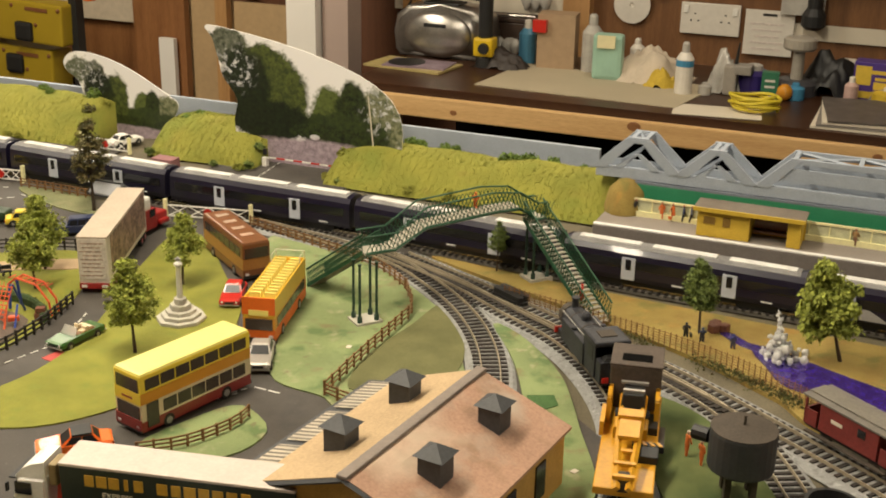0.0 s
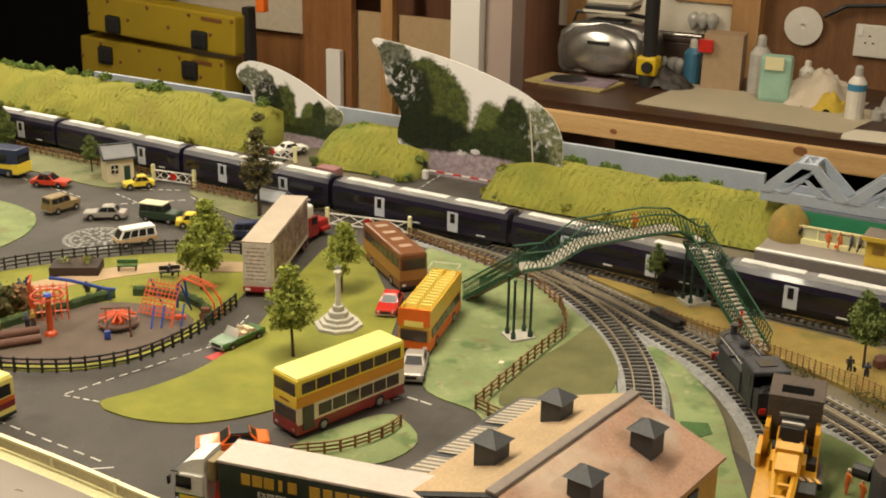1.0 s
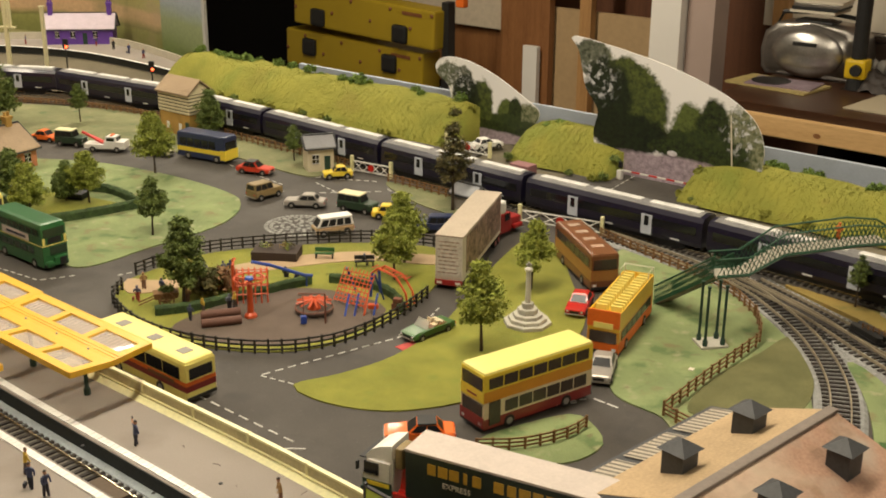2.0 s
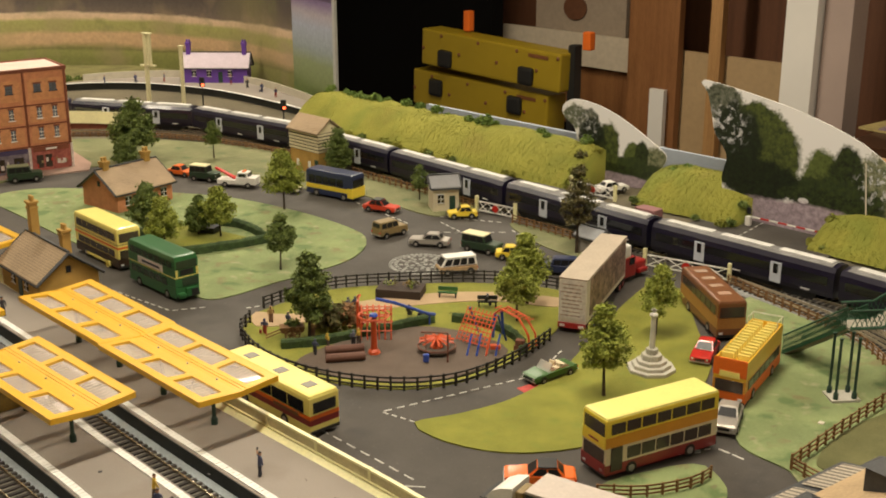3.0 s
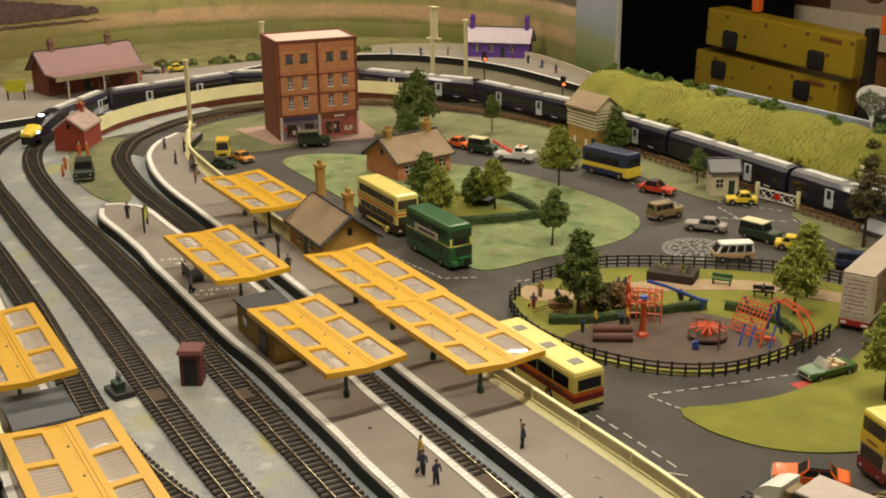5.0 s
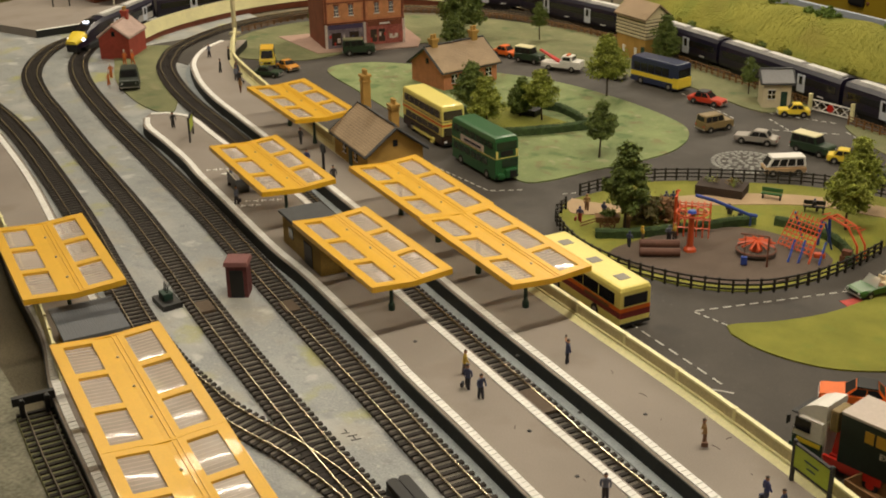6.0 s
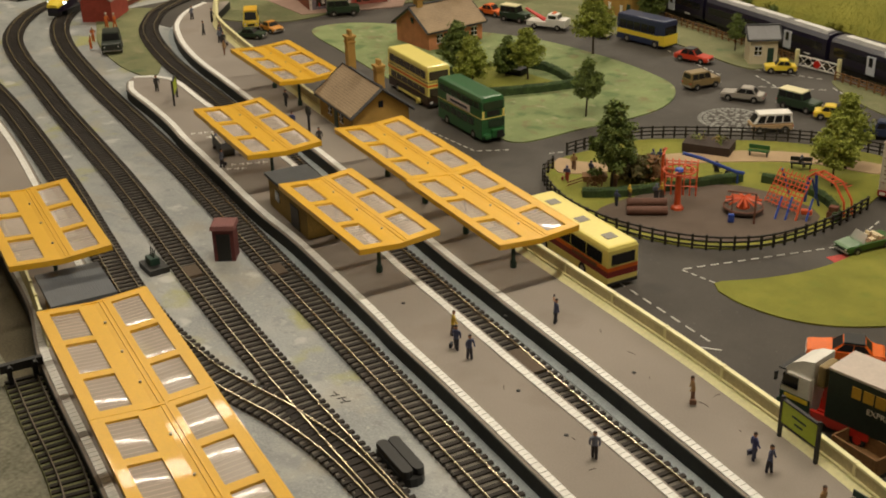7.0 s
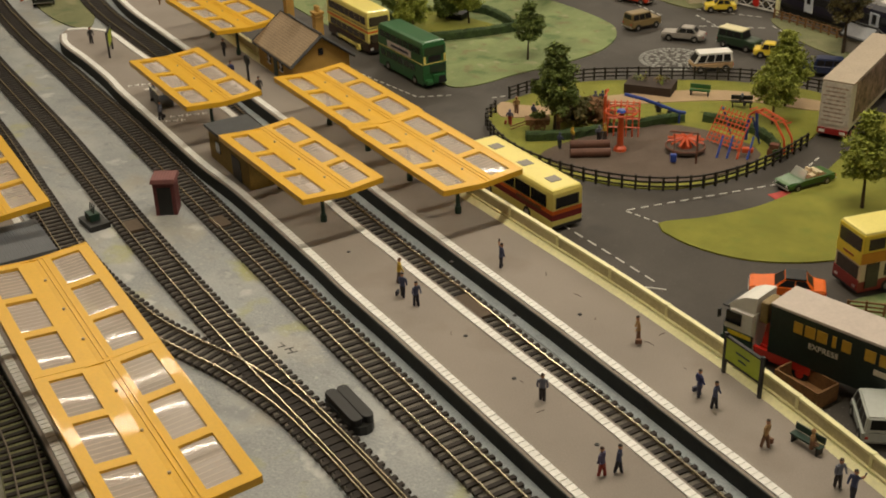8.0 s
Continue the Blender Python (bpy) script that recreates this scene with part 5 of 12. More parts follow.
part("plinth", one((-0.14, 1.206, 0.0185), (0.84, 0.005, 0.007)), CREAM, fp)
sh = thing("platform_shelter", "yellow open-fronted platform shelter with flat roof", "shelter", ROOM @ pose(-0.385, 1.1835, 0.0155), group="")
YSH = mat("shelter_yellow", (0.60, 0.40, 0.04), 0.6, vary=0.1, scale=60)
part("roof", one((0, -0.004, 0.036), (0.134, 0.042, 0.003), bevel=0.0008), mat("shelter_roof", (0.16, 0.13, 0.10), 0.7, vary=0.2), sh, "dull brown flat roof")
part("fascia", one((0, -0.0255, 0.0355), (0.134, 0.002, 0.005)), YSH, sh)
part("rear_wall", one((0, 0.016, 0.017), (0.13, 0.002, 0.034)), YSH, sh)
part("bay", one((-0.030, -0.004, 0.0155), (0.064, 0.032, 0.031)), YSH, sh)
part("bay_window", boxes(((-0.047, -0.0206, 0.021), (0.014, 0.001, 0.009)), ((-0.026, -0.0206, 0.021), (0.009, 0.001, 0.012))), mat("shelter_window", (0.24, 0.14, 0.03), 0.4), sh)
part("side_wall", one((0.055, -0.004, 0.0155), (0.016, 0.032, 0.031)), YSH, sh)
part("bench", one((0.025, 0.008, 0.007), (0.042, 0.010, 0.003)), BROWNP, sh)
part("inside", one((0.025, 0.0143, 0.017), (0.044, 0.001, 0.030)), BROWNP, sh)


# grey truss bridge behind
def truss(u0, u1, h, flat, label):
    t = thing("truss_bridge", label, "bridge", ROOM @ pose(-0.213 + ((u0 + u1) / 2 + 0.213) * 0.9325, 1.252, 0.0585) @ Matrix.Diagonal((0.9325, 0.9325, 0.9325, 1)), group="grey truss spans")
    L = u1 - u0
    w = 0.013
    for s in (-1, 1):
        y = s * 0.022
        part("lower_chord", one((0, y, 0.005), (L, 0.004, 0.016), bevel=0.0006), GREYB, t)
        for sx in (-1, 1):
            xa, xb = sx * L * 0.46, sx * flat * L / 2
            part("end_post", side_prism(bmesh.new(), [(xa - w * 0.75, 0.010), (xa + w * 0.75, 0.010), (xb + w * 0.62, h), (xb - w * 0.62, h)], y - 0.003, y + 0.003), GREYB, t)
            if flat < 0.3:
                xc = sx * L * 0.24
                part("gusset", side_prism(bmesh.new(), [(xc - w * 0.6, 0.010), (xc + w * 0.6, 0.010), (w * 0.35 * sx, h * 0.62), (-w * 0.1 * sx, h * 0.62)], y - 0.002, y + 0.002), GREYB, t, "flat inner gusset plate")
        part("top_chord", one((0, y, h - 0.001), (max(flat * L, 0.012) + w, 0.005, 0.008), bevel=0.0006), GREYB, t)
        if flat >= 0.3:
            part("side_plate", one((0, y, h * 0.60), (flat * L + w * 3.0, 0.003, h * 0.34)), GREYB, t, "deep grey side plate")
    n = 2 if flat < 0.3 else 3
    for i in range(n):
        x = -flat * L / 2 + flat * L * i / (n - 1)
        part("cross_beam", one((x, 0, h), (0.006, 0.044, 0.005), bevel=0.0005), GREYB, t)
    for i in range(n - 1):
        xa = -flat * L / 2 + flat * L * i / (n - 1)
        xb = xa + flat * L / (n - 1)
        part("top_brace", tube(tube(bmesh.new(), [(xa, -0.022, h), (xb, 0.022, h)], 0.0022, n=4), [(xa, 0.022, h), (xb, -0.022, h)], 0.0022, n=4), GREYB, t)
    part("deck", one((0, 0, 0.0), (L, 0.046, 0.004)), GREYB, t)


truss(-0.625, -0.508, 0.054, 0.16, "grey plastic truss bridge span with pointed top")
truss(-0.508, -0.405, 0.050, 0.10, "grey plastic truss bridge span with low peak")
truss(-0.405, -0.14, 0.051, 0.62, "long grey plastic truss bridge span with braced top")


# ---- backdrop at the far end ----
def field_print(name="field_print", stops=None, z0=0.038, z1=0.213, meadow=0.0):
    """A printed landscape: woods, dry field and meadow in level bands."""
    m = bpy.data.materials.new(name)
    m.use_nodes = True
    nt = m.node_tree
    b = nt.nodes["Principled BSDF"]
    b.inputs["Roughness"].default_value = 0.45
    tc = nt.nodes.new("ShaderNodeTexCoord")
    mp = nt.nodes.new("ShaderNodeMapping")
    mp.inputs["Scale"].default_value = (3.0, 3.0, 10)
    nz = nt.nodes.new("ShaderNodeTexNoise")
    nz.inputs["Scale"].default_value = 2.0
    nz.inputs["Detail"].default_value = 9
    nz.inputs["Roughness"].default_value = 0.66
    nt.links.new(tc.outputs["Object"], mp.inputs["Vector"])
    nt.links.new(mp.outputs[0], nz.inputs["Vector"])
    sp = nt.nodes.new("ShaderNodeSeparateXYZ")
    nt.links.new(tc.outputs["Object"], sp.inputs[0])
    ad = nt.nodes.new("ShaderNodeMath")
    ad.operation = "MULTIPLY_ADD"
    ad.inputs[1].default_value = 0.026
    nt.links.new(nz.outputs["Fac"], ad.inputs[0])
    nt.links.new(sp.outputs["Z"], ad.inputs[2])
    mr = nt.nodes.new("ShaderNodeMapRange")
    mr.inputs["From Min"].default_value = z0
    mr.inputs["From Max"].default_value = z1
    nt.links.new(ad.outputs[0], mr.inputs["Value"])
    cr = nt.nodes.new("ShaderNodeValToRGB")
    els = cr.color_ramp.elements
    els[0].position, els[0].color = 0.0, (*stops[0], 1)
    els[1].position, els[1].color = 1.0, (*stops[-1], 1)
    for p, c in stops[1:-1]:
        e = els.new(p)
        e.color = (*c, 1)
    nt.links.new(mr.outputs[0], cr.inputs[0])
    n2 = nt.nodes.new("ShaderNodeTexNoise")
    n2.inputs["Scale"].default_value = 120
    n2.inputs["Detail"].default_value = 5
    nt.links.new(tc.outputs["Object"], n2.inputs["Vector"])
    hs = nt.nodes.new("ShaderNodeHueSaturation")
    m2 = nt.nodes.new("ShaderNodeMapRange")
    m2.inputs["To Min"].default_value = 0.75
    m2.inputs["To Max"].default_value = 1.25
    nt.links.new(n2.outputs["Fac"], m2.inputs["Value"])
    nt.links.new(m2.outputs[0], hs.inputs["Value"])
    mx = nt.nodes.new("ShaderNodeMix")
    mx.data_type = "RGBA"
    fade = nt.nodes.new("ShaderNodeMapRange")
    fade.inputs["From Min"].default_value, fade.inputs["From Max"].default_value = 2.24, 2.02
    fade.inputs["To Max"].default_value = meadow
    wob = nt.nodes.new("ShaderNodeMath")
    wob.operation = "MULTIPLY_ADD"
    wob.inputs[1].default_value = 0.25
    nt.links.new(nz.outputs["Fac"], wob.inputs[0])
    nt.links.new(sp.outputs["Y"], wob.inputs[2])
    nt.links.new(wob.outputs[0], fade.inputs["Value"])
    nt.links.new(fade.outputs[0], mx.inputs[0])
    nt.links.new(cr.outputs[0], mx.inputs[6])
    mx.inputs[7].default_value = (0.215, 0.185, 0.060, 1)
    nt.links.new(mx.outputs[2], hs.inputs["Color"])
    nt.links.new(hs.outputs[0], b.inputs["Base Color"])
    return m


FIELD = field_print("field_print", [(0.215, 0.220, 0.070), (0.11, (0.255, 0.260, 0.085)), (0.145, (0.180, 0.170, 0.062)), (0.18, (0.300, 0.245, 0.110)), (0.24, (0.520, 0.350, 0.200)), (0.37, (0.550, 0.365, 0.215)), (0.42, (0.330, 0.305, 0.118)), (0.55, (0.342, 0.330, 0.118)), (0.60, (0.614, 0.448, 0.295)), (0.66, (0.637, 0.472, 0.330)), (0.695, (0.153, 0.118, 0.100)), (0.85, (0.100, 0.080, 0.073)), (0.083, 0.068, 0.065)], meadow=0.85)
HAZY = field_print("hazy_print", [(0.15, 0.20, 0.06), (0.35, (0.22, 0.27, 0.13)), (0.48, (0.26, 0.31, 0.33)), (0.68, (0.34, 0.38, 0.48)), (0.80, (0.38, 0.34, 0.40)), (0.90, (0.20, 0.15, 0.28)), (0.08, 0.055, 0.16)], 0.02, 0.26)
stain(FIELD, (0.27, 0.235, 0.10), 3.2, 0.50, 0.64, 0.45, 3.8, 2.0)
stain(FIELD, (0.36, 0.27, 0.17), 11, 0.52, 0.70, 0.45, 1.4)
stain(FIELD, (0.16, 0.17, 0.07), 17, 0.56, 0.72, 0.5, 5.7)
bd = thing("backdrop", "curved printed landscape backdrop of fields and woods", "backdrop", kind="structure")
bpath = spline([(-1.50, 2.345), (-1.72, 2.48), (-2.05, 2.54), (-2.38, 2.43), (-2.64, 2.13), (-2.78, 1.75), (-2.85, 1.35), (-2.9, 1.0)], 0.03)
part("print", sweep(bmesh.new(), bpath, [(-0.002, -0.003), (-0.002, 0.50), (0.002, 0.50), (0.002, -0.003)]), FIELD, bd)


def printed_band(y0, y1, low, high, material, label):
    """A dark strip following the curved backdrop: the printed wood and the shadow line below it."""
    bm = bmesh.new()
    row = [p for p in bpath if y0 <= p.y <= y1 and p.x < -2.3]
    cols = []
    for a, b in zip(row, row[1:]):
        for k in range(4):
            p = a.lerp(b, k / 4)
            f = (p.y - y0) / (y1 - y0)
            w = math.sin(math.pi * min(1, max(0, f))) ** 0.5
            mid = (low(f) + high(f)) / 2
            hh = (high(f) - low(f)) / 2 * w
            n = 0.004 * noise.noise((p.y * 60, 2, 0))
            cols.append([bm.verts.new((p.x + 0.0045, p.y - 0.0015, mid - hh + n)), bm.verts.new((p.x + 0.0045, p.y - 0.0015, mid + hh + n * 1.6))])
    for a, b in zip(cols, cols[1:]):
        bm.faces.new((a[0], b[0], b[1], a[1]))
    part("printed_hedge", bm, material, bd, label)


THICK = mat("print_thicket", (0.075, 0.040, 0.045), 0.5, vary=0.5, scale=50, fine=200, tint=(0.14, 0.085, 0.075))
printed_band(1.45, 2.04, lambda f: 0.106 - 0.018 * f, lambda f: 0.192 - 0.070 * f, THICK, "dark purple-brown printed wood")
# thin shadow line below the wood, put in as a dark strip
printed_band(1.50, 2.05, lambda f: 0.086 - 0.006 * f, lambda f: 0.090 - 0.004 * f, THICK, "thin dark line painted as the shadow below the printed wood")
ppath = [Vector((-1.335, 2.185, 0)), Vector((-1.497, 2.329, 0))]
part("end_print", sweep(bmesh.new(), ppath, [(-0.002, -0.003), (-0.002, 0.23), (0.002, 0.23), (0.002, -0.003)]), HAZY, bd, "faded blue-grey end of the print")
part("end_print_top", sweep(bmesh.new(), ppath, [(-0.002, 0.23), (-0.002, 0.50), (0.002, 0.50), (0.002, 0.23)]), mat("violet_print", (0.06, 0.035, 0.11), 0.35, vary=0.4, scale=18, fine=90, tint=(0.10, 0.07, 0.16)), bd, "violet-tinted woods on the print")
part("end_strip", one((-1.330, 2.180, 0.25), (0.012, 0.006, 0.506), rz=-0.72), mat("strip_grey", (0.42, 0.42, 0.40), 0.5), bd, "pale grey edge strip")


# far platform round the curve
FPF = [(-1.290, 2.075), (-1.48, 2.190), (-1.678, 2.280), (-1.88, 2.300), (-2.035, 2.235), (-2.13, 2.08), (-2.16, 1.90), (-2.155, 1.75), (-2.14, 1.60), (-2.15, 1.435), (-2.20, 1.27)]
FPB = [(-1.283, 2.095), (-1.44, 2.240), (-1.62, 2.365), (-1.80, 2.405), (-1.95, 2.350), (-2.075, 2.215), (-2.185, 2.060), (-2.275, 1.890), (-2.385, 1.750), (-2.455, 1.580), (-2.47, 1.42), (-2.42, 1.27)]
p4, p4a, p4b = platform("platform_four", "grey curved platform below the backdrop", FPF, FPB)
part("edge_line", sweep(bmesh.new(), p4a, [(0.001, PH), (0.001, PH + 0.0006), (0.007, PH + 0.0006), (0.007, PH)]), EDGE, p4)
part("rear_wall", sweep(bmesh.new(), [p for p in p4b if p.x > -2.03 and p.y > 2.0], [(0.001, 0), (0.001, PH + 0.016), (0.004, PH + 0.016), (0.004, 0)]), mat("pale_wall", (0.50, 0.46, 0.36), 0.7), p4, "pale low wall at the back of the platform")

patch("rear_meadow", [(-1.64, 2.385), (-1.80, 2.425), (-1.965, 2.366), (-2.090, 2.228), (-2.200, 2.070), (-2.290, 1.902), (-2.402, 1.760), (-2.478, 1.500), (-2.84, 1.35), (-2.77, 1.75), (-2.63, 2.12), (-2.37, 2.42), (-2.05, 2.53), (-1.72, 2.47)],
      -0.003, 0.012, mat("rough_meadow", (0.17, 0.155, 0.05), 0.95, vary=0.4, scale=20, fine=500, bump=0.6, tint=(0.25, 0.23, 0.085)), "rough olive grass between platform and backdrop", "meadow", smooth=False)
rnd = random.Random(23)
for k in range(26):
    f = rnd.random()
    q = Vector((-2.47 + 0.46 * f, 1.72 + 0.60 * f ** 0.9, 0.014)) + Vector((rnd.uniform(-0.03, 0.0), rnd.uniform(0.0, 0.03), 0))
    shrub(tuple(q), rnd.uniform(0.006, 0.013), rnd.choice([SCRUB, LEAFD, LEAFR, SCRUB]), 700 + k, "low dark scrub behind the far platform")
for k in range(16):
    f = k / 15
    q = Vector((-2.345 + 0.25 * f, 1.845 + 0.35 * f, 0.012)) + Vector((rnd.uniform(-0.035, 0.0), rnd.uniform(0.0, 0.02), 0))
    shrub(tuple(q), rnd.uniform(0.008, 0.016), rnd.choice([SCRUB, LEAFD, SCRUB]), 760 + k, "low dark scrub behind the far platform")

# cream and brick retaining wall inside the curve
CW = spline([(-1.62, 1.893), (-1.73, 1.888), (-1.85, 1.845), (-1.94, 1.77), (-1.995, 1.66), (-2.015, 1.53), (-2.01, 1.42), (-1.985, 1.335)], 0.012)
cw = thing("curved_wall", "cream coping on a red brick retaining wall", "wall", kind="structure")
part("brick_base", sweep(bmesh.new(), CW, [(-0.004, -0.002), (-0.004, 0.012), (0.006, 0.012), (0.006, -0.002)]), BRICKD, cw)
part("coping", sweep(bmesh.new(), CW, [(-0.006, 0.011), (-0.004, 0.032), (0.005, 0.035), (0.010, 0.011)]), CREAM, cw)


# ---- buildings ----
def gable_house(name, label, c, rz, L, W, H, RH, wall, roof, chimneys=(), windows=(), doors=(), eave=0.006, z0=0.0):
    """A small gabled model house, ridge along its length."""
    t = thing(name, label, "building", Matrix.Translation((c[0], c[1], z0)) @ Matrix.Rotation(rz, 4, "Z"))
    bm = bmesh.new()
    pts = [(-W / 2, 0), (W / 2, 0), (W / 2, H), (0, H + RH), (-W / 2, H)]
    lo = [bm.verts.new((-L / 2, y, z)) for y, z in pts]
    hi = [bm.verts.new((L / 2, y, z)) for y, z in pts]
    bm.faces.new(lo)
    bm.faces.new(hi[::-1])
    for i in range(5):
        bm.faces.new((lo[i], hi[i], hi[(i + 1) % 5], lo[(i + 1) % 5]))
    part("masonry", bm, wall, t)
    sl = math.hypot(W / 2, RH)
    for s in (-1, 1):
        r = bmesh.new()
        k = (sl + eave) / sl
        y1, z1 = s * W / 2 * k, H + RH - RH * k
        q = [(-L / 2 - eave, 0, H + RH), (L / 2 + eave, 0, H + RH), (L / 2 + eave, y1, z1), (-L / 2 - eave, y1, z1)]
        a = [r.verts.new((x, y, z + 0.0004)) for x, y, z in q]
        b = [r.verts.new((x, y, z + 0.0026)) for x, y, z in q]
        r.faces.new(a[::-1])
        r.faces.new(b)
        for i in range(4):
            r.faces.new((a[i], a[(i + 1) % 4], b[(i + 1) % 4], b[i]))
        part("roof_slope", r, roof, t)
        part("gutter", one((0, y1, z1), (L + 2 * eave, 0.002, 0.002)), SLATE, t)
    part("ridge", one((0, 0, H + RH + 0.003), (L + 2 * eave, 0.003, 0.002)), SLATE, t)
    for sx in (-1, 1):
        v = bmesh.new()
        for s in (-1, 1):
            k = (sl + eave) / sl
            tube(v, [(sx * (L / 2 + eave), 0, H + RH + 0.001), (sx * (L / 2 + eave), s * W / 2 * k, H + RH - RH * k + 0.001)], 0.0022, n=4)
        part("bargeboard", v, SLATE, t)
    for sx in (-1, 1):
        part("gable_window", one((sx * (L / 2 + 0.0005), 0, H + RH * 0.30), (0.001, 0.006, 0.008)), GLASS, t)
    for x, y, ch in chimneys:
        zb = H + RH - abs(y) / (W / 2) * RH - 0.006
        cb = boxes(((x, y, zb + ch / 2), (0.010, 0.010, ch)), ((x, y, zb + ch), (0.013, 0.013, 0.003)), ((x, y, zb + ch * 0.86), (0.012, 0.012, 0.002)))
        cm = part("chimney", cb, OCHRE, t)
        for dx in (-0.0029, 0.0029):
            part("chimney_pot", lathe(bmesh.new(), [(0.0024, 0), (0.0021, 0.0055), (0.0026, 0.0062), (0.0024, 0.0070), (0.0012, 0.0066)], 10, (x + dx, y, zb + ch + 0.001)), OCHRE, cm)
    for x, s, z, w, h in windows:
        y = s * (W / 2 + 0.0004)
        wn = part("window", one((x, y, z), (w, 0.001, h)), GLASS, t)
        part("frame", boxes(((x, y + s * 0.0006, z + h / 2), (w + 0.0016, 0.0008, 0.001)), ((x, y + s * 0.0006, z - h / 2), (w + 0.0016, 0.0008, 0.001)), ((x, y + s * 0.0006, z), (0.0007, 0.0008, h)), ((x, y + s * 0.0006, z), (w, 0.0008, 0.0007))), WHITE, wn)
    for x, s, w, h in doors:
        part("door", one((x, s * (W / 2 + 0.0004), h / 2), (w, 0.001, h)), DKGREEN, t)
    return t


# brick shop block
def shop_block():
    t = thing("brick_building", "four-storey red brick shop building with printed shopfronts", "building", Matrix.Translation((-1.663, 1.5646, 0)) @ Matrix.Rotation(0.94, 4, "Z"))
    L, W, H = 0.155, 0.106, 0.174
    part("front_block", one((0, 0, H / 2), (L, W, H)), BRICK, t)
    part("parapet", boxes(((0, -W / 2 + 0.001, H + 0.002), (L + 0.003, 0.004, 0.006)), ((0, W / 2 - 0.001, H + 0.002), (L + 0.003, 0.004, 0.006)), ((-L / 2, 0, H + 0.002), (0.004, W, 0.006)), ((L / 2, 0, H + 0.002), (0.004, W, 0.006))), BRICKD, t)
    part("roof", one((0, 0, H + 0.0015), (L - 0.004, W - 0.004, 0.003)), mat("flat_roof", (0.64, 0.49, 0.42), 0.6, vary=0.15, scale=30), t)
    part("end_wall", one((-L / 2 - 0.0007, 0, H / 2), (0.0014, W, H)), BRICKD, t)
    y = -W / 2 - 0.0006
    for bx in (-0.0385, 0.0385):
        for bz, bh in ((0.066, 0.030), (0.102, 0.030), (0.143, 0.036)):
            w2, c2 = 0.032, 0.005
            pts = [(bx - w2, bz - bh / 2), (bx + w2, bz - bh / 2), (bx + w2, bz + bh / 2 - c2), (bx + w2 - c2, bz + bh / 2), (bx - w2 + c2, bz + bh / 2), (bx - w2, bz + bh / 2 - c2)]
            part("bay_panel", side_prism(bmesh.new(), pts, y - 0.0001, y + 0.0006), BAYBRICK, t, "paler orange brick bay")
    for x in (-L / 2 + 0.002, -0.001, L / 2 - 0.002):
        part("pilaster", one((x, y - 0.0012, 0.0225), (0.0045, 0.003, 0.045), bevel=0.0004), mat_poster, t, "pale shopfront pilaster")
    for z in (0.050, 0.086, 0.121):
        part("string_course", one((0, y, z - 0.004), (L, 0.0015, 0.0022)), BRICKD, t)
    for x in (-L / 2 + 0.003, 0.0, L / 2 - 0.003):
        part("pier", one((x, y, H / 2 + 0.02), (0.004, 0.002, H - 0.04)), BRICKD, t)
    for r, z in enumerate((0.068, 0.103, 0.146)):
        for x in (-0.054, -0.026, 0.024, 0.052):
            w, h = (0.0085, 0.019) if r < 2 else (0.013, 0.014)
            wn = part("window", one((x, y + 0.0003, z), (w, 0.0012, h)), mat_window, t)
            fr = WHITE if r < 2 else SLATE
            part("frame", boxes(((x, y - 0.0006, z), (0.0005, 0.001, h)), ((x, y - 0.0006, z + h * 0.1), (w, 0.001, 0.0010)), ((x, y - 0.0008, z - h / 2), (w + 0.003, 0.0016, 0.0018)), ((x, y - 0.0006, z - h * 0.22), (w, 0.001, 0.0008))), fr, wn)
            part("lintel", one((x, y - 0.0004, z + h / 2 + 0.001), (w + 0.003, 0.0012, 0.0026)), BRICKD, wn)
    part("shopfront", one((-0.038, y - 0.0005, 0.022), (0.072, 0.002, 0.042)), mat("blue_shopfront", (0.13, 0.11, 0.17), 0.5, vary=0.6, scale=110, tint=(0.34, 0.28, 0.30)), t, "grey-blue printed shopfront")
    part("shopfront", one((0.038, y - 0.0005, 0.022), (0.072, 0.002, 0.042)), mat("red_shopfront", (0.30, 0.045, 0.035), 0.5, vary=0.5, scale=110, tint=(0.50, 0.16, 0.12)), t, "red printed shopfront")
    part("sign_bar", one((0.038, y - 0.0018, 0.040), (0.066, 0.001, 0.008)), BRICKD, t, "dark red shop sign")
    part("sign_bar", one((-0.038, y - 0.0018, 0.040), (0.066, 0.001, 0.008)), mat("sign_purple", (0.07, 0.05, 0.11), 0.5), t, "dark violet shop sign")
    part("sign_lettering", one((0.038, y - 0.0026, 0.040), (0.020, 0.0006, 0.003)), WHITE, t)
    for x in (-0.056, -0.022, 0.016, 0.032):
        part("shop_window", one((x, y - 0.0018, 0.019), (0.018 if x < 0 else 0.012, 0.001, 0.022)), BUSGLASS, t)
    rs_ = random.Random(6)
    for k in range(16):
        x = -0.068 + 0.0088 * k
        if abs(x) < 0.006:
            continue
        part("display_item", one((x, y - 0.0026, rs_.uniform(0.010, 0.027)), (rs_.uniform(0.002, 0.0045), 0.0006, rs_.uniform(0.003, 0.008))), rs_.choice([mat_poster, PAPER, REDP, BLUEP, TANP]), t)
    for x in (-0.052, 0.05, 0.06):
        part("poster", one((x, y - 0.0026, 0.016), (0.006, 0.0006, 0.008)), mat_poster, t)
    # the front measures 146 mm
    slim = Matrix.Diagonal((0.945, 1, 1, 1))
    for o in t.children_recursive:
        o.data.transform(slim)
    return t


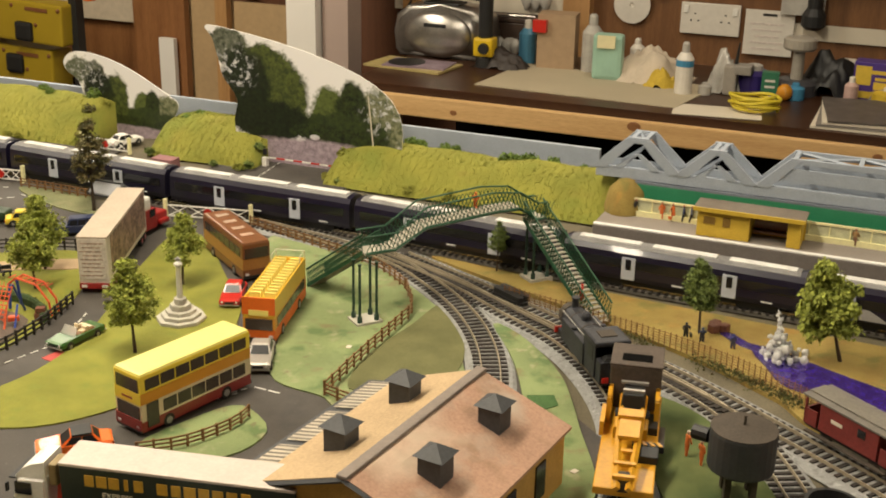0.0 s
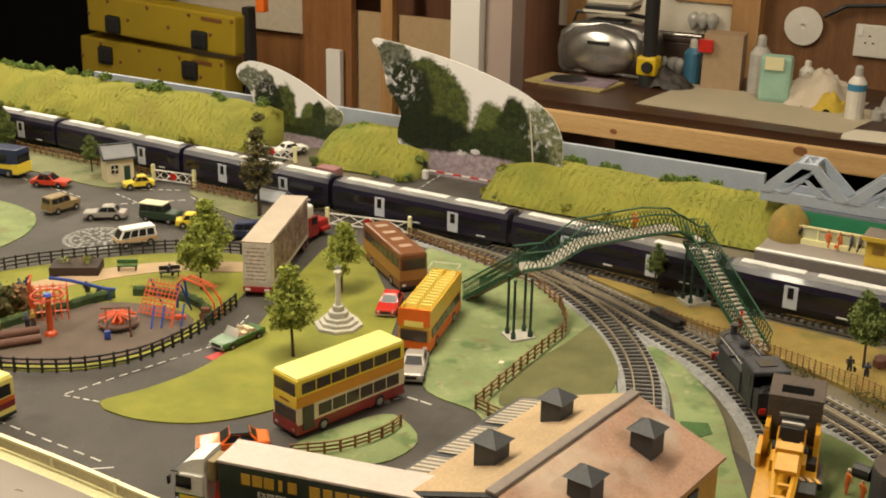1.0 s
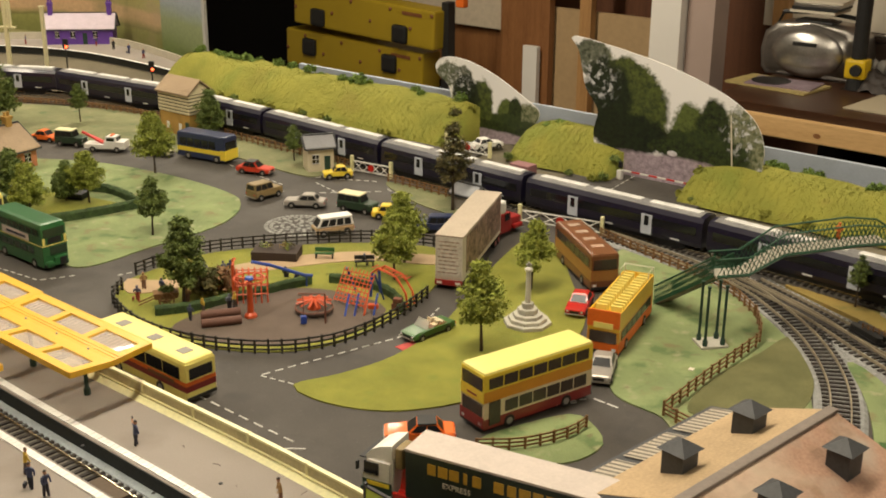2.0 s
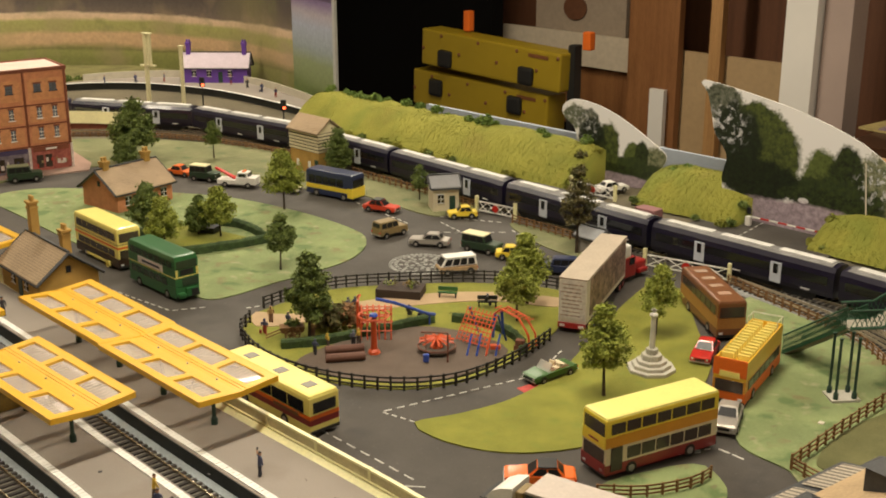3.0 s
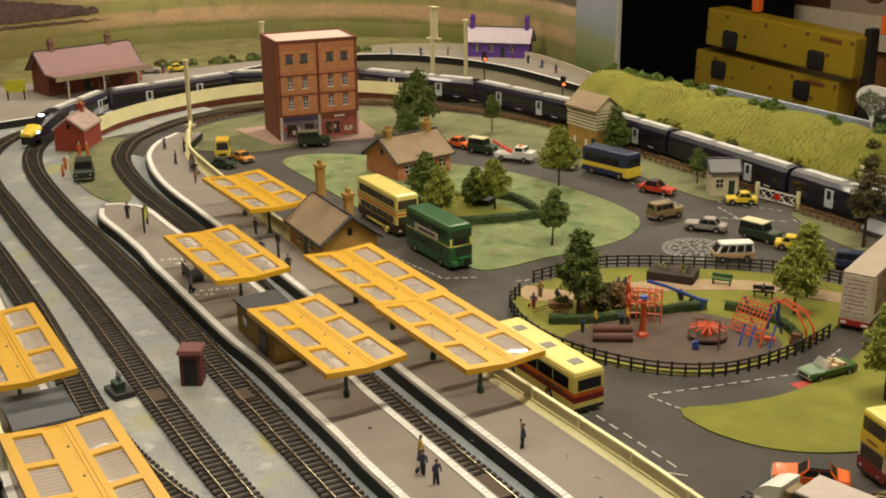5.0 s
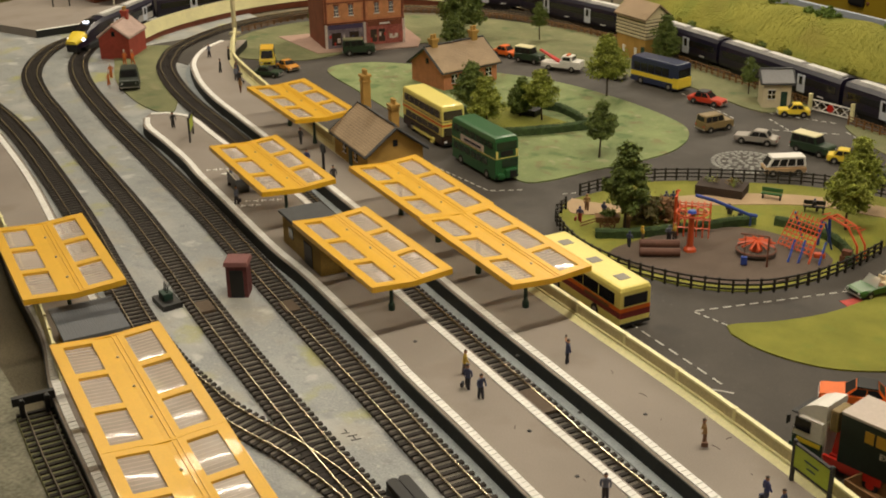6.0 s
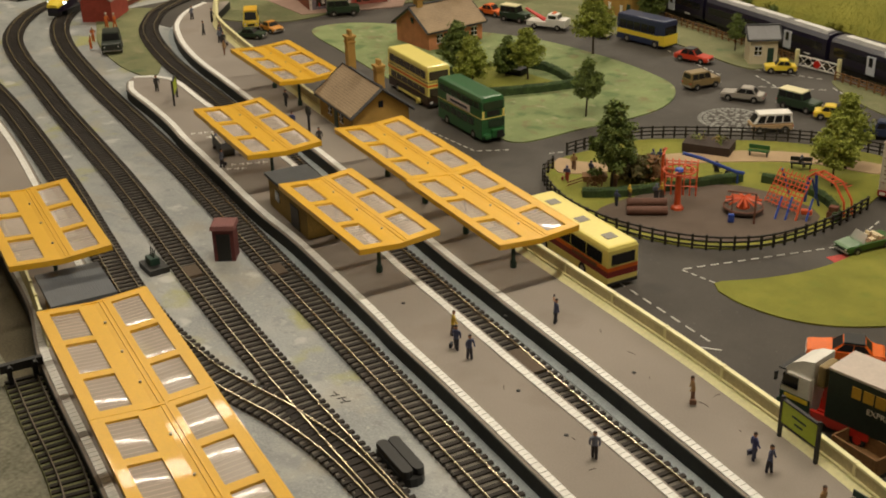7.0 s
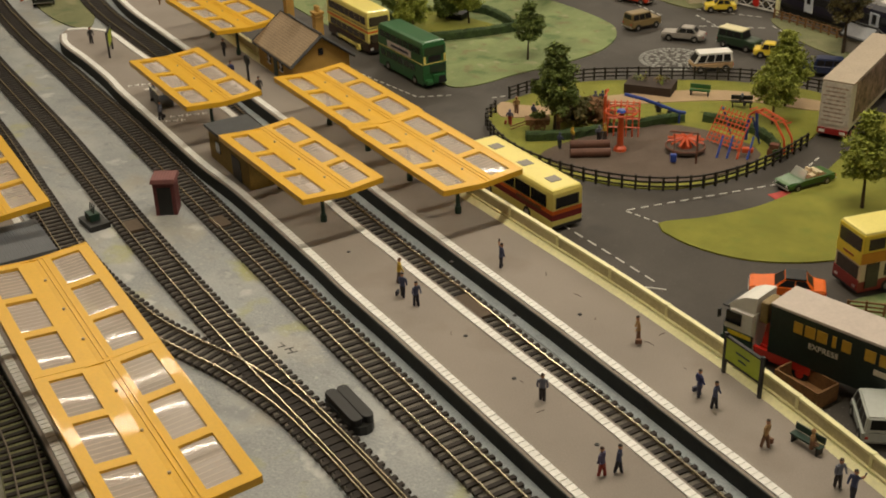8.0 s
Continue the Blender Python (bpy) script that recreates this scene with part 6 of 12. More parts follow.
BAYBRICK = mat("bay_brick", (0.56, 0.25, 0.11), 0.8, vary=0.22, scale=110, fine=1100)
mat_window = mat("grey_window", (0.13, 0.14, 0.17), 0.25, vary=0.2, scale=90)
mat_poster = mat("pale_poster", (0.62, 0.55, 0.50), 0.6, vary=0.2, scale=200)
shop_block()
patch("shop_pavement", [(-1.80, 1.505), (-1.655, 1.442), (-1.535, 1.575), (-1.56, 1.62), (-1.66, 1.70)], 0, 0.003, mat("pinkish_paving", (0.36, 0.24, 0.19), 0.85, vary=0.15, scale=60, fine=500), "pinkish paved forecourt of the shops", "pavement", smooth=False)

gable_house("cottage", "red brick cottage with ochre gable, tan roof and chimneys", (-1.358, 1.422), 1.22, 0.104, 0.086, 0.033, 0.028, BRICK, ROOFT, chimneys=((-0.040, 0, 0.018), (0.038, 0, 0.020)), windows=((-0.032, -1, 0.018, 0.011, 0.014), (0.0, -1, 0.018, 0.011, 0.014), (0.035, -1, 0.018, 0.011, 0.014)), doors=((-0.018, -1, 0.010, 0.024),))
gable_house("station_house", "ochre stone station building with tan roof and tall chimneys", (-1.203, 1.0105), -0.53, 0.110, 0.074, 0.031, 0.028, OCHRE, ROOFT, chimneys=((-0.044, 0.004, 0.050), (0.040, 0.006, 0.034)), windows=((-0.02, -1, 0.018, 0.010, 0.013), (0.018, -1, 0.018, 0.010, 0.013)), doors=((0.0, -1, 0.011, 0.024),), z0=0.0142)
hut = gable_house("crossing_hut", "cream crossing keeper's hut with grey roof", (-0.877, 1.543), 0.55, 0.040, 0.034, 0.040, 0.013, mat("hut_cream", (0.60, 0.52, 0.36), 0.7, vary=0.08), mat("hut_roof", (0.25, 0.25, 0.26), 0.6, vary=0.1), windows=((-0.008, -1, 0.022, 0.010, 0.014),), doors=((0.010, -1, 0.009, 0.026),), eave=0.004)
gable_house("lineside_hut", "grey-roofed lineside hut behind the lorry", (-0.615, 1.405), -0.48, 0.038, 0.030, 0.024, 0.010, mat("hut_stone", (0.30, 0.27, 0.24), 0.8), mat("hut_roof_grey", (0.30, 0.31, 0.33), 0.5), eave=0.003)


def signal_box():
    t = thing("signal_box", "ochre signal box with cream boarded top and tan roof", "signal box", Matrix.Translation((-1.166, 1.708, 0)) @ Matrix.Rotation(-0.45, 4, "Z") @ Matrix.Diagonal((0.88, 0.88, 0.93, 1)))
    L, W = 0.085, 0.055
    part("brick_base", one((0, 0, 0.021), (L, W, 0.042)), OCHRE, t)
    part("cabin", one((0, 0, 0.060), (L, W, 0.036)), mat("box_dark", (0.06, 0.05, 0.03), 0.6), t)
    for i in range(6):
        z = 0.045 + i * 0.006
        part("cladding_board", boxes(((0, -W / 2 - 0.001, z), (L + 0.003, 0.002, 0.0035)), ((L / 2 + 0.001, 0, z), (0.002, W, 0.0035)), ((-L / 2 - 0.001, 0, z), (0.002, W, 0.0035))), mat_cream, t)
    for s in (-1, 1):
        r = bmesh.new()
        q = [(-L / 2 - 0.005, 0, 0.101), (L / 2 + 0.005, 0, 0.101), (L / 2 + 0.005, s * (W / 2 + 0.006), 0.077), (-L / 2 - 0.005, s * (W / 2 + 0.006), 0.077)]
        a = [r.verts.new(p) for p in q]
        b = [r.verts.new((p[0], p[1], p[2] + 0.003)) for p in q]
        r.faces.new(a[::-1])
        r.faces.new(b)
        for i in range(4):
            r.faces.new((a[i], a[(i + 1) % 4], b[(i + 1) % 4], b[i]))
        part("roof_slope", r, ROOFT, t)
    for sx in (-1, 1):
        g = bmesh.new()
        prism_pts = [(sx * L / 2, -W / 2, 0.078), (sx * L / 2, W / 2, 0.078), (sx * L / 2, 0, 0.101)]
        g.faces.new([g.verts.new(p) for p in prism_pts])
        part("gable", g, mat_cream, t)
    for x in (-0.02, 0.015):
        part("window", one((x, -W / 2 - 0.0006, 0.018), (0.007, 0.001, 0.012)), WHITE, t)
    part("door", one((0.036, -W / 2 - 0.0006, 0.016), (0.010, 0.001, 0.026)), DKGREEN, t)
    return t


mat_cream = mat("box_cream", (0.66, 0.58, 0.38), 0.6, vary=0.08)
signal_box()




# ---- goods shed ----
def goods_shed():
    a, b = Vector((-0.195, 0.728, 0)), Vector((-0.302, 0.571, 0))
    d = b - a
    c = (a + b) / 2
    rz = math.atan2(d.y, d.x)
    t = thing("goods_shed", "ochre goods shed with pinkish roof and four dark vents", "shed", Matrix.Translation((c.x, c.y, 0)) @ Matrix.Rotation(rz, 4, "Z"))
    L, H, Z = d.length + 0.006, 0.052, 0.079
    W = 0.078          # half width on the pinkish side, towards the yard
    V = 0.075
    bm = bmesh.new()
    pts = [(-V, 0), (W, 0), (W, H), (0, Z), (-V, H)]
    lo = [bm.verts.new((-L / 2 + 0.004, y, z)) for y, z in pts]
    hi = [bm.verts.new((L / 2 - 0.004, y, z)) for y, z in pts]
    bm.faces.new(lo)
    bm.faces.new(hi[::-1])
    for i in range(5):
        bm.faces.new((lo[i], hi[i], hi[(i + 1) % 5], lo[(i + 1) % 5]))
    part("brick_body", bm, OCHRE, t)
    for s, w in ((1, W), (-1, V)):
        r = bmesh.new()
        y1, z1 = s * (w + 0.004), H - 0.0015
        q = [(-L / 2, 0, Z), (L / 2, 0, Z), (L / 2, y1, z1), (-L / 2, y1, z1)]
        lo = [r.verts.new((x, y, z + 0.0005)) for x, y, z in q]
        hi = [r.verts.new((x, y, z + 0.003)) for x, y, z in q]
        r.faces.new(lo[::-1])
        r.faces.new(hi)
        for i in range(4):
            r.faces.new((lo[i], lo[(i + 1) % 4], hi[(i + 1) % 4], hi[i]))
        # the slopes differ in colour: pinkish towards the yard, tan towards the road
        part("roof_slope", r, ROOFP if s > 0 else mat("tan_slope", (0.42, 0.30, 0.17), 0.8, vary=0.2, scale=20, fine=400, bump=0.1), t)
        for x in (-L * 0.23, L * 0.22):
            y = s * w * 0.52
            zb = Z - (Z - H) * 0.52
            v = part("roof_vent", one((x, y, zb + 0.009), (0.0185, 0.0185, 0.024)), SLATE, t, "dark grey square roof vent")
            part("vent_cap", one((x, y, zb + 0.0245), (0.0245, 0.0245, 0.008), taper=0.06), SLATE, v)
    part("ridge", one((0, 0, Z + 0.003), (L + 0.004, 0.009, 0.003), bevel=0.001), mat("ridge_grey", (0.20, 0.165, 0.14), 0.7), t)
    for x in (-L / 2, L / 2):
        v = tube(tube(bmesh.new(), [(x, 0, Z), (x, W, H)], 0.0022, n=4), [(x, 0, Z), (x, -V, H)], 0.0022, n=4)
        part("bargeboard", v, SLATE, t)
    for x in (-0.05, 0.0, 0.05):
        part("arched_window", one((x, W + 0.0005, 0.028), (0.016, 0.002, 0.030)), GLASS, t)
    # glazed lean-to on the road side
    ln = part("lean_to", one((0.0, -V - 0.0135, 0.020), (L, 0.027, 0.040)), OCHRE, t)
    r = bmesh.new()
    q = [(-L / 2, -V + 0.004, 0.049), (L / 2, -V + 0.004, 0.049), (L / 2, -V - 0.033, 0.041), (-L / 2, -V - 0.033, 0.041)]
    lo = [r.verts.new(p) for p in q]
    hi = [r.verts.new((x, y, z + 0.003)) for x, y, z in q]
    r.faces.new(lo[::-1])
    r.faces.new(hi)
    for i in range(4):
        r.faces.new((lo[i], lo[(i + 1) % 4], hi[(i + 1) % 4], hi[i]))
    lr = part("lean_to_roof", r, SLATE, t, "dark frame of the lean-to roof")
    for k in range(3):
        x0 = -L / 2 + 0.006 + k * (L - 0.006) / 3
        wd = (L - 0.006) / 3 - 0.008
        pn = bmesh.new()
        q = [(x0, -V - 0.0005, 0.0525), (x0 + wd, -V - 0.0005, 0.0525), (x0 + wd, -V - 0.027, 0.0467), (x0, -V - 0.027, 0.0467)]
        pn.faces.new([pn.verts.new(p) for p in q])
        part("rooflight", pn, mat_rooflight, lr)
        for j in range(9):
            x = x0 + wd * (j + 0.5) / 9
            part("rooflight_rib", tube(bmesh.new(), [(x, -V - 0.0005, 0.0527), (x, -V - 0.027, 0.0469)], 0.0009, n=4), mat_rib, lr)
    return t


mat_rib = mat("rib_grey", (0.24, 0.22, 0.19), 0.6)
mat_rooflight = mat("milky_rooflight", (0.46, 0.40, 0.31), 0.35, vary=0.1, scale=40)
goods_shed()


# ---- trees ----
def tree(p, h, r, material, seed, label, trunk=0.4, n=420, squash=1.0):
    """A wire-trunk model tree: tapered trunk, tiers of limbs and loose leaf clumps along them."""
    rnd = random.Random(seed)
    t = thing("tree", label, "tree", Matrix.Translation((*p, 0.001)), group="model trees")
    tb = bmesh.new()
    lean = Vector((rnd.uniform(-0.05, 0.05), rnd.uniform(-0.05, 0.05), 1.0))
    h, th = h * 1.12, h * trunk
    tube(tb, [tuple(lean * z) for z in (-0.002, th * 0.5, th, h * 0.7, h * 0.93)], h * 0.021, h * 0.004, 7)
    clumps = []
    tiers = 6
    dense = n / 420
    for k in range(tiers):
        f = (k + 0.3) / tiers
        reach = r * (0.40 + 0.42 * math.sin(math.pi * min(1, f * 1.1 + 0.22))) * (1.0 if f < 0.5 else 1.0 - 1.3 * (f - 0.5))
        arms = 7 if f < 0.7 else 4
        for i in range(arms):
            if rnd.random() < 0.10:
                continue
            a = 2 * math.pi * (i + 0.5 * (k % 2)) / arms + rnd.uniform(-0.35, 0.35)
            ln = reach * rnd.uniform(0.70, 1.12)
            z0 = th + (h * 0.97 - th) * f
            tip = lean * z0 + Vector((math.cos(a) * ln, math.sin(a) * ln, h * rnd.uniform(0.00, 0.09) * (1 - f) + h * 0.03))
            root = lean * (z0 - h * 0.04)
            mid = root.lerp(tip, 0.5) + Vector((0, 0, h * 0.012))
            tube(tb, [tuple(root), tuple(mid), tuple(tip)], h * 0.0065, h * 0.0022, 4)
            size = r * rnd.uniform(0.20, 0.36)
            clumps.append((tip, size))
            clumps.append((root.lerp(tip, rnd.uniform(0.45, 0.65)) + Vector((0, 0, size * 0.3)), size * 0.9))
    for _k in range(4):
        clumps.append((lean * (h * rnd.uniform(0.84, 0.98)) + Vector((rnd.gauss(0, 1), rnd.gauss(0, 1), 0)) * r * 0.10, r * rnd.uniform(0.16, 0.26)))
    part("trunk", tb, TRUNK, t)
    verts, faces = [], []
    for q, size in clumps:
        for _ in range(int(96 * dense)):
            d = Vector((rnd.gauss(0, 1), rnd.gauss(0, 1), rnd.gauss(0, 0.7))).normalized() * size * rnd.uniform(0.35, 1.1)
            d.z *= 0.95
            s = r * rnd.uniform(0.042, 0.082)
            u = (d.normalized() * 0.6 + Vector((rnd.gauss(0, 0.5), rnd.gauss(0, 0.5), 0.5 + rnd.gauss(0, 0.5)))).normalized()
            w = u.orthogonal().normalized()
            x = u.cross(w)
            o = q + d
            i0 = len(verts)
            verts += [tuple(o + w * s), tuple(o + x * s * 0.75), tuple(o - w * s), tuple(o - x * s * 0.75 + u * s * 0.4)]
            faces.append((i0, i0 + 1, i0 + 2, i0 + 3))
    me = bpy.data.meshes.new("crown")
    me.from_pydata(verts, [], faces)
    me.materials.append(material)
    cr = new("crown", me)
    cr.parent = t
    return t


TG, TD, TR = "light green leafy model tree on a dark trunk", "dark green leafy model tree on a dark trunk", "russet-flecked dark model tree with a bare trunk"
tree((-0.508, 0.945), 0.088, 0.026, LEAF, 1, TG, 0.36)
tree((-0.485, 1.124), 0.074, 0.023, LEAF, 2, TG, 0.36)
tree((-0.644, 1.116), 0.072, 0.025, LEAF, 3, TG, 0.34)
tree((-0.647, 1.175), 0.080, 0.026, LEAF, 4, TG, 0.34)
tree((-0.850, 0.990), 0.092, 0.027, LEAFD, 5, TD, 0.28, 520)
tree((-0.986, 1.197), 0.068, 0.023, LEAFD, 6, TD, 0.38)
tree((-1.130, 1.301), 0.068, 0.026, LEAF, 7, TG, 0.34)
tree((-1.107, 1.460), 0.082, 0.033, LEAF, 8, TG, 0.36)
tree((-1.374, 1.725), 0.062, 0.019, LEAFD, 9, TD, 0.42, 300)
tree((-1.108, 1.672), 0.076, 0.026, LEAFD, 10, TD, 0.22)
tree((-0.928, 1.577), 0.052, 0.016, LEAFD, 11, "small dark green model tree beside a hut", 0.36, 240)
tree((-0.634, 1.390), 0.112, 0.027, LEAFR, 12, TR, 0.36, 230)
tree((-1.505, 1.675), 0.094, 0.046, LEAFD, 13, "broad dark green model tree with uneven crown", 0.26, 330)
tree((-1.475, 1.60), 0.052, 0.026, LEAFD, 14, "bushy dark green model tree", 0.18, 420)
tree((-1.222, 1.262), 0.074, 0.028, LEAFD, 15, "dark green bushy tree in the hedged garden", 0.24, 420)
tree((-1.175, 1.225), 0.066, 0.028, LEAF, 16, TG, 0.24)
tree((-1.165, 1.300), 0.052, 0.022, LEAFD, 17, "dark green bushy tree in the hedged garden", 0.2)
tree((0.062, 0.976), 0.074, 0.020, LEAFD, 18, "bushy green model tree beside the stream", 0.34)
pt_ = tree((0.183, 0.902), 0.096, 0.034, LEAF, 19, "broad green model tree leaning over the pond", 0.34, 560)
pt_.matrix_basis = pt_.matrix_basis @ Matrix.Rotation(radians(-17), 4, "Y")
tree((-0.128, 1.158), 0.056, 0.013, LEAFD, 20, "slim bright green tree below the footbridge", 0.40, 240)
tree((-1.80, 1.62), 0.04, 0.02, LEAFD, 21, "low dark green bushy tree", 0.2, 240)


# ---- fences and gates ----
def fence(name, label, pts, material, h=0.012, step=0.0135, rails=3, z0=0.002, thick=1.0):
    path = spline(pts, step)
    t = thing(name, label, "fence")
    for k in range(rails):
        z = z0 + h * (0.28 + 0.62 * k / max(1, rails - 1))
        part("rail", sweep(bmesh.new(), path, [(-0.0005 * thick, z - 0.0007 * thick), (-0.0005 * thick, z + 0.0007 * thick), (0.0005 * thick, z + 0.0007 * thick), (0.0005 * thick, z - 0.0007 * thick)]), material, t)
    for p, n in zip(path, normals(path)):
        s = new("fence_post", POSTS[material.name])
        s.parent = t
        s.matrix_basis = Matrix.Translation((p.x, p.y, z0)) @ Matrix.Rotation(math.atan2(n.y, n.x), 4, "Z") @ Matrix.Diagonal((thick, thick, h * random.uniform(0.97, 1.05), 1))
    return t


POSTS = {}
for m_ in (DKFENCE, WOODF, STEEL):
    POSTS[m_.name] = mesh_of("fence_post", one((0, 0, 0.5), (0.0018, 0.0018, 1.0)), m_)
PK = [(-0.935, 1.012), (-0.926, 0.972), (-0.872, 0.918), (-0.814, 0.891), (-0.758, 0.884), (-0.704, 0.892), (-0.660, 0.917), (-0.631, 0.957), (-0.609, 1.008), (-0.592, 1.075)]
fence("park_fence", "dark brown post and rail fence round the park", PK, DKFENCE, 0.0155, thick=1.2)
fence("park_fence", "dark brown post and rail fence behind the park", [(-0.612, 1.237), (-0.66, 1.240), (-0.72, 1.236), (-0.81, 1.200), (-0.888, 1.155), (-0.926, 1.098), (-0.946, 1.052)], DKFENCE, 0.0155, thick=1.15)
fence("field_fence", "brown wooden post and rail fence across the grass", [(-0.322, 0.846), (-0.285, 0.925), (-0.250, 0.995), (-0.233, 1.035), (-0.236, 1.10)], WOODF, 0.015, 0.016, 3)
fence("field_fence", "brown wooden fence beside the goods shed", [(-0.322, 0.846), (-0.30, 0.826), (-0.262, 0.80)], WOODF, 0.013, 0.016)
fence("field_fence", "short brown fence on the roadside grass", [(-0.474, 0.745), (-0.435, 0.757), (-0.40, 0.785), (-0.386, 0.81)], WOODF, 0.012, 0.014)
fence("line_fence", "brown post and rail fence along the railway", [(-0.425, 1.325), (-0.36, 1.262), (-0.30, 1.205), (-0.262, 1.16), (-0.236, 1.10)], WOODF, 0.013, 0.014)
fence("line_fence", "brown post and rail fence between gate and lorry", [(-0.755, 1.50), (-0.70, 1.472), (-0.64, 1.438), (-0.56, 1.392)], WOODF, 0.013, 0.014)
fence("line_fence", "brown post and rail fence behind the signal box", [(-0.83, 1.56), (-0.91, 1.60), (-1.00, 1.645), (-1.10, 1.70)], WOODF, 0.013, 0.014)
fence("line_fence", "brown post and rail fence round the far curve", [(-1.22, 1.775), (-1.35, 1.815), (-1.50, 1.838), (-1.66, 1.815), (-1.79, 1.735), (-1.865, 1.62), (-1.885, 1.50)], WOODF, 0.011, 0.016)
fence("wire_fence", "low brown lineside fence in front of the meadow", [(-0.13, 1.07), (-0.03, 0.985), (0.05, 0.905), (0.11, 0.82), (0.16, 0.73)], WOODF, 0.017, 0.0065, 5, thick=0.42)


def gate(a, b, label, z=0.0):
    """A white level-crossing gate with a red target."""
    a, b = Vector((*a, z)), Vector((*b, z))
    d = b - a
    L = d.length
    t = thing("crossing_gate", label, "gate", Matrix.Translation(a) @ Matrix.Rotation(math.atan2(d.y, d.x), 4, "Z"), group="crossing gates")
    for x in (0, L):
        part("gate_post", one((x, 0, 0.013), (0.0045, 0.0045, 0.026)), CREAM, t, "cream gate post")
    h = 0.018
    part("rail", one((L / 2, 0, 0.004), (L - 0.006, 0.0014, 0.0016)), WHITE, t)
    part("rail", one((L / 2, 0, h), (L - 0.006, 0.0014, 0.0016)), WHITE, t)
    n = 4
    for i in range(n):
        x0, x1 = 0.004 + (L - 0.008) * i / n, 0.004 + (L - 0.008) * (i + 1) / n
        part("brace", tube(bmesh.new(), [(x0, 0, 0.004), (x1, 0, h)], 0.0006, n=4), WHITE, t)
        part("brace", tube(bmesh.new(), [(x0, 0, h), (x1, 0, 0.004)], 0.0006, n=4), WHITE, t)
    tg = part("target", lathe(bmesh.new(), [(0.0055, -0.0006), (0.0055, 0.0006)], 18), REDP, t, "round red target")
    tg.matrix_basis = pose(L / 2, -0.0014, 0.011, 90, 0, 0)
    return t


gate((-0.537, 1.364), (-0.425, 1.336), "white crossing gate with red target by the buses")
gate((-0.824, 1.545), (-0.757, 1.522), "white crossing gate with red target beside the hut")
gate((-0.464, 1.466), (-0.345, 1.400), "white crossing gate on the far side of the line")
gate((-0.715, 1.715), (-0.635, 1.672), "white crossing gate beside the parked white car")
cb = thing("crossing_barrier", "red and white striped level crossing barrier", "barrier", ROOM @ pose(-1.105, 1.235, 0.001))
part("pivot", one((0, 0, 0.007), (0.008, 0.008, 0.014), bevel=0.001), POST, cb)
for i in range(8):
    part("stripe", one((0.012 + i * 0.0145, 0, 0.014), (0.0145, 0.0016, 0.0022)), REDP if i % 2 else WHITE, cb)
part("lamp", one((0, 0, 0.022), (0.005, 0.004, 0.009)), BLACK, cb)
tagged(rbox("platelayer_hut", (-1.212, 1.135, 0.013), (0.035, 0.022, 0.026), mat("pink_hut", (0.28, 0.13, 0.13), 0.7, vary=0.15), "small dull pink lineside hut", "hut", bevel=0.0008))


# ---- memorial ----
mm = thing("war_memorial", "grey stone memorial column on octagonal steps", "memorial", Matrix.Translation((-0.474, 1.026, 0.002)))
for r, z, h in ((0.026, 0.0, 0.004), (0.021, 0.004, 0.004), (0.016, 0.008, 0.004), (0.011, 0.012, 0.006), (0.0065, 0.018, 0.006)):
    part("step", lathe(bmesh.new(), [(r, z), (r, z + h * 0.85), (r * 0.96, z + h)], 8), STONE, mm)
COLUMN = mat("column_stone", (0.58, 0.56, 0.50), 0.8, vary=0.1, scale=60)
part("column", lathe(bmesh.new(), [(0.0032, 0.024), (0.0026, 0.058), (0.0045, 0.060), (0.0045, 0.062), (0.002, 0.064)], 8), COLUMN, mm)
part("finial", boxes(((0, 0, 0.066), (0.002, 0.002, 0.006)), ((0, 0, 0.0665), (0.006, 0.002, 0.0016))), STONE, mm)


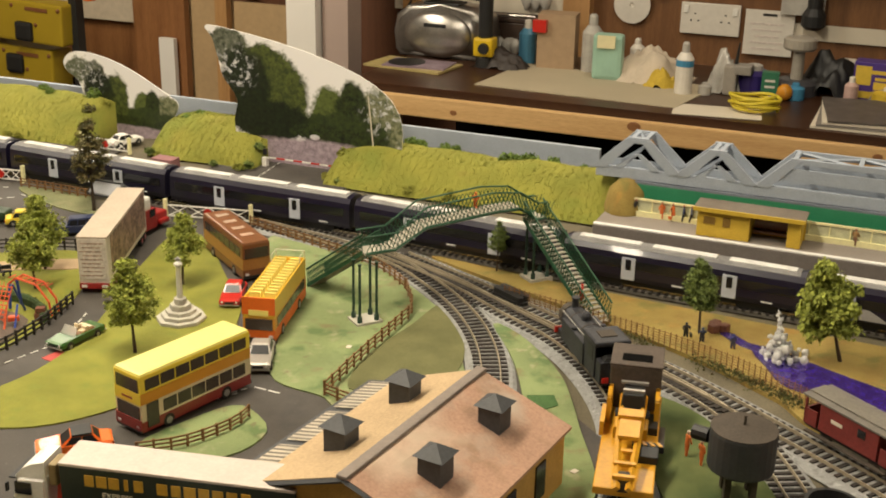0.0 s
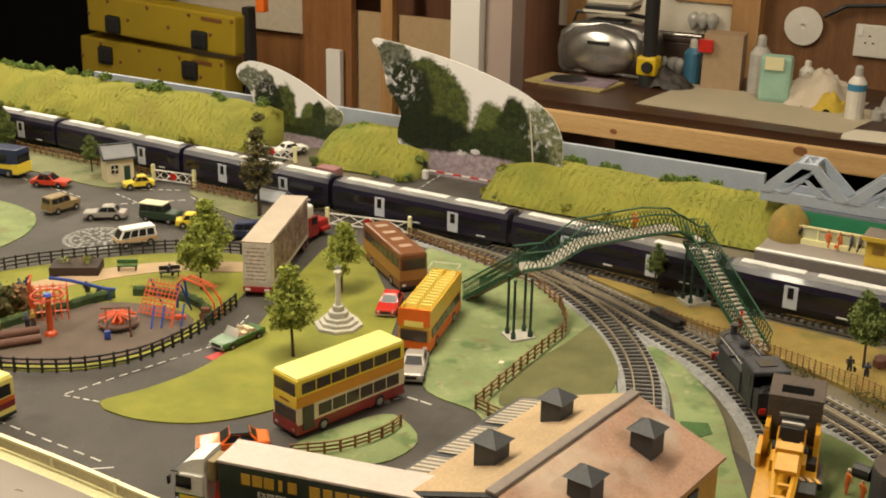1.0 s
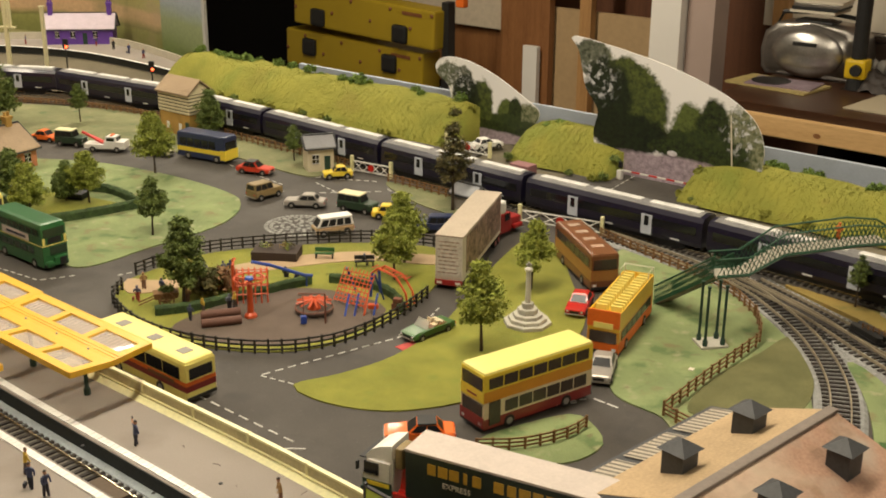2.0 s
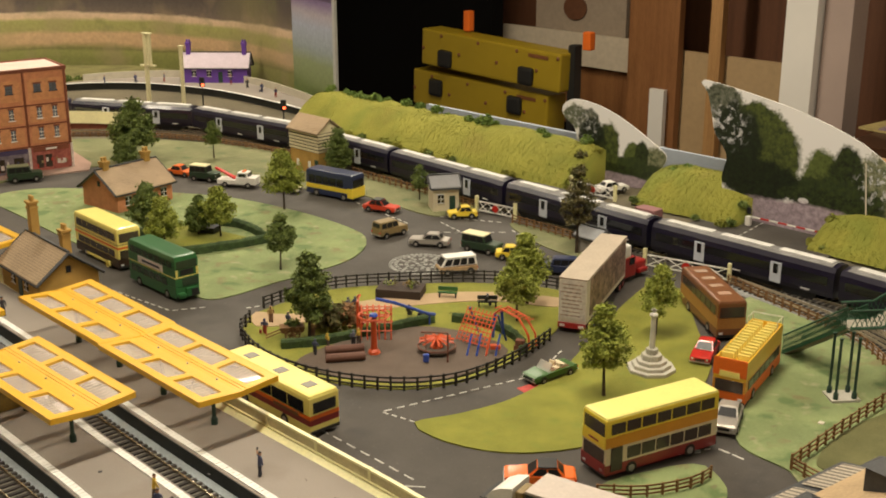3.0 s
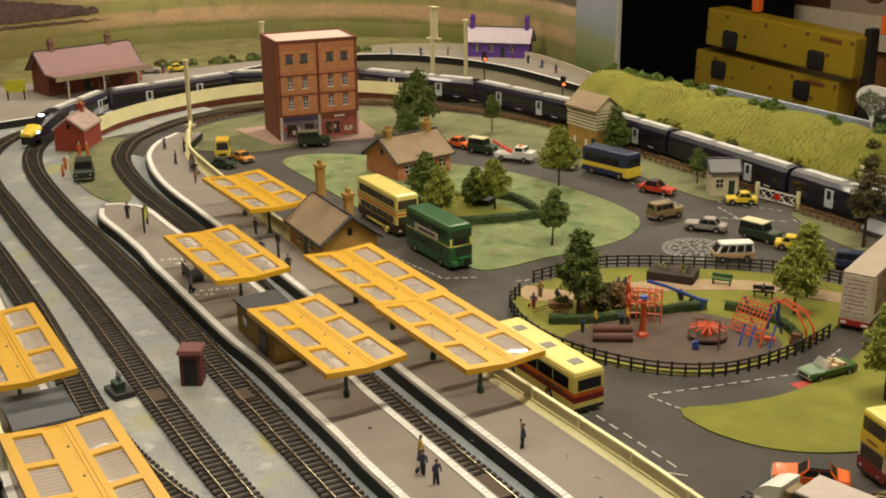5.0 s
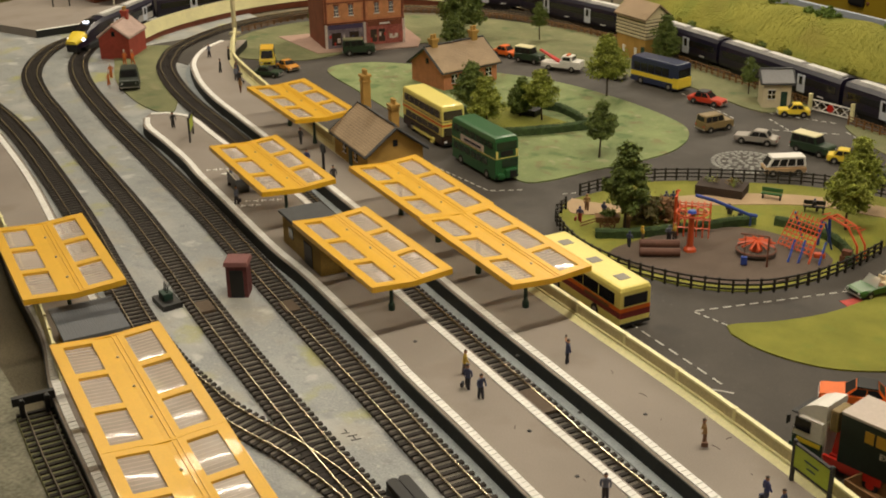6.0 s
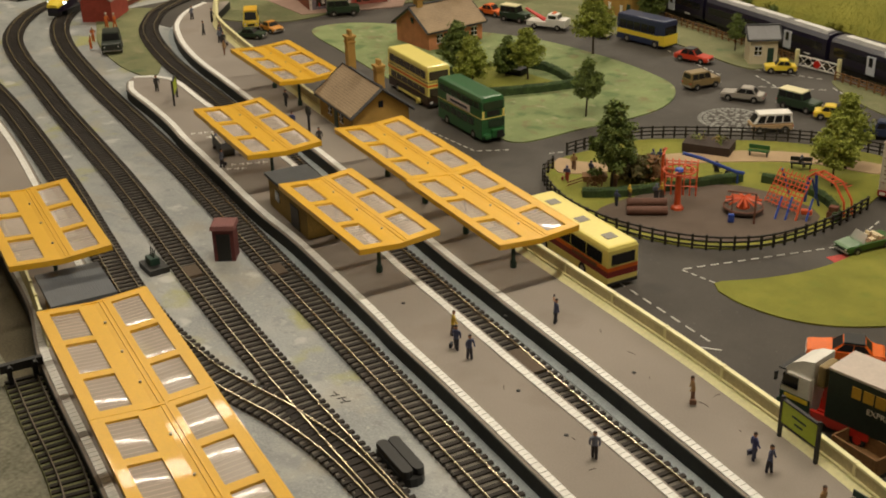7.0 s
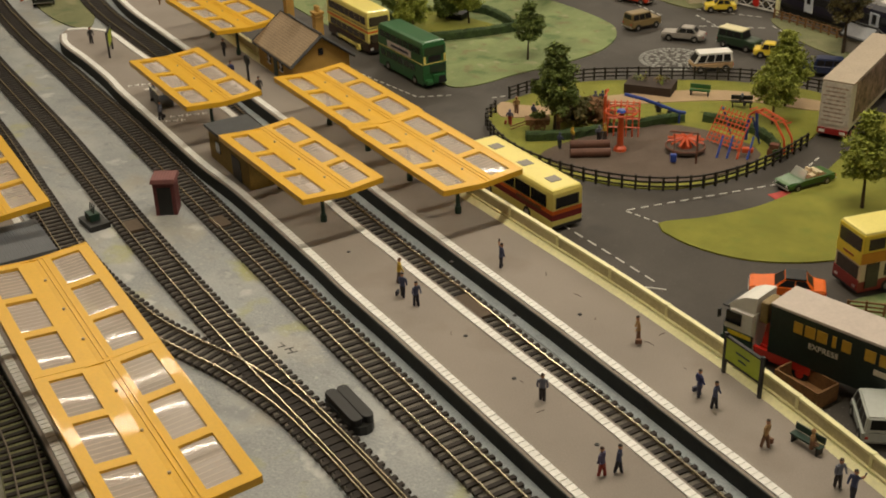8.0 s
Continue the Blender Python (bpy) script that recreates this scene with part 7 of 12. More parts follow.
# ---- footbridge ----
def footbridge():
    t = thing("footbridge", "green lattice footbridge with two stair flights over the line", "footbridge")
    A = Vector((-0.272, 1.052, 0.069))      # landing by the near stairs
    B = Vector((-0.098, 1.128, 0.069))      # far landing
    d = (B - A)
    d.z = 0
    ux = d.normalized()
    uy = Vector((-ux.y, ux.x, 0))
    W = 0.013
    L = d.length

    def q(s, o, z):
        return A + ux * s + uy * o + Vector((0, 0, z - A.z))
    # walkway: stair up, deck, stair down
    prof = [(-0.016, 0.069), (0.018, 0.069), (0.055, 0.088), (0.135, 0.0935), (L - 0.02, 0.0935), (L + 0.004, 0.078), (L + 0.016, 0.078)]
    slab = bmesh.new()
    for (s0, z0), (s1, z1) in zip(prof, prof[1:]):
        k = [slab.verts.new(q(s, o, z - dz)) for s, z in ((s0, z0), (s1, z1)) for o in (-W, W) for dz in (0, 0.002)]
        for f in ((0, 2, 6, 4), (1, 5, 7, 3), (0, 4, 5, 1), (2, 3, 7, 6), (0, 1, 3, 2), (4, 6, 7, 5)):
            slab.faces.new([k[i] for i in f])
    part("deck", slab, TREAD, t, "pale ribbed walkway")
    for i in range(26):
        s = 0.018 + (L - 0.038) * i / 25
        z = np.interp(s, [p[0] for p in prof], [p[1] for p in prof])
        part("tread", box(bmesh.new(), q(s, 0, z + 0.0008), (0.0034, 2 * W - 0.002, 0.0012), rz=math.atan2(ux.y, ux.x)), TREAD, t)
    H = 0.019
    for o in (-W, W):
        top = [q(s, o, z + H + (0.004 if 0.05 < s < L - 0.03 else 0)) for s, z in prof]
        bot = [q(s, o, z) for s, z in prof]
        part("handrail", tube(bmesh.new(), top, 0.0011, n=5), BRIDGEG, t)
        part("girder", tube(bmesh.new(), bot, 0.0016, n=4), BRIDGEG, t)
        lat = bmesh.new()
        for i in range(46):
            s = prof[0][0] + (prof[-1][0] - prof[0][0]) * i / 45
            s2 = s + 0.009
            for sa, sb in ((s, s2), (s2, s)):
                za = np.interp(sa, [p[0] for p in prof], [p[1] for p in prof])
                zb = np.interp(sb, [p[0] for p in prof], [p[1] for p in prof])
                tube(lat, [q(sa, o, za), q(sb, o, zb + H)], 0.00042, n=3)
        part("lattice", lat, BRIDGEG, t, "fine green lattice side")
    # stair flights at right angles
    for base, top, steps in (((-0.337, 1.122, 0.002), A + uy * 0.0 - ux * 0.004 + Vector((0, 0, 0)), 20), ((-0.036, 1.000, 0.002), B + ux * 0.006 + Vector((0, 0, 0.009)), 26)):
        P, Q = Vector(base), Vector(top)
        h = Q - P
        h.z = 0
        hx = h.normalized()
        hy = Vector((-hx.y, hx.x, 0))
        for i in range(steps):
            c = P.lerp(Q, (i + 0.5) / steps)
            part("tread", box(bmesh.new(), c, (0.0050, 0.022, 0.0014), rz=math.atan2(hx.y, hx.x)), TREAD, t)
        for o in (-0.0125, 0.0125):
            pl = bmesh.new()
            k = [pl.verts.new(v) for v in (P + hy * o - Vector((0, 0, 0.001)), Q + hy * o - Vector((0, 0, 0.004)), Q + hy * o + Vector((0, 0, 0.001)), P + hy * o + Vector((0, 0, 0.004)))]
            k2 = [pl.verts.new(v.co + hy * 0.001) for v in k]
            pl.faces.new(k)
            pl.faces.new(k2[::-1])
            for i in range(4):
                pl.faces.new((k[i], k[(i + 1) % 4], k2[(i + 1) % 4], k2[i]))
            part("stringer", pl, BRIDGEG, t)
            part("handrail", tube(bmesh.new(), [P + hy * o + Vector((0, 0, 0.021)), Q + hy * o + Vector((0, 0, 0.019))], 0.001, n=5), BRIDGEG, t)
            lat = bmesh.new()
            for i in range(34):
                f, g = i / 34, min(1, (i + 1.3) / 34)
                tube(lat, [P.lerp(Q, f) + hy * o + Vector((0, 0, 0.001)), P.lerp(Q, g) + hy * o + Vector((0, 0, 0.020))], 0.00042, n=3)
                tube(lat, [P.lerp(Q, g) + hy * o + Vector((0, 0, 0.001)), P.lerp(Q, f) + hy * o + Vector((0, 0, 0.020))], 0.00042, n=3)
            part("lattice", lat, BRIDGEG, t, "fine green lattice side")
    for base in ((-0.2830, 1.016), (-0.085, 1.135)):
        for i in (-1, 1):
            for j in (-1, 1):
                x, y = base[0] + i * 0.0095 * ux.x - j * 0.008 * ux.y, base[1] + i * 0.0095 * ux.y + j * 0.008 * ux.x
                part("column", lathe(bmesh.new(), [(0.0026, 0.003), (0.0026, 0.010), (0.0015, 0.012), (0.0014, 0.066), (0.0024, 0.069)], 8, (x, y, 0)), DKGREEN, t, "dark iron column")
        part("footing", box(bmesh.new(), (base[0], base[1], 0.002), (0.029, 0.025, 0.005), rz=math.atan2(ux.y, ux.x)), STONE, t)


footbridge()


# ---- vehicles ----
EYE = Vector((-0.31, -0.14, 0))


def spot(a, b, W):
    """The pose of a vehicle that faces from a to b along its near kerb line."""
    a, b = Vector((*a, 0)), Vector((*b, 0))
    d = (b - a).normalized()
    n = Vector((-d.y, d.x, 0))
    mid = (a + b) / 2
    if n.dot(mid - EYE) < 0:
        n = -n
    c = mid + n * W / 2
    return Matrix.Translation((c.x, c.y, 0.0009)) @ Matrix.Rotation(math.atan2(d.y, d.x), 4, "Z")


CLEARPANE = clear("clear_pane", (0.75, 0.74, 0.70), 0.08, 0.35)


def disc_x(bm, c, r, w, n=14):
    """A wheel disc that turns about the y axis."""
    a = [bm.verts.new((c[0] + r * math.cos(2 * math.pi * k / n), c[1] - w / 2, c[2] + r * math.sin(2 * math.pi * k / n))) for k in range(n)]
    b = [bm.verts.new((v.co.x, c[1] + w / 2, v.co.z)) for v in a]
    bm.faces.new(a)
    bm.faces.new(b[::-1])
    for k in range(n):
        bm.faces.new((a[k], b[k], b[(k + 1) % n], a[(k + 1) % n]))
    return bm


def wheels(t, xs, W, r, w=0.004, hub=HUB):
    for x in xs:
        for s in (-1, 1):
            wl = part("wheel", lathe(bmesh.new(), [(r * 0.9, -w / 2), (r, -w / 2 + 0.0005), (r, w / 2 - 0.0005), (r * 0.9, w / 2)], 14), TYRE, t)
            wl.matrix_basis = pose(x, s * (W / 2 - w / 2 + 0.0004), r, 90, 0, 0)
            part("hub", lathe(bmesh.new(), [(r * 0.55, -w / 2 - 0.0003), (r * 0.5, w / 2 + 0.0003)], 10), hub, wl)


def pane_on(quad, u0, u1, v0, v1, lift=0.0002):
    """A thin pane laid on a four-cornered face (lower left, lower right, upper right, upper left)."""
    a, b, c, d = [Vector(p) for p in quad]
    nrm = (b - a).cross(d - a).normalized()
    pts = [a.lerp(b, u).lerp(d.lerp(c, u), v) for u, v in ((u0, v0), (u1, v0), (u1, v1), (u0, v1))]
    bm = bmesh.new()
    hi = [bm.verts.new(p + nrm * lift) for p in pts]
    lo = [bm.verts.new(p - nrm * 0.0003) for p in pts]
    bm.faces.new(hi)
    for i in range(4):
        bm.faces.new((lo[i], lo[(i + 1) % 4], hi[(i + 1) % 4], hi[i]))
    return bm


def car(name, label, a, b, paint, L=0.056, W=0.022, H=0.0185, roof=None, kind="saloon", open_top=False, lower=None, panes=None, mid=None):
    """A die-cast car: rounded hull, cabin narrowing to the roof, separate panes, wheel arches and trim."""
    t = thing(name, label, "car", pose(mid[0], mid[1], mid[3] if len(mid) > 3 else 0.0009, 0, 0, mid[2]) if mid else spot(a, b, W), group="model cars")
    h0 = H * 0.17
    hb = H * (0.60 if kind != "van" else 0.52)
    if kind == "saloon":
        low = [(-L / 2, h0 + 0.001), (-L * 0.46, h0), (L * 0.46, h0), (L / 2, h0 + 0.001), (L / 2, hb * 0.84), (L * 0.45, hb * 0.93), (L * 0.20, hb), (-L * 0.34, hb), (-L * 0.47, hb * 0.96), (-L / 2, hb * 0.88)]
        xb, xf, tb, tf = -L * 0.36, L * 0.19, -L * 0.23, L * 0.03
    elif kind == "box":
        low = [(-L / 2, h0), (L * 0.48, h0), (L / 2, h0 + 0.001), (L / 2, hb * 0.92), (L * 0.46, hb * 0.99), (L * 0.22, hb * 1.02), (-L / 2, hb * 1.02)]
        xb, xf, tb, tf = -L * 0.495, L * 0.20, -L * 0.475, L * 0.135
    else:
        low = [(-L / 2, h0 + 0.001), (-L * 0.48, h0), (L * 0.46, h0), (L / 2, h0 + 0.002), (L / 2, hb * 0.85), (L * 0.475, hb), (-L * 0.495, hb)]
        xb, xf, tb, tf = -L * 0.495, L * 0.475, -L * 0.455, L * 0.335
    bm = side_prism(bmesh.new(), low, -W / 2, W / 2)
    bmesh.ops.bevel(bm, geom=[e for e in bm.edges if abs(e.verts[0].co.y - e.verts[1].co.y) < 1e-6], offset=0.0016, segments=3, affect="EDGES")
    part("body", bm, lower or paint, t, smooth=False)
    yb, yt = W * 0.47, W * (0.37 if kind == "saloon" else 0.41)
    if not open_top:
        c = [(xb, yb, hb - 0.0004), (xf, yb, hb - 0.0004), (tf, yt, H), (tb, yt, H)]
        near = [(x, -y, z) for x, y, z in c]
        far = [(x, y, z) for x, y, z in c]
        cb = bmesh.new()
        vn, vf = [cb.verts.new(p) for p in near], [cb.verts.new(p) for p in far]
        cb.faces.new(vn)
        cb.faces.new(vf[::-1])
        for i in range(4):
            cb.faces.new((vn[i], vn[(i + 1) % 4], vf[(i + 1) % 4], vf[i]))
        bmesh.ops.recalc_face_normals(cb, faces=cb.faces)
        bmesh.ops.bevel(cb, geom=cb.edges[:], offset=0.0011, segments=2, affect="EDGES")
        part("cabin", cb, paint, t)
        n = panes or {"saloon": 2, "box": 3, "van": 4}[kind]
        side_n = [near[0], near[1], near[2], near[3]]
        side_f = [far[1], far[0], far[3], far[2]]
        front = [near[1], far[1], far[2], near[2]]
        back = [far[0], near[0], near[3], far[3]]
        for q in (side_n, side_f):
            for k in range(n):
                part("side_window", pane_on(q, 0.05 + 0.90 * k / n + 0.018, 0.05 + 0.90 * (k + 1) / n - 0.018, 0.16, 0.86), CARGLASS, t)
        part("windscreen", pane_on(front, 0.08, 0.92, 0.12, 0.88), CARGLASS, t)
        part("rear_window", pane_on(back, 0.14, 0.86, 0.25, 0.84), CARGLASS, t)
        if roof:
            part("roof", one(((tb + tf) / 2, 0, H), (tf - tb + 0.001, yt * 2 + 0.0006, 0.0018), bevel=0.0007), roof, t)
    else:
        part("interior", one((-0.007, 0, hb - 0.0002), (L * 0.42, W * 0.78, 0.0010), bevel=0.0003), BROWNP, t, "brown open cockpit")
        for y in (-0.0048, 0.0048):
            part("seat", boxes(((-0.004, y, hb + 0.0006), (0.006, 0.0066, 0.0016)), ((-0.0075, y, hb + 0.0022), (0.0018, 0.0066, 0.0044))), CREAMB, t)
        part("rear_seat", one((-0.0145, 0, hb + 0.001), (0.004, 0.015, 0.0030), bevel=0.0006), CREAMB, t)
        wq = [(0.0105, -W * 0.42, hb), (0.0105, W * 0.42, hb), (0.0050, W * 0.36, H + 0.001), (0.0050, -W * 0.36, H + 0.001)]
        part("windscreen", pane_on(wq, 0.0, 1.0, 0.0, 1.0), CLEARPANE, t, "clear raked windscreen")
        part("screen_frame", tube(bmesh.new(), [wq[0], wq[3], wq[2], wq[1]], 0.0005, n=4), HUB, t)
    for s in (-1, 1):
        part("bumper", one((s * (L / 2 + 0.0002), 0, h0 + 0.0014), (0.0014, W * 0.98, 0.0014), bevel=0.0004), HUB, t, "bright metal bumper")
        part("headlight", lathe(bmesh.new(), [(0.0013, 0), (0.0010, 0.0006)], 10), SILVERW, t).matrix_basis = pose(L / 2 - 0.0001, s * W * 0.35, hb * 0.70, 0, 90, 0)
        part("tail_light", one((-L / 2 - 0.0002, s * W * 0.39, hb * 0.70), (0.0008, 0.0022, 0.0016)), REDP, t)
        part("sill", one((0, s * (W / 2 + 0.0001), h0 + 0.0010), (L * 0.46, 0.0005, 0.0011)), BLACK, t)
    part("grille", one((L / 2 + 0.0001, 0, hb * 0.62), (0.0006, W * 0.46, hb * 0.22)), BLACK, t)
    wr = H * 0.215 if kind == "saloon" else H * 0.172
    for x in (-L * 0.30, L * 0.31):
        for s in (-1, 1):
            part("wheel_arch", disc_x(bmesh.new(), (x, s * (W / 2 + 0.0001), wr + 0.0003), wr * 1.22, 0.0004), BLACK, t)
    wheels(t, (-L * 0.30, L * 0.31), W + 0.0008, wr)
    return t


AMBERROOF = mat("amber_roof", (0.70, 0.42, 0.03), 0.4, vary=0.06)
car("green_convertible", "open-topped green model convertible with cream seats", (-0.548, 0.991), (-0.575, 0.950), LIMEP, L=0.060, W=0.023, H=0.017, open_top=True)
car("saloon_car", "orange model saloon with black roof", None, None, ORANGE, L=0.061, W=0.024, H=0.0185, roof=BLACK, mid=(-0.526, 0.7555, 196))
car("saloon_car", "orange-red model coupe with dark roof on the road", (-0.991, 1.493), (-0.937, 1.486), mat("coral_red", (0.58, 0.055, 0.02), 0.35, vary=0.06, coat=0.3), roof=BLACK)
car("saloon_car", "silver-beige model saloon on the road", (-0.806, 1.355), (-0.864, 1.347), SILVERP)
car("saloon_car", "yellow model three-wheeler van beside the hut", (-0.812, 1.507), (-0.850, 1.489), YELLOW, L=0.044, W=0.020, H=0.0185)
car("saloon_car", "yellow model car behind trees", (-0.726, 1.328), (-0.690, 1.334), YELLOW, L=0.048)
car("saloon_car", "dark blue model car behind the park", (-0.618, 1.295), (-0.655, 1.287), BLUEP, L=0.05, kind="box", H=0.022)
car("saloon_car", "red model car behind the open bus", (-0.411, 1.106), (-0.416, 1.053), REDP, H=0.019)
car("saloon_car", "silver-grey model car between the buses", (-0.372, 0.948), (-0.374, 0.894), SILVERP, W=0.023, H=0.020)
car("saloon_car", "white model saloon by the level crossing", (-0.665, 1.698), (-0.622, 1.738), WHITE, L=0.055)
car("saloon_car", "orange model car behind the cottage", (-1.39, 1.59), (-1.345, 1.584), ORANGE, L=0.048)
car("saloon_car", "pale model car behind a tree", (-1.178, 1.552), (-1.126, 1.547), CREAMP, L=0.052)
car("land_rover", "dark green model off-roader with cream roof", (-0.792, 1.356), (-0.733, 1.340), DKGRN2, H=0.0245, roof=CREAMP, kind="box", W=0.023)
car("land_rover", "tan model off-roader parked on the road", (-0.909, 1.360), (-0.883, 1.404), TANP, L=0.050, H=0.0240, kind="box", W=0.023)
car("land_rover", "dark green model off-roader outside the shops", (-1.612, 1.452), (-1.564, 1.494), DKGRN2, H=0.027, roof=mat("olive_roof", (0.20, 0.20, 0.11), 0.6), kind="box", W=0.023)
car("camper_van", "cream and tan model camper van with white roof", (-0.736, 1.268), (-0.780, 1.235), WHITE, L=0.052, H=0.0240, roof=WHITE, kind="van", W=0.022, lower=mat("camper_tan", (0.46, 0.31, 0.16), 0.4, coat=0.2))
car("delivery_van", "yellow model delivery van facing the platform end", None, None, YELLOW, L=0.044, H=0.032, kind="van", W=0.026, roof=AMBERROOF, mid=(-1.678, 1.338, -50))
car("saloon_car", "small orange model car beside the yellow van", None, None, mat("amber_orange", (0.60, 0.26, 0.02), 0.4, coat=0.3), L=0.040, H=0.017, mid=(-1.632, 1.336, -15))
car("saloon_car", "dark green model car in front of the yellow van", None, None, DKGRN2, L=0.046, H=0.016, mid=(-1.636, 1.290, 20))
car("covered_truck", "green model pickup with cream canvas cover", (-1.335, 1.572), (-1.290, 1.570), DKGRN2, L=0.050, H=0.026, kind="box", roof=CREAMP)
car("army_truck", "dark green model truck with crew beside the brick shed", None, None, mat("army_green", (0.016, 0.024, 0.016), 0.5, vary=0.2), L=0.056, H=0.030, kind="box", W=0.030, mid=(-1.783, 1.127, -44))


def tow_truck():
    W, L = 0.024, 0.068
    t = thing("tow_truck", "white model breakdown truck with red crane jib", "tow truck", spot((-1.270, 1.549), (-1.206, 1.556), W))
    part("cab", one((0.016, 0, 0.012), (0.034, W, 0.012), bevel=0.001), WHITE, t)
    part("cab_top", one((0.010, 0, 0.0215), (0.020, W * 0.92, 0.008), taper=0.82, bevel=0.0008), WHITE, t)
    part("windscreen", one((0.0195, 0, 0.0212), (0.001, W * 0.72, 0.0058)), GLASS, t)
    for s in (-1, 1):
        part("side_window", one((0.010, s * W * 0.44, 0.0212), (0.013, 0.001, 0.0055)), GLASS, t)
    part("bed", one((-0.017, 0, 0.0095), (0.034, W, 0.007), bevel=0.0006), WHITE, t)
    part("jib", tube(tube(bmesh.new(), [(-0.002, -0.004, 0.012), (-0.040, 0, 0.030)], 0.0022, n=5), [(-0.002, 0.004, 0.012), (-0.040, 0, 0.030)], 0.0022, n=5), REDP, t, "red crane jib")
    part("beacon", one((0.010, 0, 0.0265), (0.004, 0.012, 0.002)), ORANGE, t)
    wheels(t, (-0.020, 0.020), W, 0.005)


tow_truck()


def bus(name, label, a, b, L, W, bands, glass, windows, H, roof, wheel_x=(-0.032, 0.034), seats=False, open_top=False, front=None, rear_window=True):
    """A model bus from stacked colour bands and rows of separate panes.
    bands: (z0, z1, material); windows: (z0, z1, x0, x1, count)."""
    t = thing(name, label, "bus", spot(a, b, W), group="model buses")
    for i, (z0, z1, m) in enumerate(bands):
        part("body_panel", one((0, 0, (z0 + z1) / 2), (L, W, z1 - z0), bevel=0.0009 if i in (0, len(bands) - 1) else 0.0004), m, t)
    if not open_top:
        part("roof", one((0, 0, H - 0.0012), (L - 0.0006, W - 0.0004, 0.0072), bevel=0.0030), roof, t)
    for z0, z1, x0, x1, n in windows:
        cw = (x1 - x0) / n
        for s in (-1, 1):
            for k in range(n):
                part("window", one((x0 + cw * (k + 0.5), s * (W / 2 + 0.0002), (z0 + z1) / 2), (cw - 0.0016, 0.0008, z1 - z0), bevel=0.0002), glass, t)
        part("front_window", one((L / 2 + 0.0002, 0, (z0 + z1) / 2 - 0.0005), (0.0008, W - 0.005, z1 - z0 + 0.002), bevel=0.0002), glass, t)
        if rear_window:
            part("rear_window", one((-L / 2 - 0.0002, 0, (z0 + z1) / 2), (0.0008, W - 0.008, (z1 - z0) * 0.9), bevel=0.0002), glass, t)
    for s in (-1, 1):
        part("headlight", one((L / 2 + 0.0005, s * W * 0.36, 0.009), (0.001, 0.004, 0.0025)), SILVERW, t)
    for s in (-1, 1):
        part("bumper", one((s * L / 2, 0, 0.0055), (0.0016, W * 0.98, 0.003)), BLACK, t)
    wheels(t, wheel_x, W, 0.0062, 0.0045)
    if open_top:
        part("side_rim", boxes(*[((0, s * (W / 2 - 0.0006), H + 0.003), (L, 0.0012, 0.010)) for s in (-1, 1)], ((L / 2 - 0.0006, 0, H + 0.003), (0.0012, W, 0.010)), ((-L / 2 + 0.0006, 0, H + 0.003), (0.0012, W, 0.010))), bands[-1][2], t)
        for k in range(13):
            x = -L / 2 + 0.010 + k * (L - 0.018) / 13
            for s in (-1, 1):
                part("seat", one((x, s * W * 0.24, H + 0.0055), (0.0024, W * 0.36, 0.009), bevel=0.0005), CREAMY, t, "pale yellow slatted seat")
        rl = bmesh.new()
        for s in (-1, 1):
            tube(rl, [(-L / 2 + 0.002, s * (W / 2 - 0.001), H + 0.016), (-L / 2 + 0.020, s * (W / 2 - 0.001), H + 0.016)], 0.0005, n=4)
        tube(rl, [(-L / 2 + 0.001, -W / 2, H + 0.016), (-L / 2 + 0.001, W / 2, H + 0.016)], 0.0005, n=4)
        for x in (-L / 2 + 0.001, -L / 2 + 0.020):
            for s in (-1, 1):
                tube(rl, [(x, s * (W / 2 - 0.001), H + 0.004), (x, s * (W / 2 - 0.001), H + 0.016)], 0.0005, n=4)
        part("guard_rail", rl, STEEL, t)
    return t


LEMON = mat("bus_lemon", (0.82, 0.72, 0.22), 0.4, vary=0.05, coat=0.3)
yb = bus("double_decker_bus", "yellow-roofed double-decker bus in orange, cream and maroon", (-0.391, 0.866), (-0.472, 0.776), 0.125, 0.034,
         [(0.004, 0.014, MAROON), (0.014, 0.030, CREAMB), (0.030, 0.040, ORANGEB), (0.040, 0.0565, YELLOW)], BUSGLASS, [(0.0165, 0.0275, -0.056, 0.040, 6), (0.0425, 0.0525, -0.058, 0.058, 7)], 0.0565, LEMON)
part("front_panel", one((0.0628, 0, 0.0355), (0.0008, 0.033, 0.011)), YELLOW, yb, "yellow front panel")
part("fleet_name", one((0.0634, 0.0, 0.0345), (0.0004, 0.014, 0.0016)), MAROON, yb, "illegible red name strip")
part("front_skirt", one((0.0630, 0, 0.011), (0.001, 0.034, 0.010)), MAROON, yb)
part("door", one((0.051, 0.0176, 0.019), (0.012, 0.001, 0.022)), BUSGLASS, yb)
part("door", one((0.051, -0.0176, 0.019), (0.012, 0.001, 0.022)), BUSGLASS, yb)

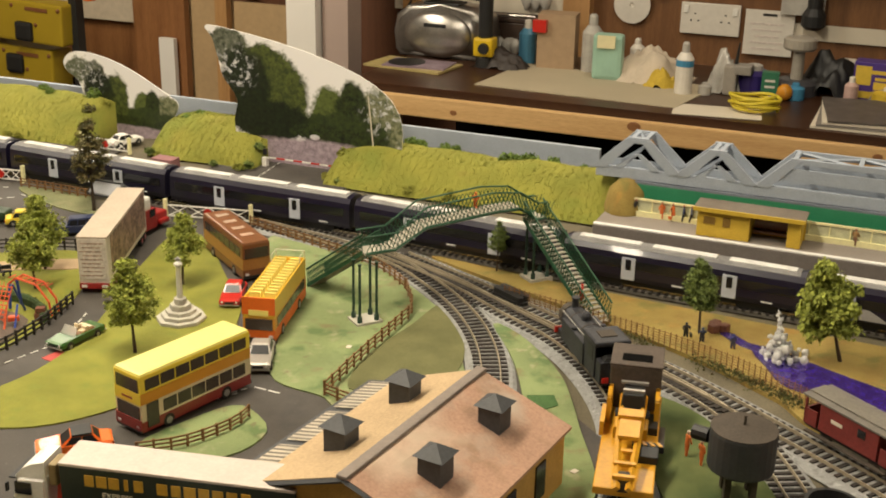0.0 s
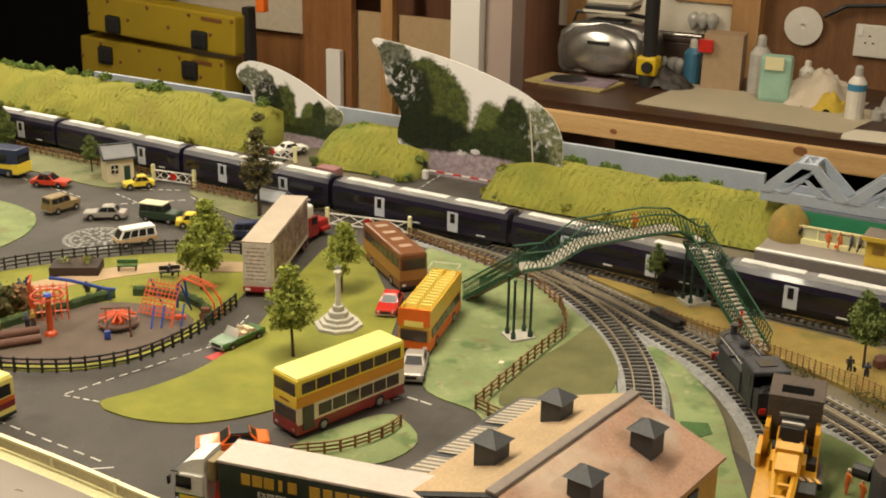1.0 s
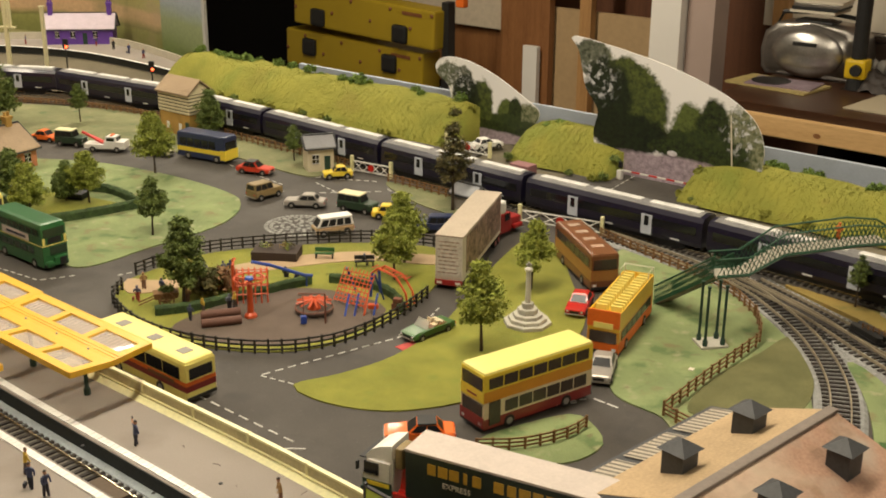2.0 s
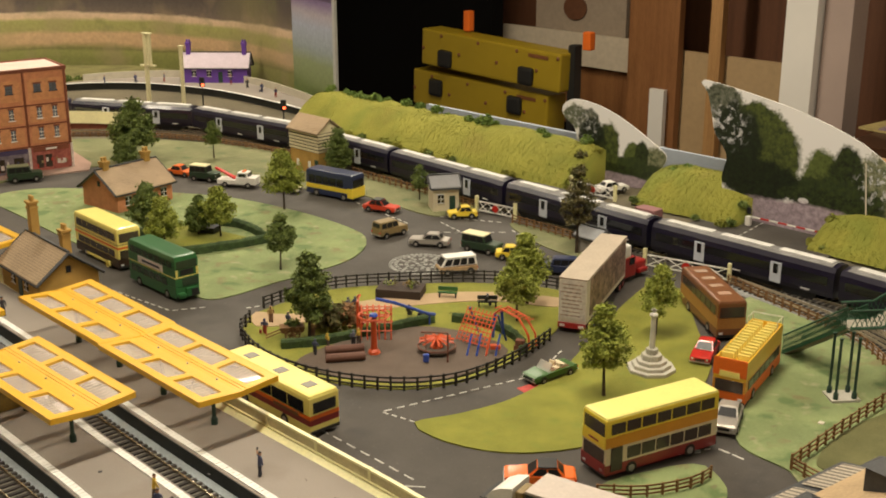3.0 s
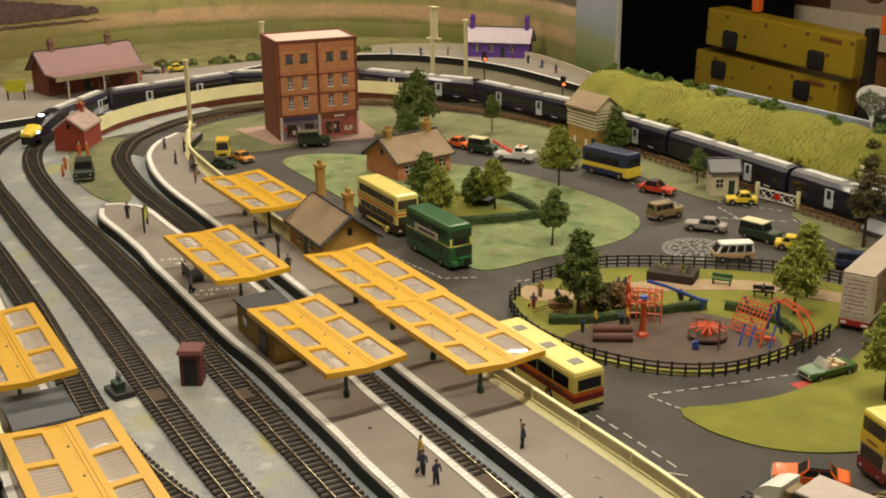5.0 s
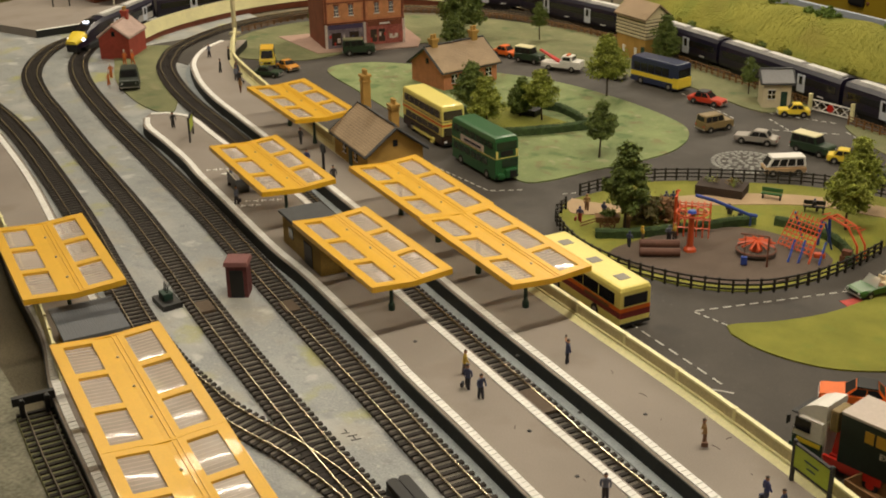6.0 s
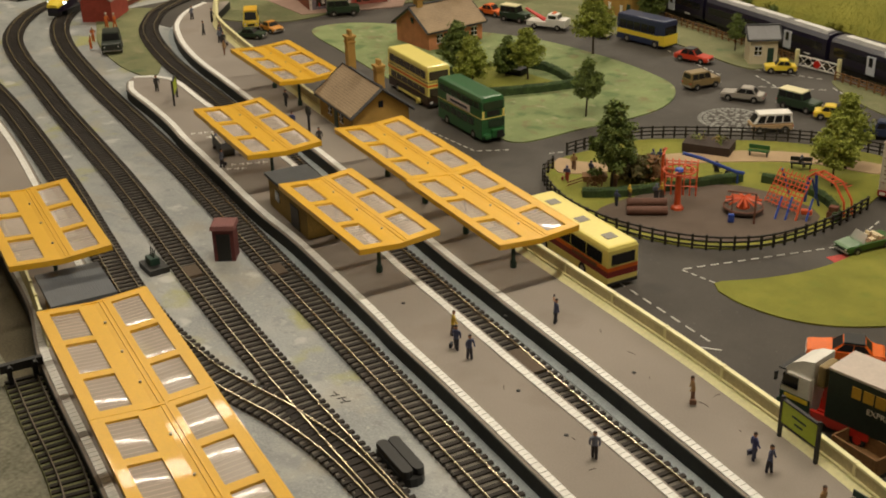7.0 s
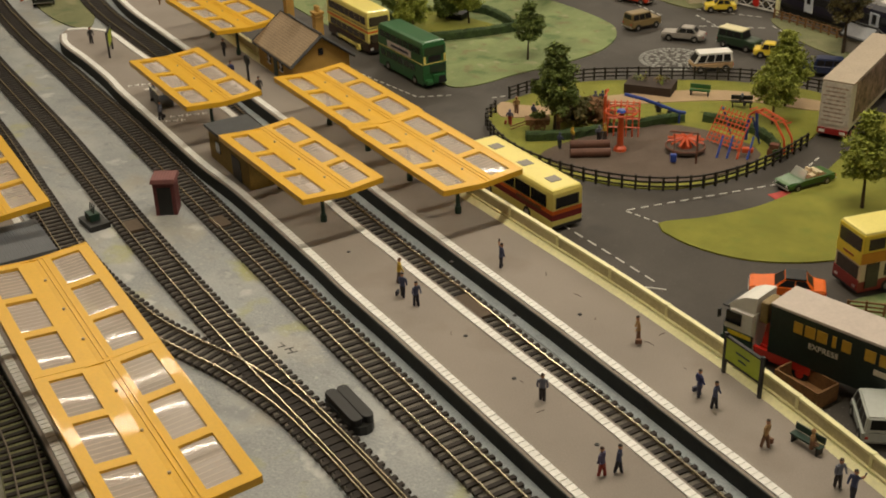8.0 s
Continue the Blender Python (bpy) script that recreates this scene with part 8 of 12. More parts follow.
gb = bus("double_decker_bus", "dark green half-cab double-decker bus with white advertisement", (-1.145, 1.096), (-1.055, 1.048), 0.110, 0.033,
         [(0.004, 0.018, GREENP), (0.018, 0.030, GREENP), (0.030, 0.041, GREENP), (0.041, 0.053, GREENP)], mat("green_bus_window", (0.025, 0.045, 0.025), 0.2), [(0.0425, 0.0505, -0.050, 0.050, 7)], 0.0530, GREENP)
part("domed_roof", one((0, 0, 0.0525), (0.1098, 0.0330, 0.0105), bevel=0.0050), GREENP, gb)
for s in (-1, 1):
    part("advert_strip", one((-0.002, s * 0.0169, 0.0365), (0.058, 0.0006, 0.0085)), mat_poster, gb, "white advertisement strip with dark lettering")
    part("advert_lettering", one((0.0, s * 0.01735, 0.0365), (0.042, 0.0004, 0.0030)), FIGD, gb, "illegible dark lettering")
    for k in range(6):
        part("lower_window", one((-0.043 + k * 0.0145, s * 0.0168, 0.0225), (0.0125, 0.0006, 0.0085)), bpy.data.materials["green_bus_window"], gb)
    part("front_advert", one((0.0553, s * 0.0142, 0.0362), (0.0008, 0.0028, 0.0085)), CREAMY, gb, "pale yellow front corner panel")
part("destination_blind", one((0.0553, 0, 0.0365), (0.0008, 0.018, 0.0065)), BLACK, gb)
part("windscreen", one((0.0553, 0.004, 0.0235), (0.0008, 0.022, 0.010)), bpy.data.materials["green_bus_window"], gb)
part("bonnet", one((0.0560, 0.005, 0.0105), (0.006, 0.017, 0.011), bevel=0.002), GREENP, gb)
part("wing", one((0.0570, -0.010, 0.0085), (0.009, 0.010, 0.007), bevel=0.0028), GREENP, gb)
part("radiator", one((0.0632, 0.005, 0.0115), (0.001, 0.009, 0.009)), BLACK, gb)
part("cream_band", one((0, 0, 0.0308), (0.1106, 0.0336, 0.0010)), CREAMY, gb)

bus("double_decker_bus", "cream and maroon double-decker bus with red stripe", (-1.289, 1.184), (-1.179, 1.122), 0.122, 0.033,
    [(0.004, 0.017, mat("deep_brown", (0.035, 0.016, 0.010), 0.4)), (0.017, 0.030, CREAMY), (0.030, 0.039, CREAMY), (0.039, 0.055, CREAMY)], BUSGLASS, [(0.0185, 0.0275, -0.052, 0.052, 6), (0.0405, 0.0505, -0.055, 0.055, 7)], 0.0555, CREAMY)
cbus = [o for o in bpy.data.objects if o.name.startswith("double_decker_bus")][-1]
part("red_stripe", one((0, 0, 0.0315), (0.1225, 0.0336, 0.0026)), ORANGE, cbus, "orange-red waist stripe")
part("black_line", one((0, 0, 0.0362), (0.1225, 0.0336, 0.0008)), BLACK, cbus)
for s in (-1, 1):
    part("skirt", one((-0.002, s * 0.0167, 0.0065), (0.060, 0.0008, 0.004)), CREAMY, cbus, "cream lower skirt")
    part("wheel_ring", one((0.035, s * 0.0176, 0.0062), (0.008, 0.0006, 0.008), bevel=0.003), CREAMY, cbus)

bus("double_decker_bus", "brown and amber model bus with hatched roof near the crossing", (-0.478, 1.249), (-0.414, 1.121), 0.125, 0.033,
    [(0.004, 0.014, BROWNP), (0.014, 0.027, mat("amber_brown", (0.34, 0.16, 0.04), 0.4)), (0.027, 0.0445, BROWNP)], BUSGLASS, [(0.029, 0.039, -0.056, 0.056, 7)], 0.0445, BROWNP)
bb = [o for o in bpy.data.objects if o.name.startswith("double_decker_bus")][-1]
for x in (-0.042, -0.016, 0.010, 0.036):
    part("roof_hatch", one((x, 0, 0.0468), (0.009, 0.015, 0.001)), ROOFP, bb, "paler square roof hatch")

AMBERB = mat("bus_amber", (0.74, 0.46, 0.03), 0.35, vary=0.06, coat=0.3)
bus("open_top_bus", "orange open-top double-decker bus with pale yellow seats", (-0.346, 1.082), (-0.373, 0.957), 0.124, 0.033,
    [(0.004, 0.016, ORANGE), (0.016, 0.028, ORANGEB), (0.028, 0.040, AMBERB)], BUSGLASS, [(0.017, 0.027, -0.054, 0.054, 6)], 0.040, ORANGEB, open_top=True)
ob_ = [o for o in bpy.data.objects if o.name.startswith("open_top_bus")][-1]
part("destination_box", one((0.0622, 0, 0.034), (0.0016, 0.020, 0.006)), CREAMY, ob_, "cream destination panel")
part("front_panel", one((0.0618, 0, 0.041), (0.0016, 0.0335, 0.018)), ORANGE, ob_, "orange-red upper front")

cc = bus("coach", "cream single-deck coach with red and orange stripes", (-0.749, 0.768), (-0.872, 0.835), 0.145, 0.034,
         [(0.004, 0.012, CREAMY), (0.012, 0.018, MAROON), (0.018, 0.022, ORANGE), (0.022, 0.040, CREAMY)], GLASS, [(0.0235, 0.0355, -0.064, 0.066, 5)], 0.0405, CREAMY)
for x in (-0.05, -0.005, 0.045):
    part("roof_hatch", one((x, 0, 0.0428), (0.012, 0.012, 0.0012), bevel=0.0003), mat("hatch_grey", (0.22, 0.20, 0.17), 0.5), cc, "grey roof hatch")
part("side_lettering", one((-0.035, -0.0174, 0.019), (0.040, 0.0006, 0.0035)), BROWNP, cc, "dark illegible lettering")
part("side_lettering", one((-0.035, 0.0174, 0.019), (0.040, 0.0006, 0.0035)), BROWNP, cc, "dark illegible lettering")

bus("minibus", "dark blue and yellow model minibus on the road", (-1.114, 1.556), (-1.023, 1.529), 0.094, 0.031,
    [(0.004, 0.013, BLUEP), (0.013, 0.020, YELLOW), (0.020, 0.041, BLUEP)], GLASS, [(0.0225, 0.0345, -0.042, 0.030, 5)], 0.041, BLUEP, wheel_x=(-0.026, 0.030))
mb = [o for o in bpy.data.objects if o.name.startswith("minibus")][-1]
part("yellow_nose", one((0.043, 0, 0.014), (0.011, 0.0318, 0.016), bevel=0.001), YELLOW, mb)


def word(text, size, material, parent, m):
    """A painted word, centred on m, turned into a thin mesh."""
    cu = bpy.data.curves.new("lettering", "FONT")
    cu.body, cu.size, cu.extrude, cu.align_x, cu.resolution_u = text, size, 0.0002, "CENTER", 3
    tmp = bpy.data.objects.new("lettering", cu)
    me = bpy.data.meshes.new_from_object(tmp)
    bpy.data.objects.remove(tmp)
    bpy.data.curves.remove(cu)
    me.materials.clear()
    me.materials.append(material)
    ob = new("lettering", me)
    ob.parent = parent
    ob.matrix_basis = m
    return ob


def lorry():
    """Articulated lorry: dark green curtain-side trailer and white cab."""
    a, b = Vector((-0.391, 0.607, 0)), Vector((-0.509, 0.639, 0))
    W, H = 0.034, 0.0555
    n = Vector((0.26, 0.965, 0))
    rz = math.atan2(b.y - a.y, b.x - a.x)
    L = 0.178
    front = (b + n * W / 2)
    c = front - Vector((math.cos(rz), math.sin(rz), 0)) * L / 2
    t = thing("articulated_lorry", "articulated lorry with white cab and dark green trailer", "lorry", Matrix.Translation((c.x, c.y, 0.0009)) @ Matrix.Rotation(rz, 4, "Z"))
    tr = part("trailer", one((0, 0, 0.034), (L, W, 0.041), bevel=0.0006), mat("curtain_green", (0.012, 0.022, 0.018), 0.5, vary=0.2), t, "dark green curtain-sided trailer")
    part("trailer_roof", one((0, 0, H - 0.0006), (L + 0.001, W + 0.001, 0.0024), bevel=0.0006), mat("trailer_top", (0.52, 0.45, 0.40), 0.55, vary=0.08), t, "pale pinkish-grey trailer roof")
    GOLD = mat("gold_letter", (0.50, 0.29, 0.03), 0.5)
    for s in (-1, 1):
        y = s * (W / 2 + 0.0003)
        for k, w in enumerate((0.007, 0.008, 0.008, 0.003, 0.007)):
            part("lettering_block", one((0.066 - k * 0.0095, y, 0.044), (w, 0.0006, 0.009)), GOLD, tr)
        for k, w in enumerate((0.008, 0.007, 0.009, 0.008, 0.008, 0.008, 0.007)):
            part("lettering_block", one((0.010 - k * 0.0105, y, 0.044), (w, 0.0006, 0.009)), GOLD, tr)
        word("EXPRESS", 0.0064, PAPER, tr, Matrix.Translation((0.045, s * (W / 2 + 0.0002), 0.0309)) @ Matrix(((-s, 0, 0, 0), (0, 0, s, 0), (0, 1, 0, 0), (0, 0, 0, 1))))
        part("small_lettering", one((-0.010, y, 0.033), (0.032, 0.0006, 0.0042)), PAPER, tr)
        part("side_skirt", one((-0.02, s * (W / 2 - 0.001), 0.011), (0.06, 0.0016, 0.006)), REDP, t)
    part("chassis", one((0, 0, 0.011), (L * 0.94, W * 0.5, 0.005)), REDP, t)
    xc = L / 2 + 0.026
    part("rear_frame", one((L / 2 + 0.005, 0, 0.026), (0.006, 0.024, 0.026), taper=0.6), REDP, t, "red frame behind the cab")
    part("air_tank", one((L / 2 + 0.008, 0.004, 0.042), (0.007, 0.018, 0.018), bevel=0.002), TANP, t)
    for s in (-1, 1):
        part("side_guard", side_prism(bmesh.new(), [(L / 2 - 0.036, 0.008), (L / 2 + 0.010, 0.008), (L / 2 + 0.012, 0.014), (L / 2 - 0.036, 0.0145)], s * 0.0155 - 0.0015, s * 0.0155 + 0.0015), REDP, t, "dark red side guard")
    cp = side_prism(bmesh.new(), [(xc - 0.013, 0.008), (xc + 0.0125, 0.008), (xc + 0.0145, 0.011), (xc + 0.0145, 0.021), (xc + 0.0105, 0.0375), (xc + 0.006, 0.039), (xc - 0.013, 0.039)], -0.0155, 0.0155)
    bmesh.ops.bevel(cp, geom=[e for e in cp.edges if abs(e.verts[0].co.y - e.verts[1].co.y) < 1e-6], offset=0.0022, segments=3, affect="EDGES")
    part("cab", cp, WHITE, t, "white cab with sloping deflector")
    part("sun_visor", one((xc + 0.0135, 0, 0.0372), (0.006, 0.029, 0.0012), bevel=0.0004), BLACK, t)
    part("bumper", one((xc + 0.0140, 0, 0.0095), (0.003, 0.0315, 0.005), bevel=0.0008), DKGREEN, t)
    part("deflector", side_prism(bmesh.new(), [(xc - 0.012, 0.038), (xc + 0.012, 0.038), (xc + 0.006, 0.045), (xc - 0.002, 0.0495), (xc - 0.012, 0.052)], -0.0135, 0.0135), WHITE, t)
    part("windscreen", pane_on([(xc + 0.0145, -0.0155, 0.021), (xc + 0.0145, 0.0155, 0.021), (xc + 0.0105, 0.0155, 0.0375), (xc + 0.0105, -0.0155, 0.0375)], 0.06, 0.94, 0.12, 0.86), GLASS, t)
    for s in (-1, 1):
        part("side_window", one((xc + 0.005, s * 0.0158, 0.030), (0.013, 0.001, 0.010)), GLASS, t)
        part("green_flash", one((xc, s * 0.0157, 0.0145), (0.0255, 0.0008, 0.011)), DKGREEN, t, "dark green lower cab panel")
        part("mirror", one((xc + 0.016, s * 0.0185, 0.032), (0.0016, 0.003, 0.007)), BLACK, t)
        part("name_strip", one((xc - 0.001, s * 0.0162, 0.0175), (0.020, 0.0006, 0.0035)), YELLOW, t)
        part("fuel_tank", one((L / 2 - 0.012, s * 0.012, 0.009), (0.022, 0.008, 0.008), bevel=0.0015), REDP, t)
    part("grille", one((xc + 0.0145, 0, 0.015), (0.001, 0.026, 0.012)), DKGREEN, t)
    part("catwalk", one((L / 2 + 0.001, 0, 0.014), (0.014, 0.028, 0.003)), REDP, t)
    wheels(t, (xc + 0.004, L / 2 - 0.028, -L * 0.30, -L * 0.37, -L * 0.44), 0.033, 0.0063, 0.005, REDP)


lorry()


def big_truck():
    """White box lorry with printed sides and a red tractor, seen from behind."""
    rz = math.atan2(0.2, 0.013)
    t = thing("box_lorry", "white box trailer lorry with printed sides and red tractor", "lorry", Matrix.Translation((-0.5705, 1.1925, 0.0009)) @ Matrix.Rotation(rz, 4, "Z"))
    L, W = 0.180, 0.0325
    TRACRED = mat("tractor_red", (0.30, 0.016, 0.014), 0.35, vary=0.1, coat=0.3)
    FADED = mat("faded_print", (0.36, 0.27, 0.22), 0.6, vary=0.5, scale=200)
    PR = mat("circus_print", (0.10, 0.035, 0.03), 0.5, vary=0.8, scale=60, fine=220, tint=(0.42, 0.28, 0.23))
    tr = part("trailer", one((0, 0, 0.038), (L, W, 0.052), bevel=0.0006), mat("trailer_white", (0.60, 0.55, 0.48), 0.5, vary=0.08), t, "off-white box body")
    part("trailer_roof", one((0, 0, 0.0645), (L + 0.001, W + 0.001, 0.0018)), mat("box_roof", (0.42, 0.35, 0.27), 0.7, vary=0.12, scale=30), t, "dull grey-brown roof")
    for s in (-1, 1):
        part("side_print", one((0.004, s * (W / 2 + 0.0003), 0.040), (L - 0.02, 0.0006, 0.044)), PR, tr, "dark red and cream printed scene")
    part("rear_door", one((-L / 2 - 0.0005, 0, 0.040), (0.001, W - 0.003, 0.046)), mat("rear_print", (0.60, 0.54, 0.47), 0.5, vary=0.25, scale=60, fine=400, tint=(0.72, 0.67, 0.60)), tr, "off-white rear doors with faded print")
    for k in range(9):
        part("print_line", one((-L / 2 - 0.0011, 0.001 * (k % 3), 0.058 - k * 0.0046), (0.0003, W - 0.008 - 0.004 * (k % 2), 0.0016)), FADED, tr)
    part("rear_bar", one((-L / 2 - 0.0008, 0, 0.009), (0.0016, W, 0.006)), TRACRED, t, "red rear bumper bar")
    part("tail_light", boxes(((-L / 2 - 0.0018, 0.011, 0.009), (0.0006, 0.006, 0.003)), ((-L / 2 - 0.0018, -0.011, 0.009), (0.0006, 0.006, 0.003))), WHITE, t)
    xc = L / 2 + 0.022
    cab = part("tractor", one((0, 0, 0.019), (0.026, 0.031, 0.026), bevel=0.0015), TRACRED, t, "red tractor cab turned to the side")
    cab.matrix_basis = pose(xc, -0.004, 0, 0, 0, -24)
    part("sleeper_top", one((-0.004, 0, 0.040), (0.018, 0.029, 0.018), bevel=0.004), WHITE, cab, "white cab top")
    part("bonnet", one((0.026, 0, 0.014), (0.028, 0.024, 0.015), bevel=0.003), TRACRED, cab)
    part("bumper", one((0.041, 0, 0.007), (0.003, 0.028, 0.005)), HUB, cab)
    part("windscreen", one((0.0135, 0, 0.027), (0.001, 0.026, 0.010)), GLASS, cab)
    for s in (-1, 1):
        part("side_window", one((0.004, s * 0.0157, 0.027), (0.010, 0.001, 0.009)), GLASS, cab)
        part("stack", tube(bmesh.new(), [(-0.014, s * 0.014, 0.010), (-0.014, s * 0.014, 0.052)], 0.0014), HUB, cab)
        part("wing", one((0.028, s * 0.014, 0.010), (0.018, 0.006, 0.006), bevel=0.002), TRACRED, cab)
    part("chassis", one((0, 0, 0.010), (L * 0.95, W * 0.5, 0.004)), TRACRED, t)
    wheels(t, (xc + 0.022, L / 2 - 0.01, L / 2 - 0.026, -L * 0.36, -L * 0.44), 0.032, 0.0063, 0.005, TRACRED)


big_truck()

# small white van behind the platform wall
car("van", "small pale grey van parked behind the platform wall", (-0.424, 0.573), (-0.440, 0.612), mat("van_grey", (0.50, 0.53, 0.50), 0.45, vary=0.06, coat=0.2), L=0.046, H=0.024, kind="van", W=0.026)
wc = thing("wooden_crate", "shallow open brown wooden crate beside the lorry", "crate", Matrix.Translation((-0.474, 0.620, 0.0009)) @ Matrix.Rotation(-0.45, 4, "Z"))
part("base", one((0, 0, 0.001), (0.040, 0.022, 0.002)), WOODF, wc)
for s in (-1, 1):
    part("side", one((0, s * 0.0105, 0.007), (0.040, 0.0016, 0.014)), WOODF, wc)
    part("end", one((s * 0.0195, 0, 0.007), (0.0016, 0.0194, 0.014)), WOODF, wc)


# ---- rolling stock and yard things ----
def on_line(c, d):
    return Matrix.Translation((c[0], c[1], 0.0072)) @ Matrix.Rotation(math.atan2(d[1], d[0]), 4, "Z")


LOCO = mat("weathered_black", (0.010, 0.010, 0.014), 0.5, vary=0.4, scale=80, tint=(0.030, 0.030, 0.038))
CRANEY = mat("crane_yellow", (0.56, 0.28, 0.016), 0.4, vary=0.12, scale=60)
SOOT = mat("sooty_brown", (0.055, 0.042, 0.030), 0.75, vary=0.3, scale=50, fine=500)


def locomotive():
    t = thing("steam_locomotive", "weathered black model steam locomotive with open cab", "locomotive", on_line((-0.068, 0.895), (-0.020, 0.125)))
    part("frame", one((0, 0, 0.009), (0.120, 0.026, 0.006)), LOCO, t)
    part("boiler", tube(bmesh.new(), [(-0.022, 0, 0.026), (0.055, 0, 0.026)], 0.0125, n=16), LOCO, t)
    part("side_tank", one((0.008, 0.0145, 0.021), (0.062, 0.006, 0.022), bevel=0.001), LOCO, t)
    part("side_tank", one((0.008, -0.0145, 0.021), (0.062, 0.006, 0.022), bevel=0.001), LOCO, t)
    part("smokebox", tube(bmesh.new(), [(0.052, 0, 0.026), (0.061, 0, 0.026)], 0.0132, n=16), SOOT, t)
    part("chimney", lathe(bmesh.new(), [(0.0042, 0.036), (0.0034, 0.040), (0.0036, 0.047), (0.0046, 0.048)], 12, (0.050, 0, 0)), LOCO, t)
    part("dome", lathe(bmesh.new(), [(0.0052, 0.036), (0.0050, 0.042), (0.0032, 0.045), (0.001, 0.046)], 12, (0.018, 0, 0)), LOCO, t)
    for s in (-1, 1):
        part("cab_side", one((-0.036, s * 0.0155, 0.026), (0.030, 0.0014, 0.032)), LOCO, t)
        part("cab_opening", one((-0.040, s * 0.0163, 0.033), (0.013, 0.0006, 0.014)), BLACK, t)
    part("cab_roof", one((-0.037, 0, 0.0440), (0.036, 0.035, 0.005), bevel=0.0024), LOCO, t)
    part("roof_hatch", one((-0.037, 0, 0.0468), (0.014, 0.016, 0.0014)), SOOT, t)
    for x in (-0.010, 0.004, 0.034):
        part("boiler_band", tube(bmesh.new(), [(x, 0, 0.026), (x + 0.0012, 0, 0.026)], 0.0128, n=16), SOOT, t)
    for s in (-1, 1):
        part("handrail", tube(bmesh.new(), [(-0.018, s * 0.0118, 0.034), (0.052, s * 0.0118, 0.034)], 0.0005, n=4), HUB, t)
        part("tank_filler", lathe(bmesh.new(), [(0.003, 0.032), (0.003, 0.0345), (0.001, 0.035)], 10, (0.010, s * 0.0145, 0)), LOCO, t)
    part("cab_front", one((-0.0215, 0, 0.027), (0.0014, 0.031, 0.031)), LOCO, t)
    part("bunker", one((-0.057, 0, 0.020), (0.013, 0.030, 0.020), bevel=0.0008), LOCO, t)
    part("coal", one((-0.057, 0, 0.031), (0.011, 0.026, 0.005), taper=0.6), BLACK, t)
    part("buffer_beam", one((0.0615, 0, 0.010), (0.002, 0.032, 0.006)), REDP, t)
    part("rear_lamp", one((-0.064, 0.010, 0.013), (0.003, 0.006, 0.005)), REDP, t, "small red lamp")
    for x in (-0.030, 0.0, 0.030):
        for s in (-1, 1):
            part("wheel", disc_x(bmesh.new(), (x, s * 0.0095, 0.0085), 0.0085, 0.003), SOOT, t)


CRANEH = mat("crane_house_brown", (0.075, 0.055, 0.042), 0.7, vary=0.25, scale=60)


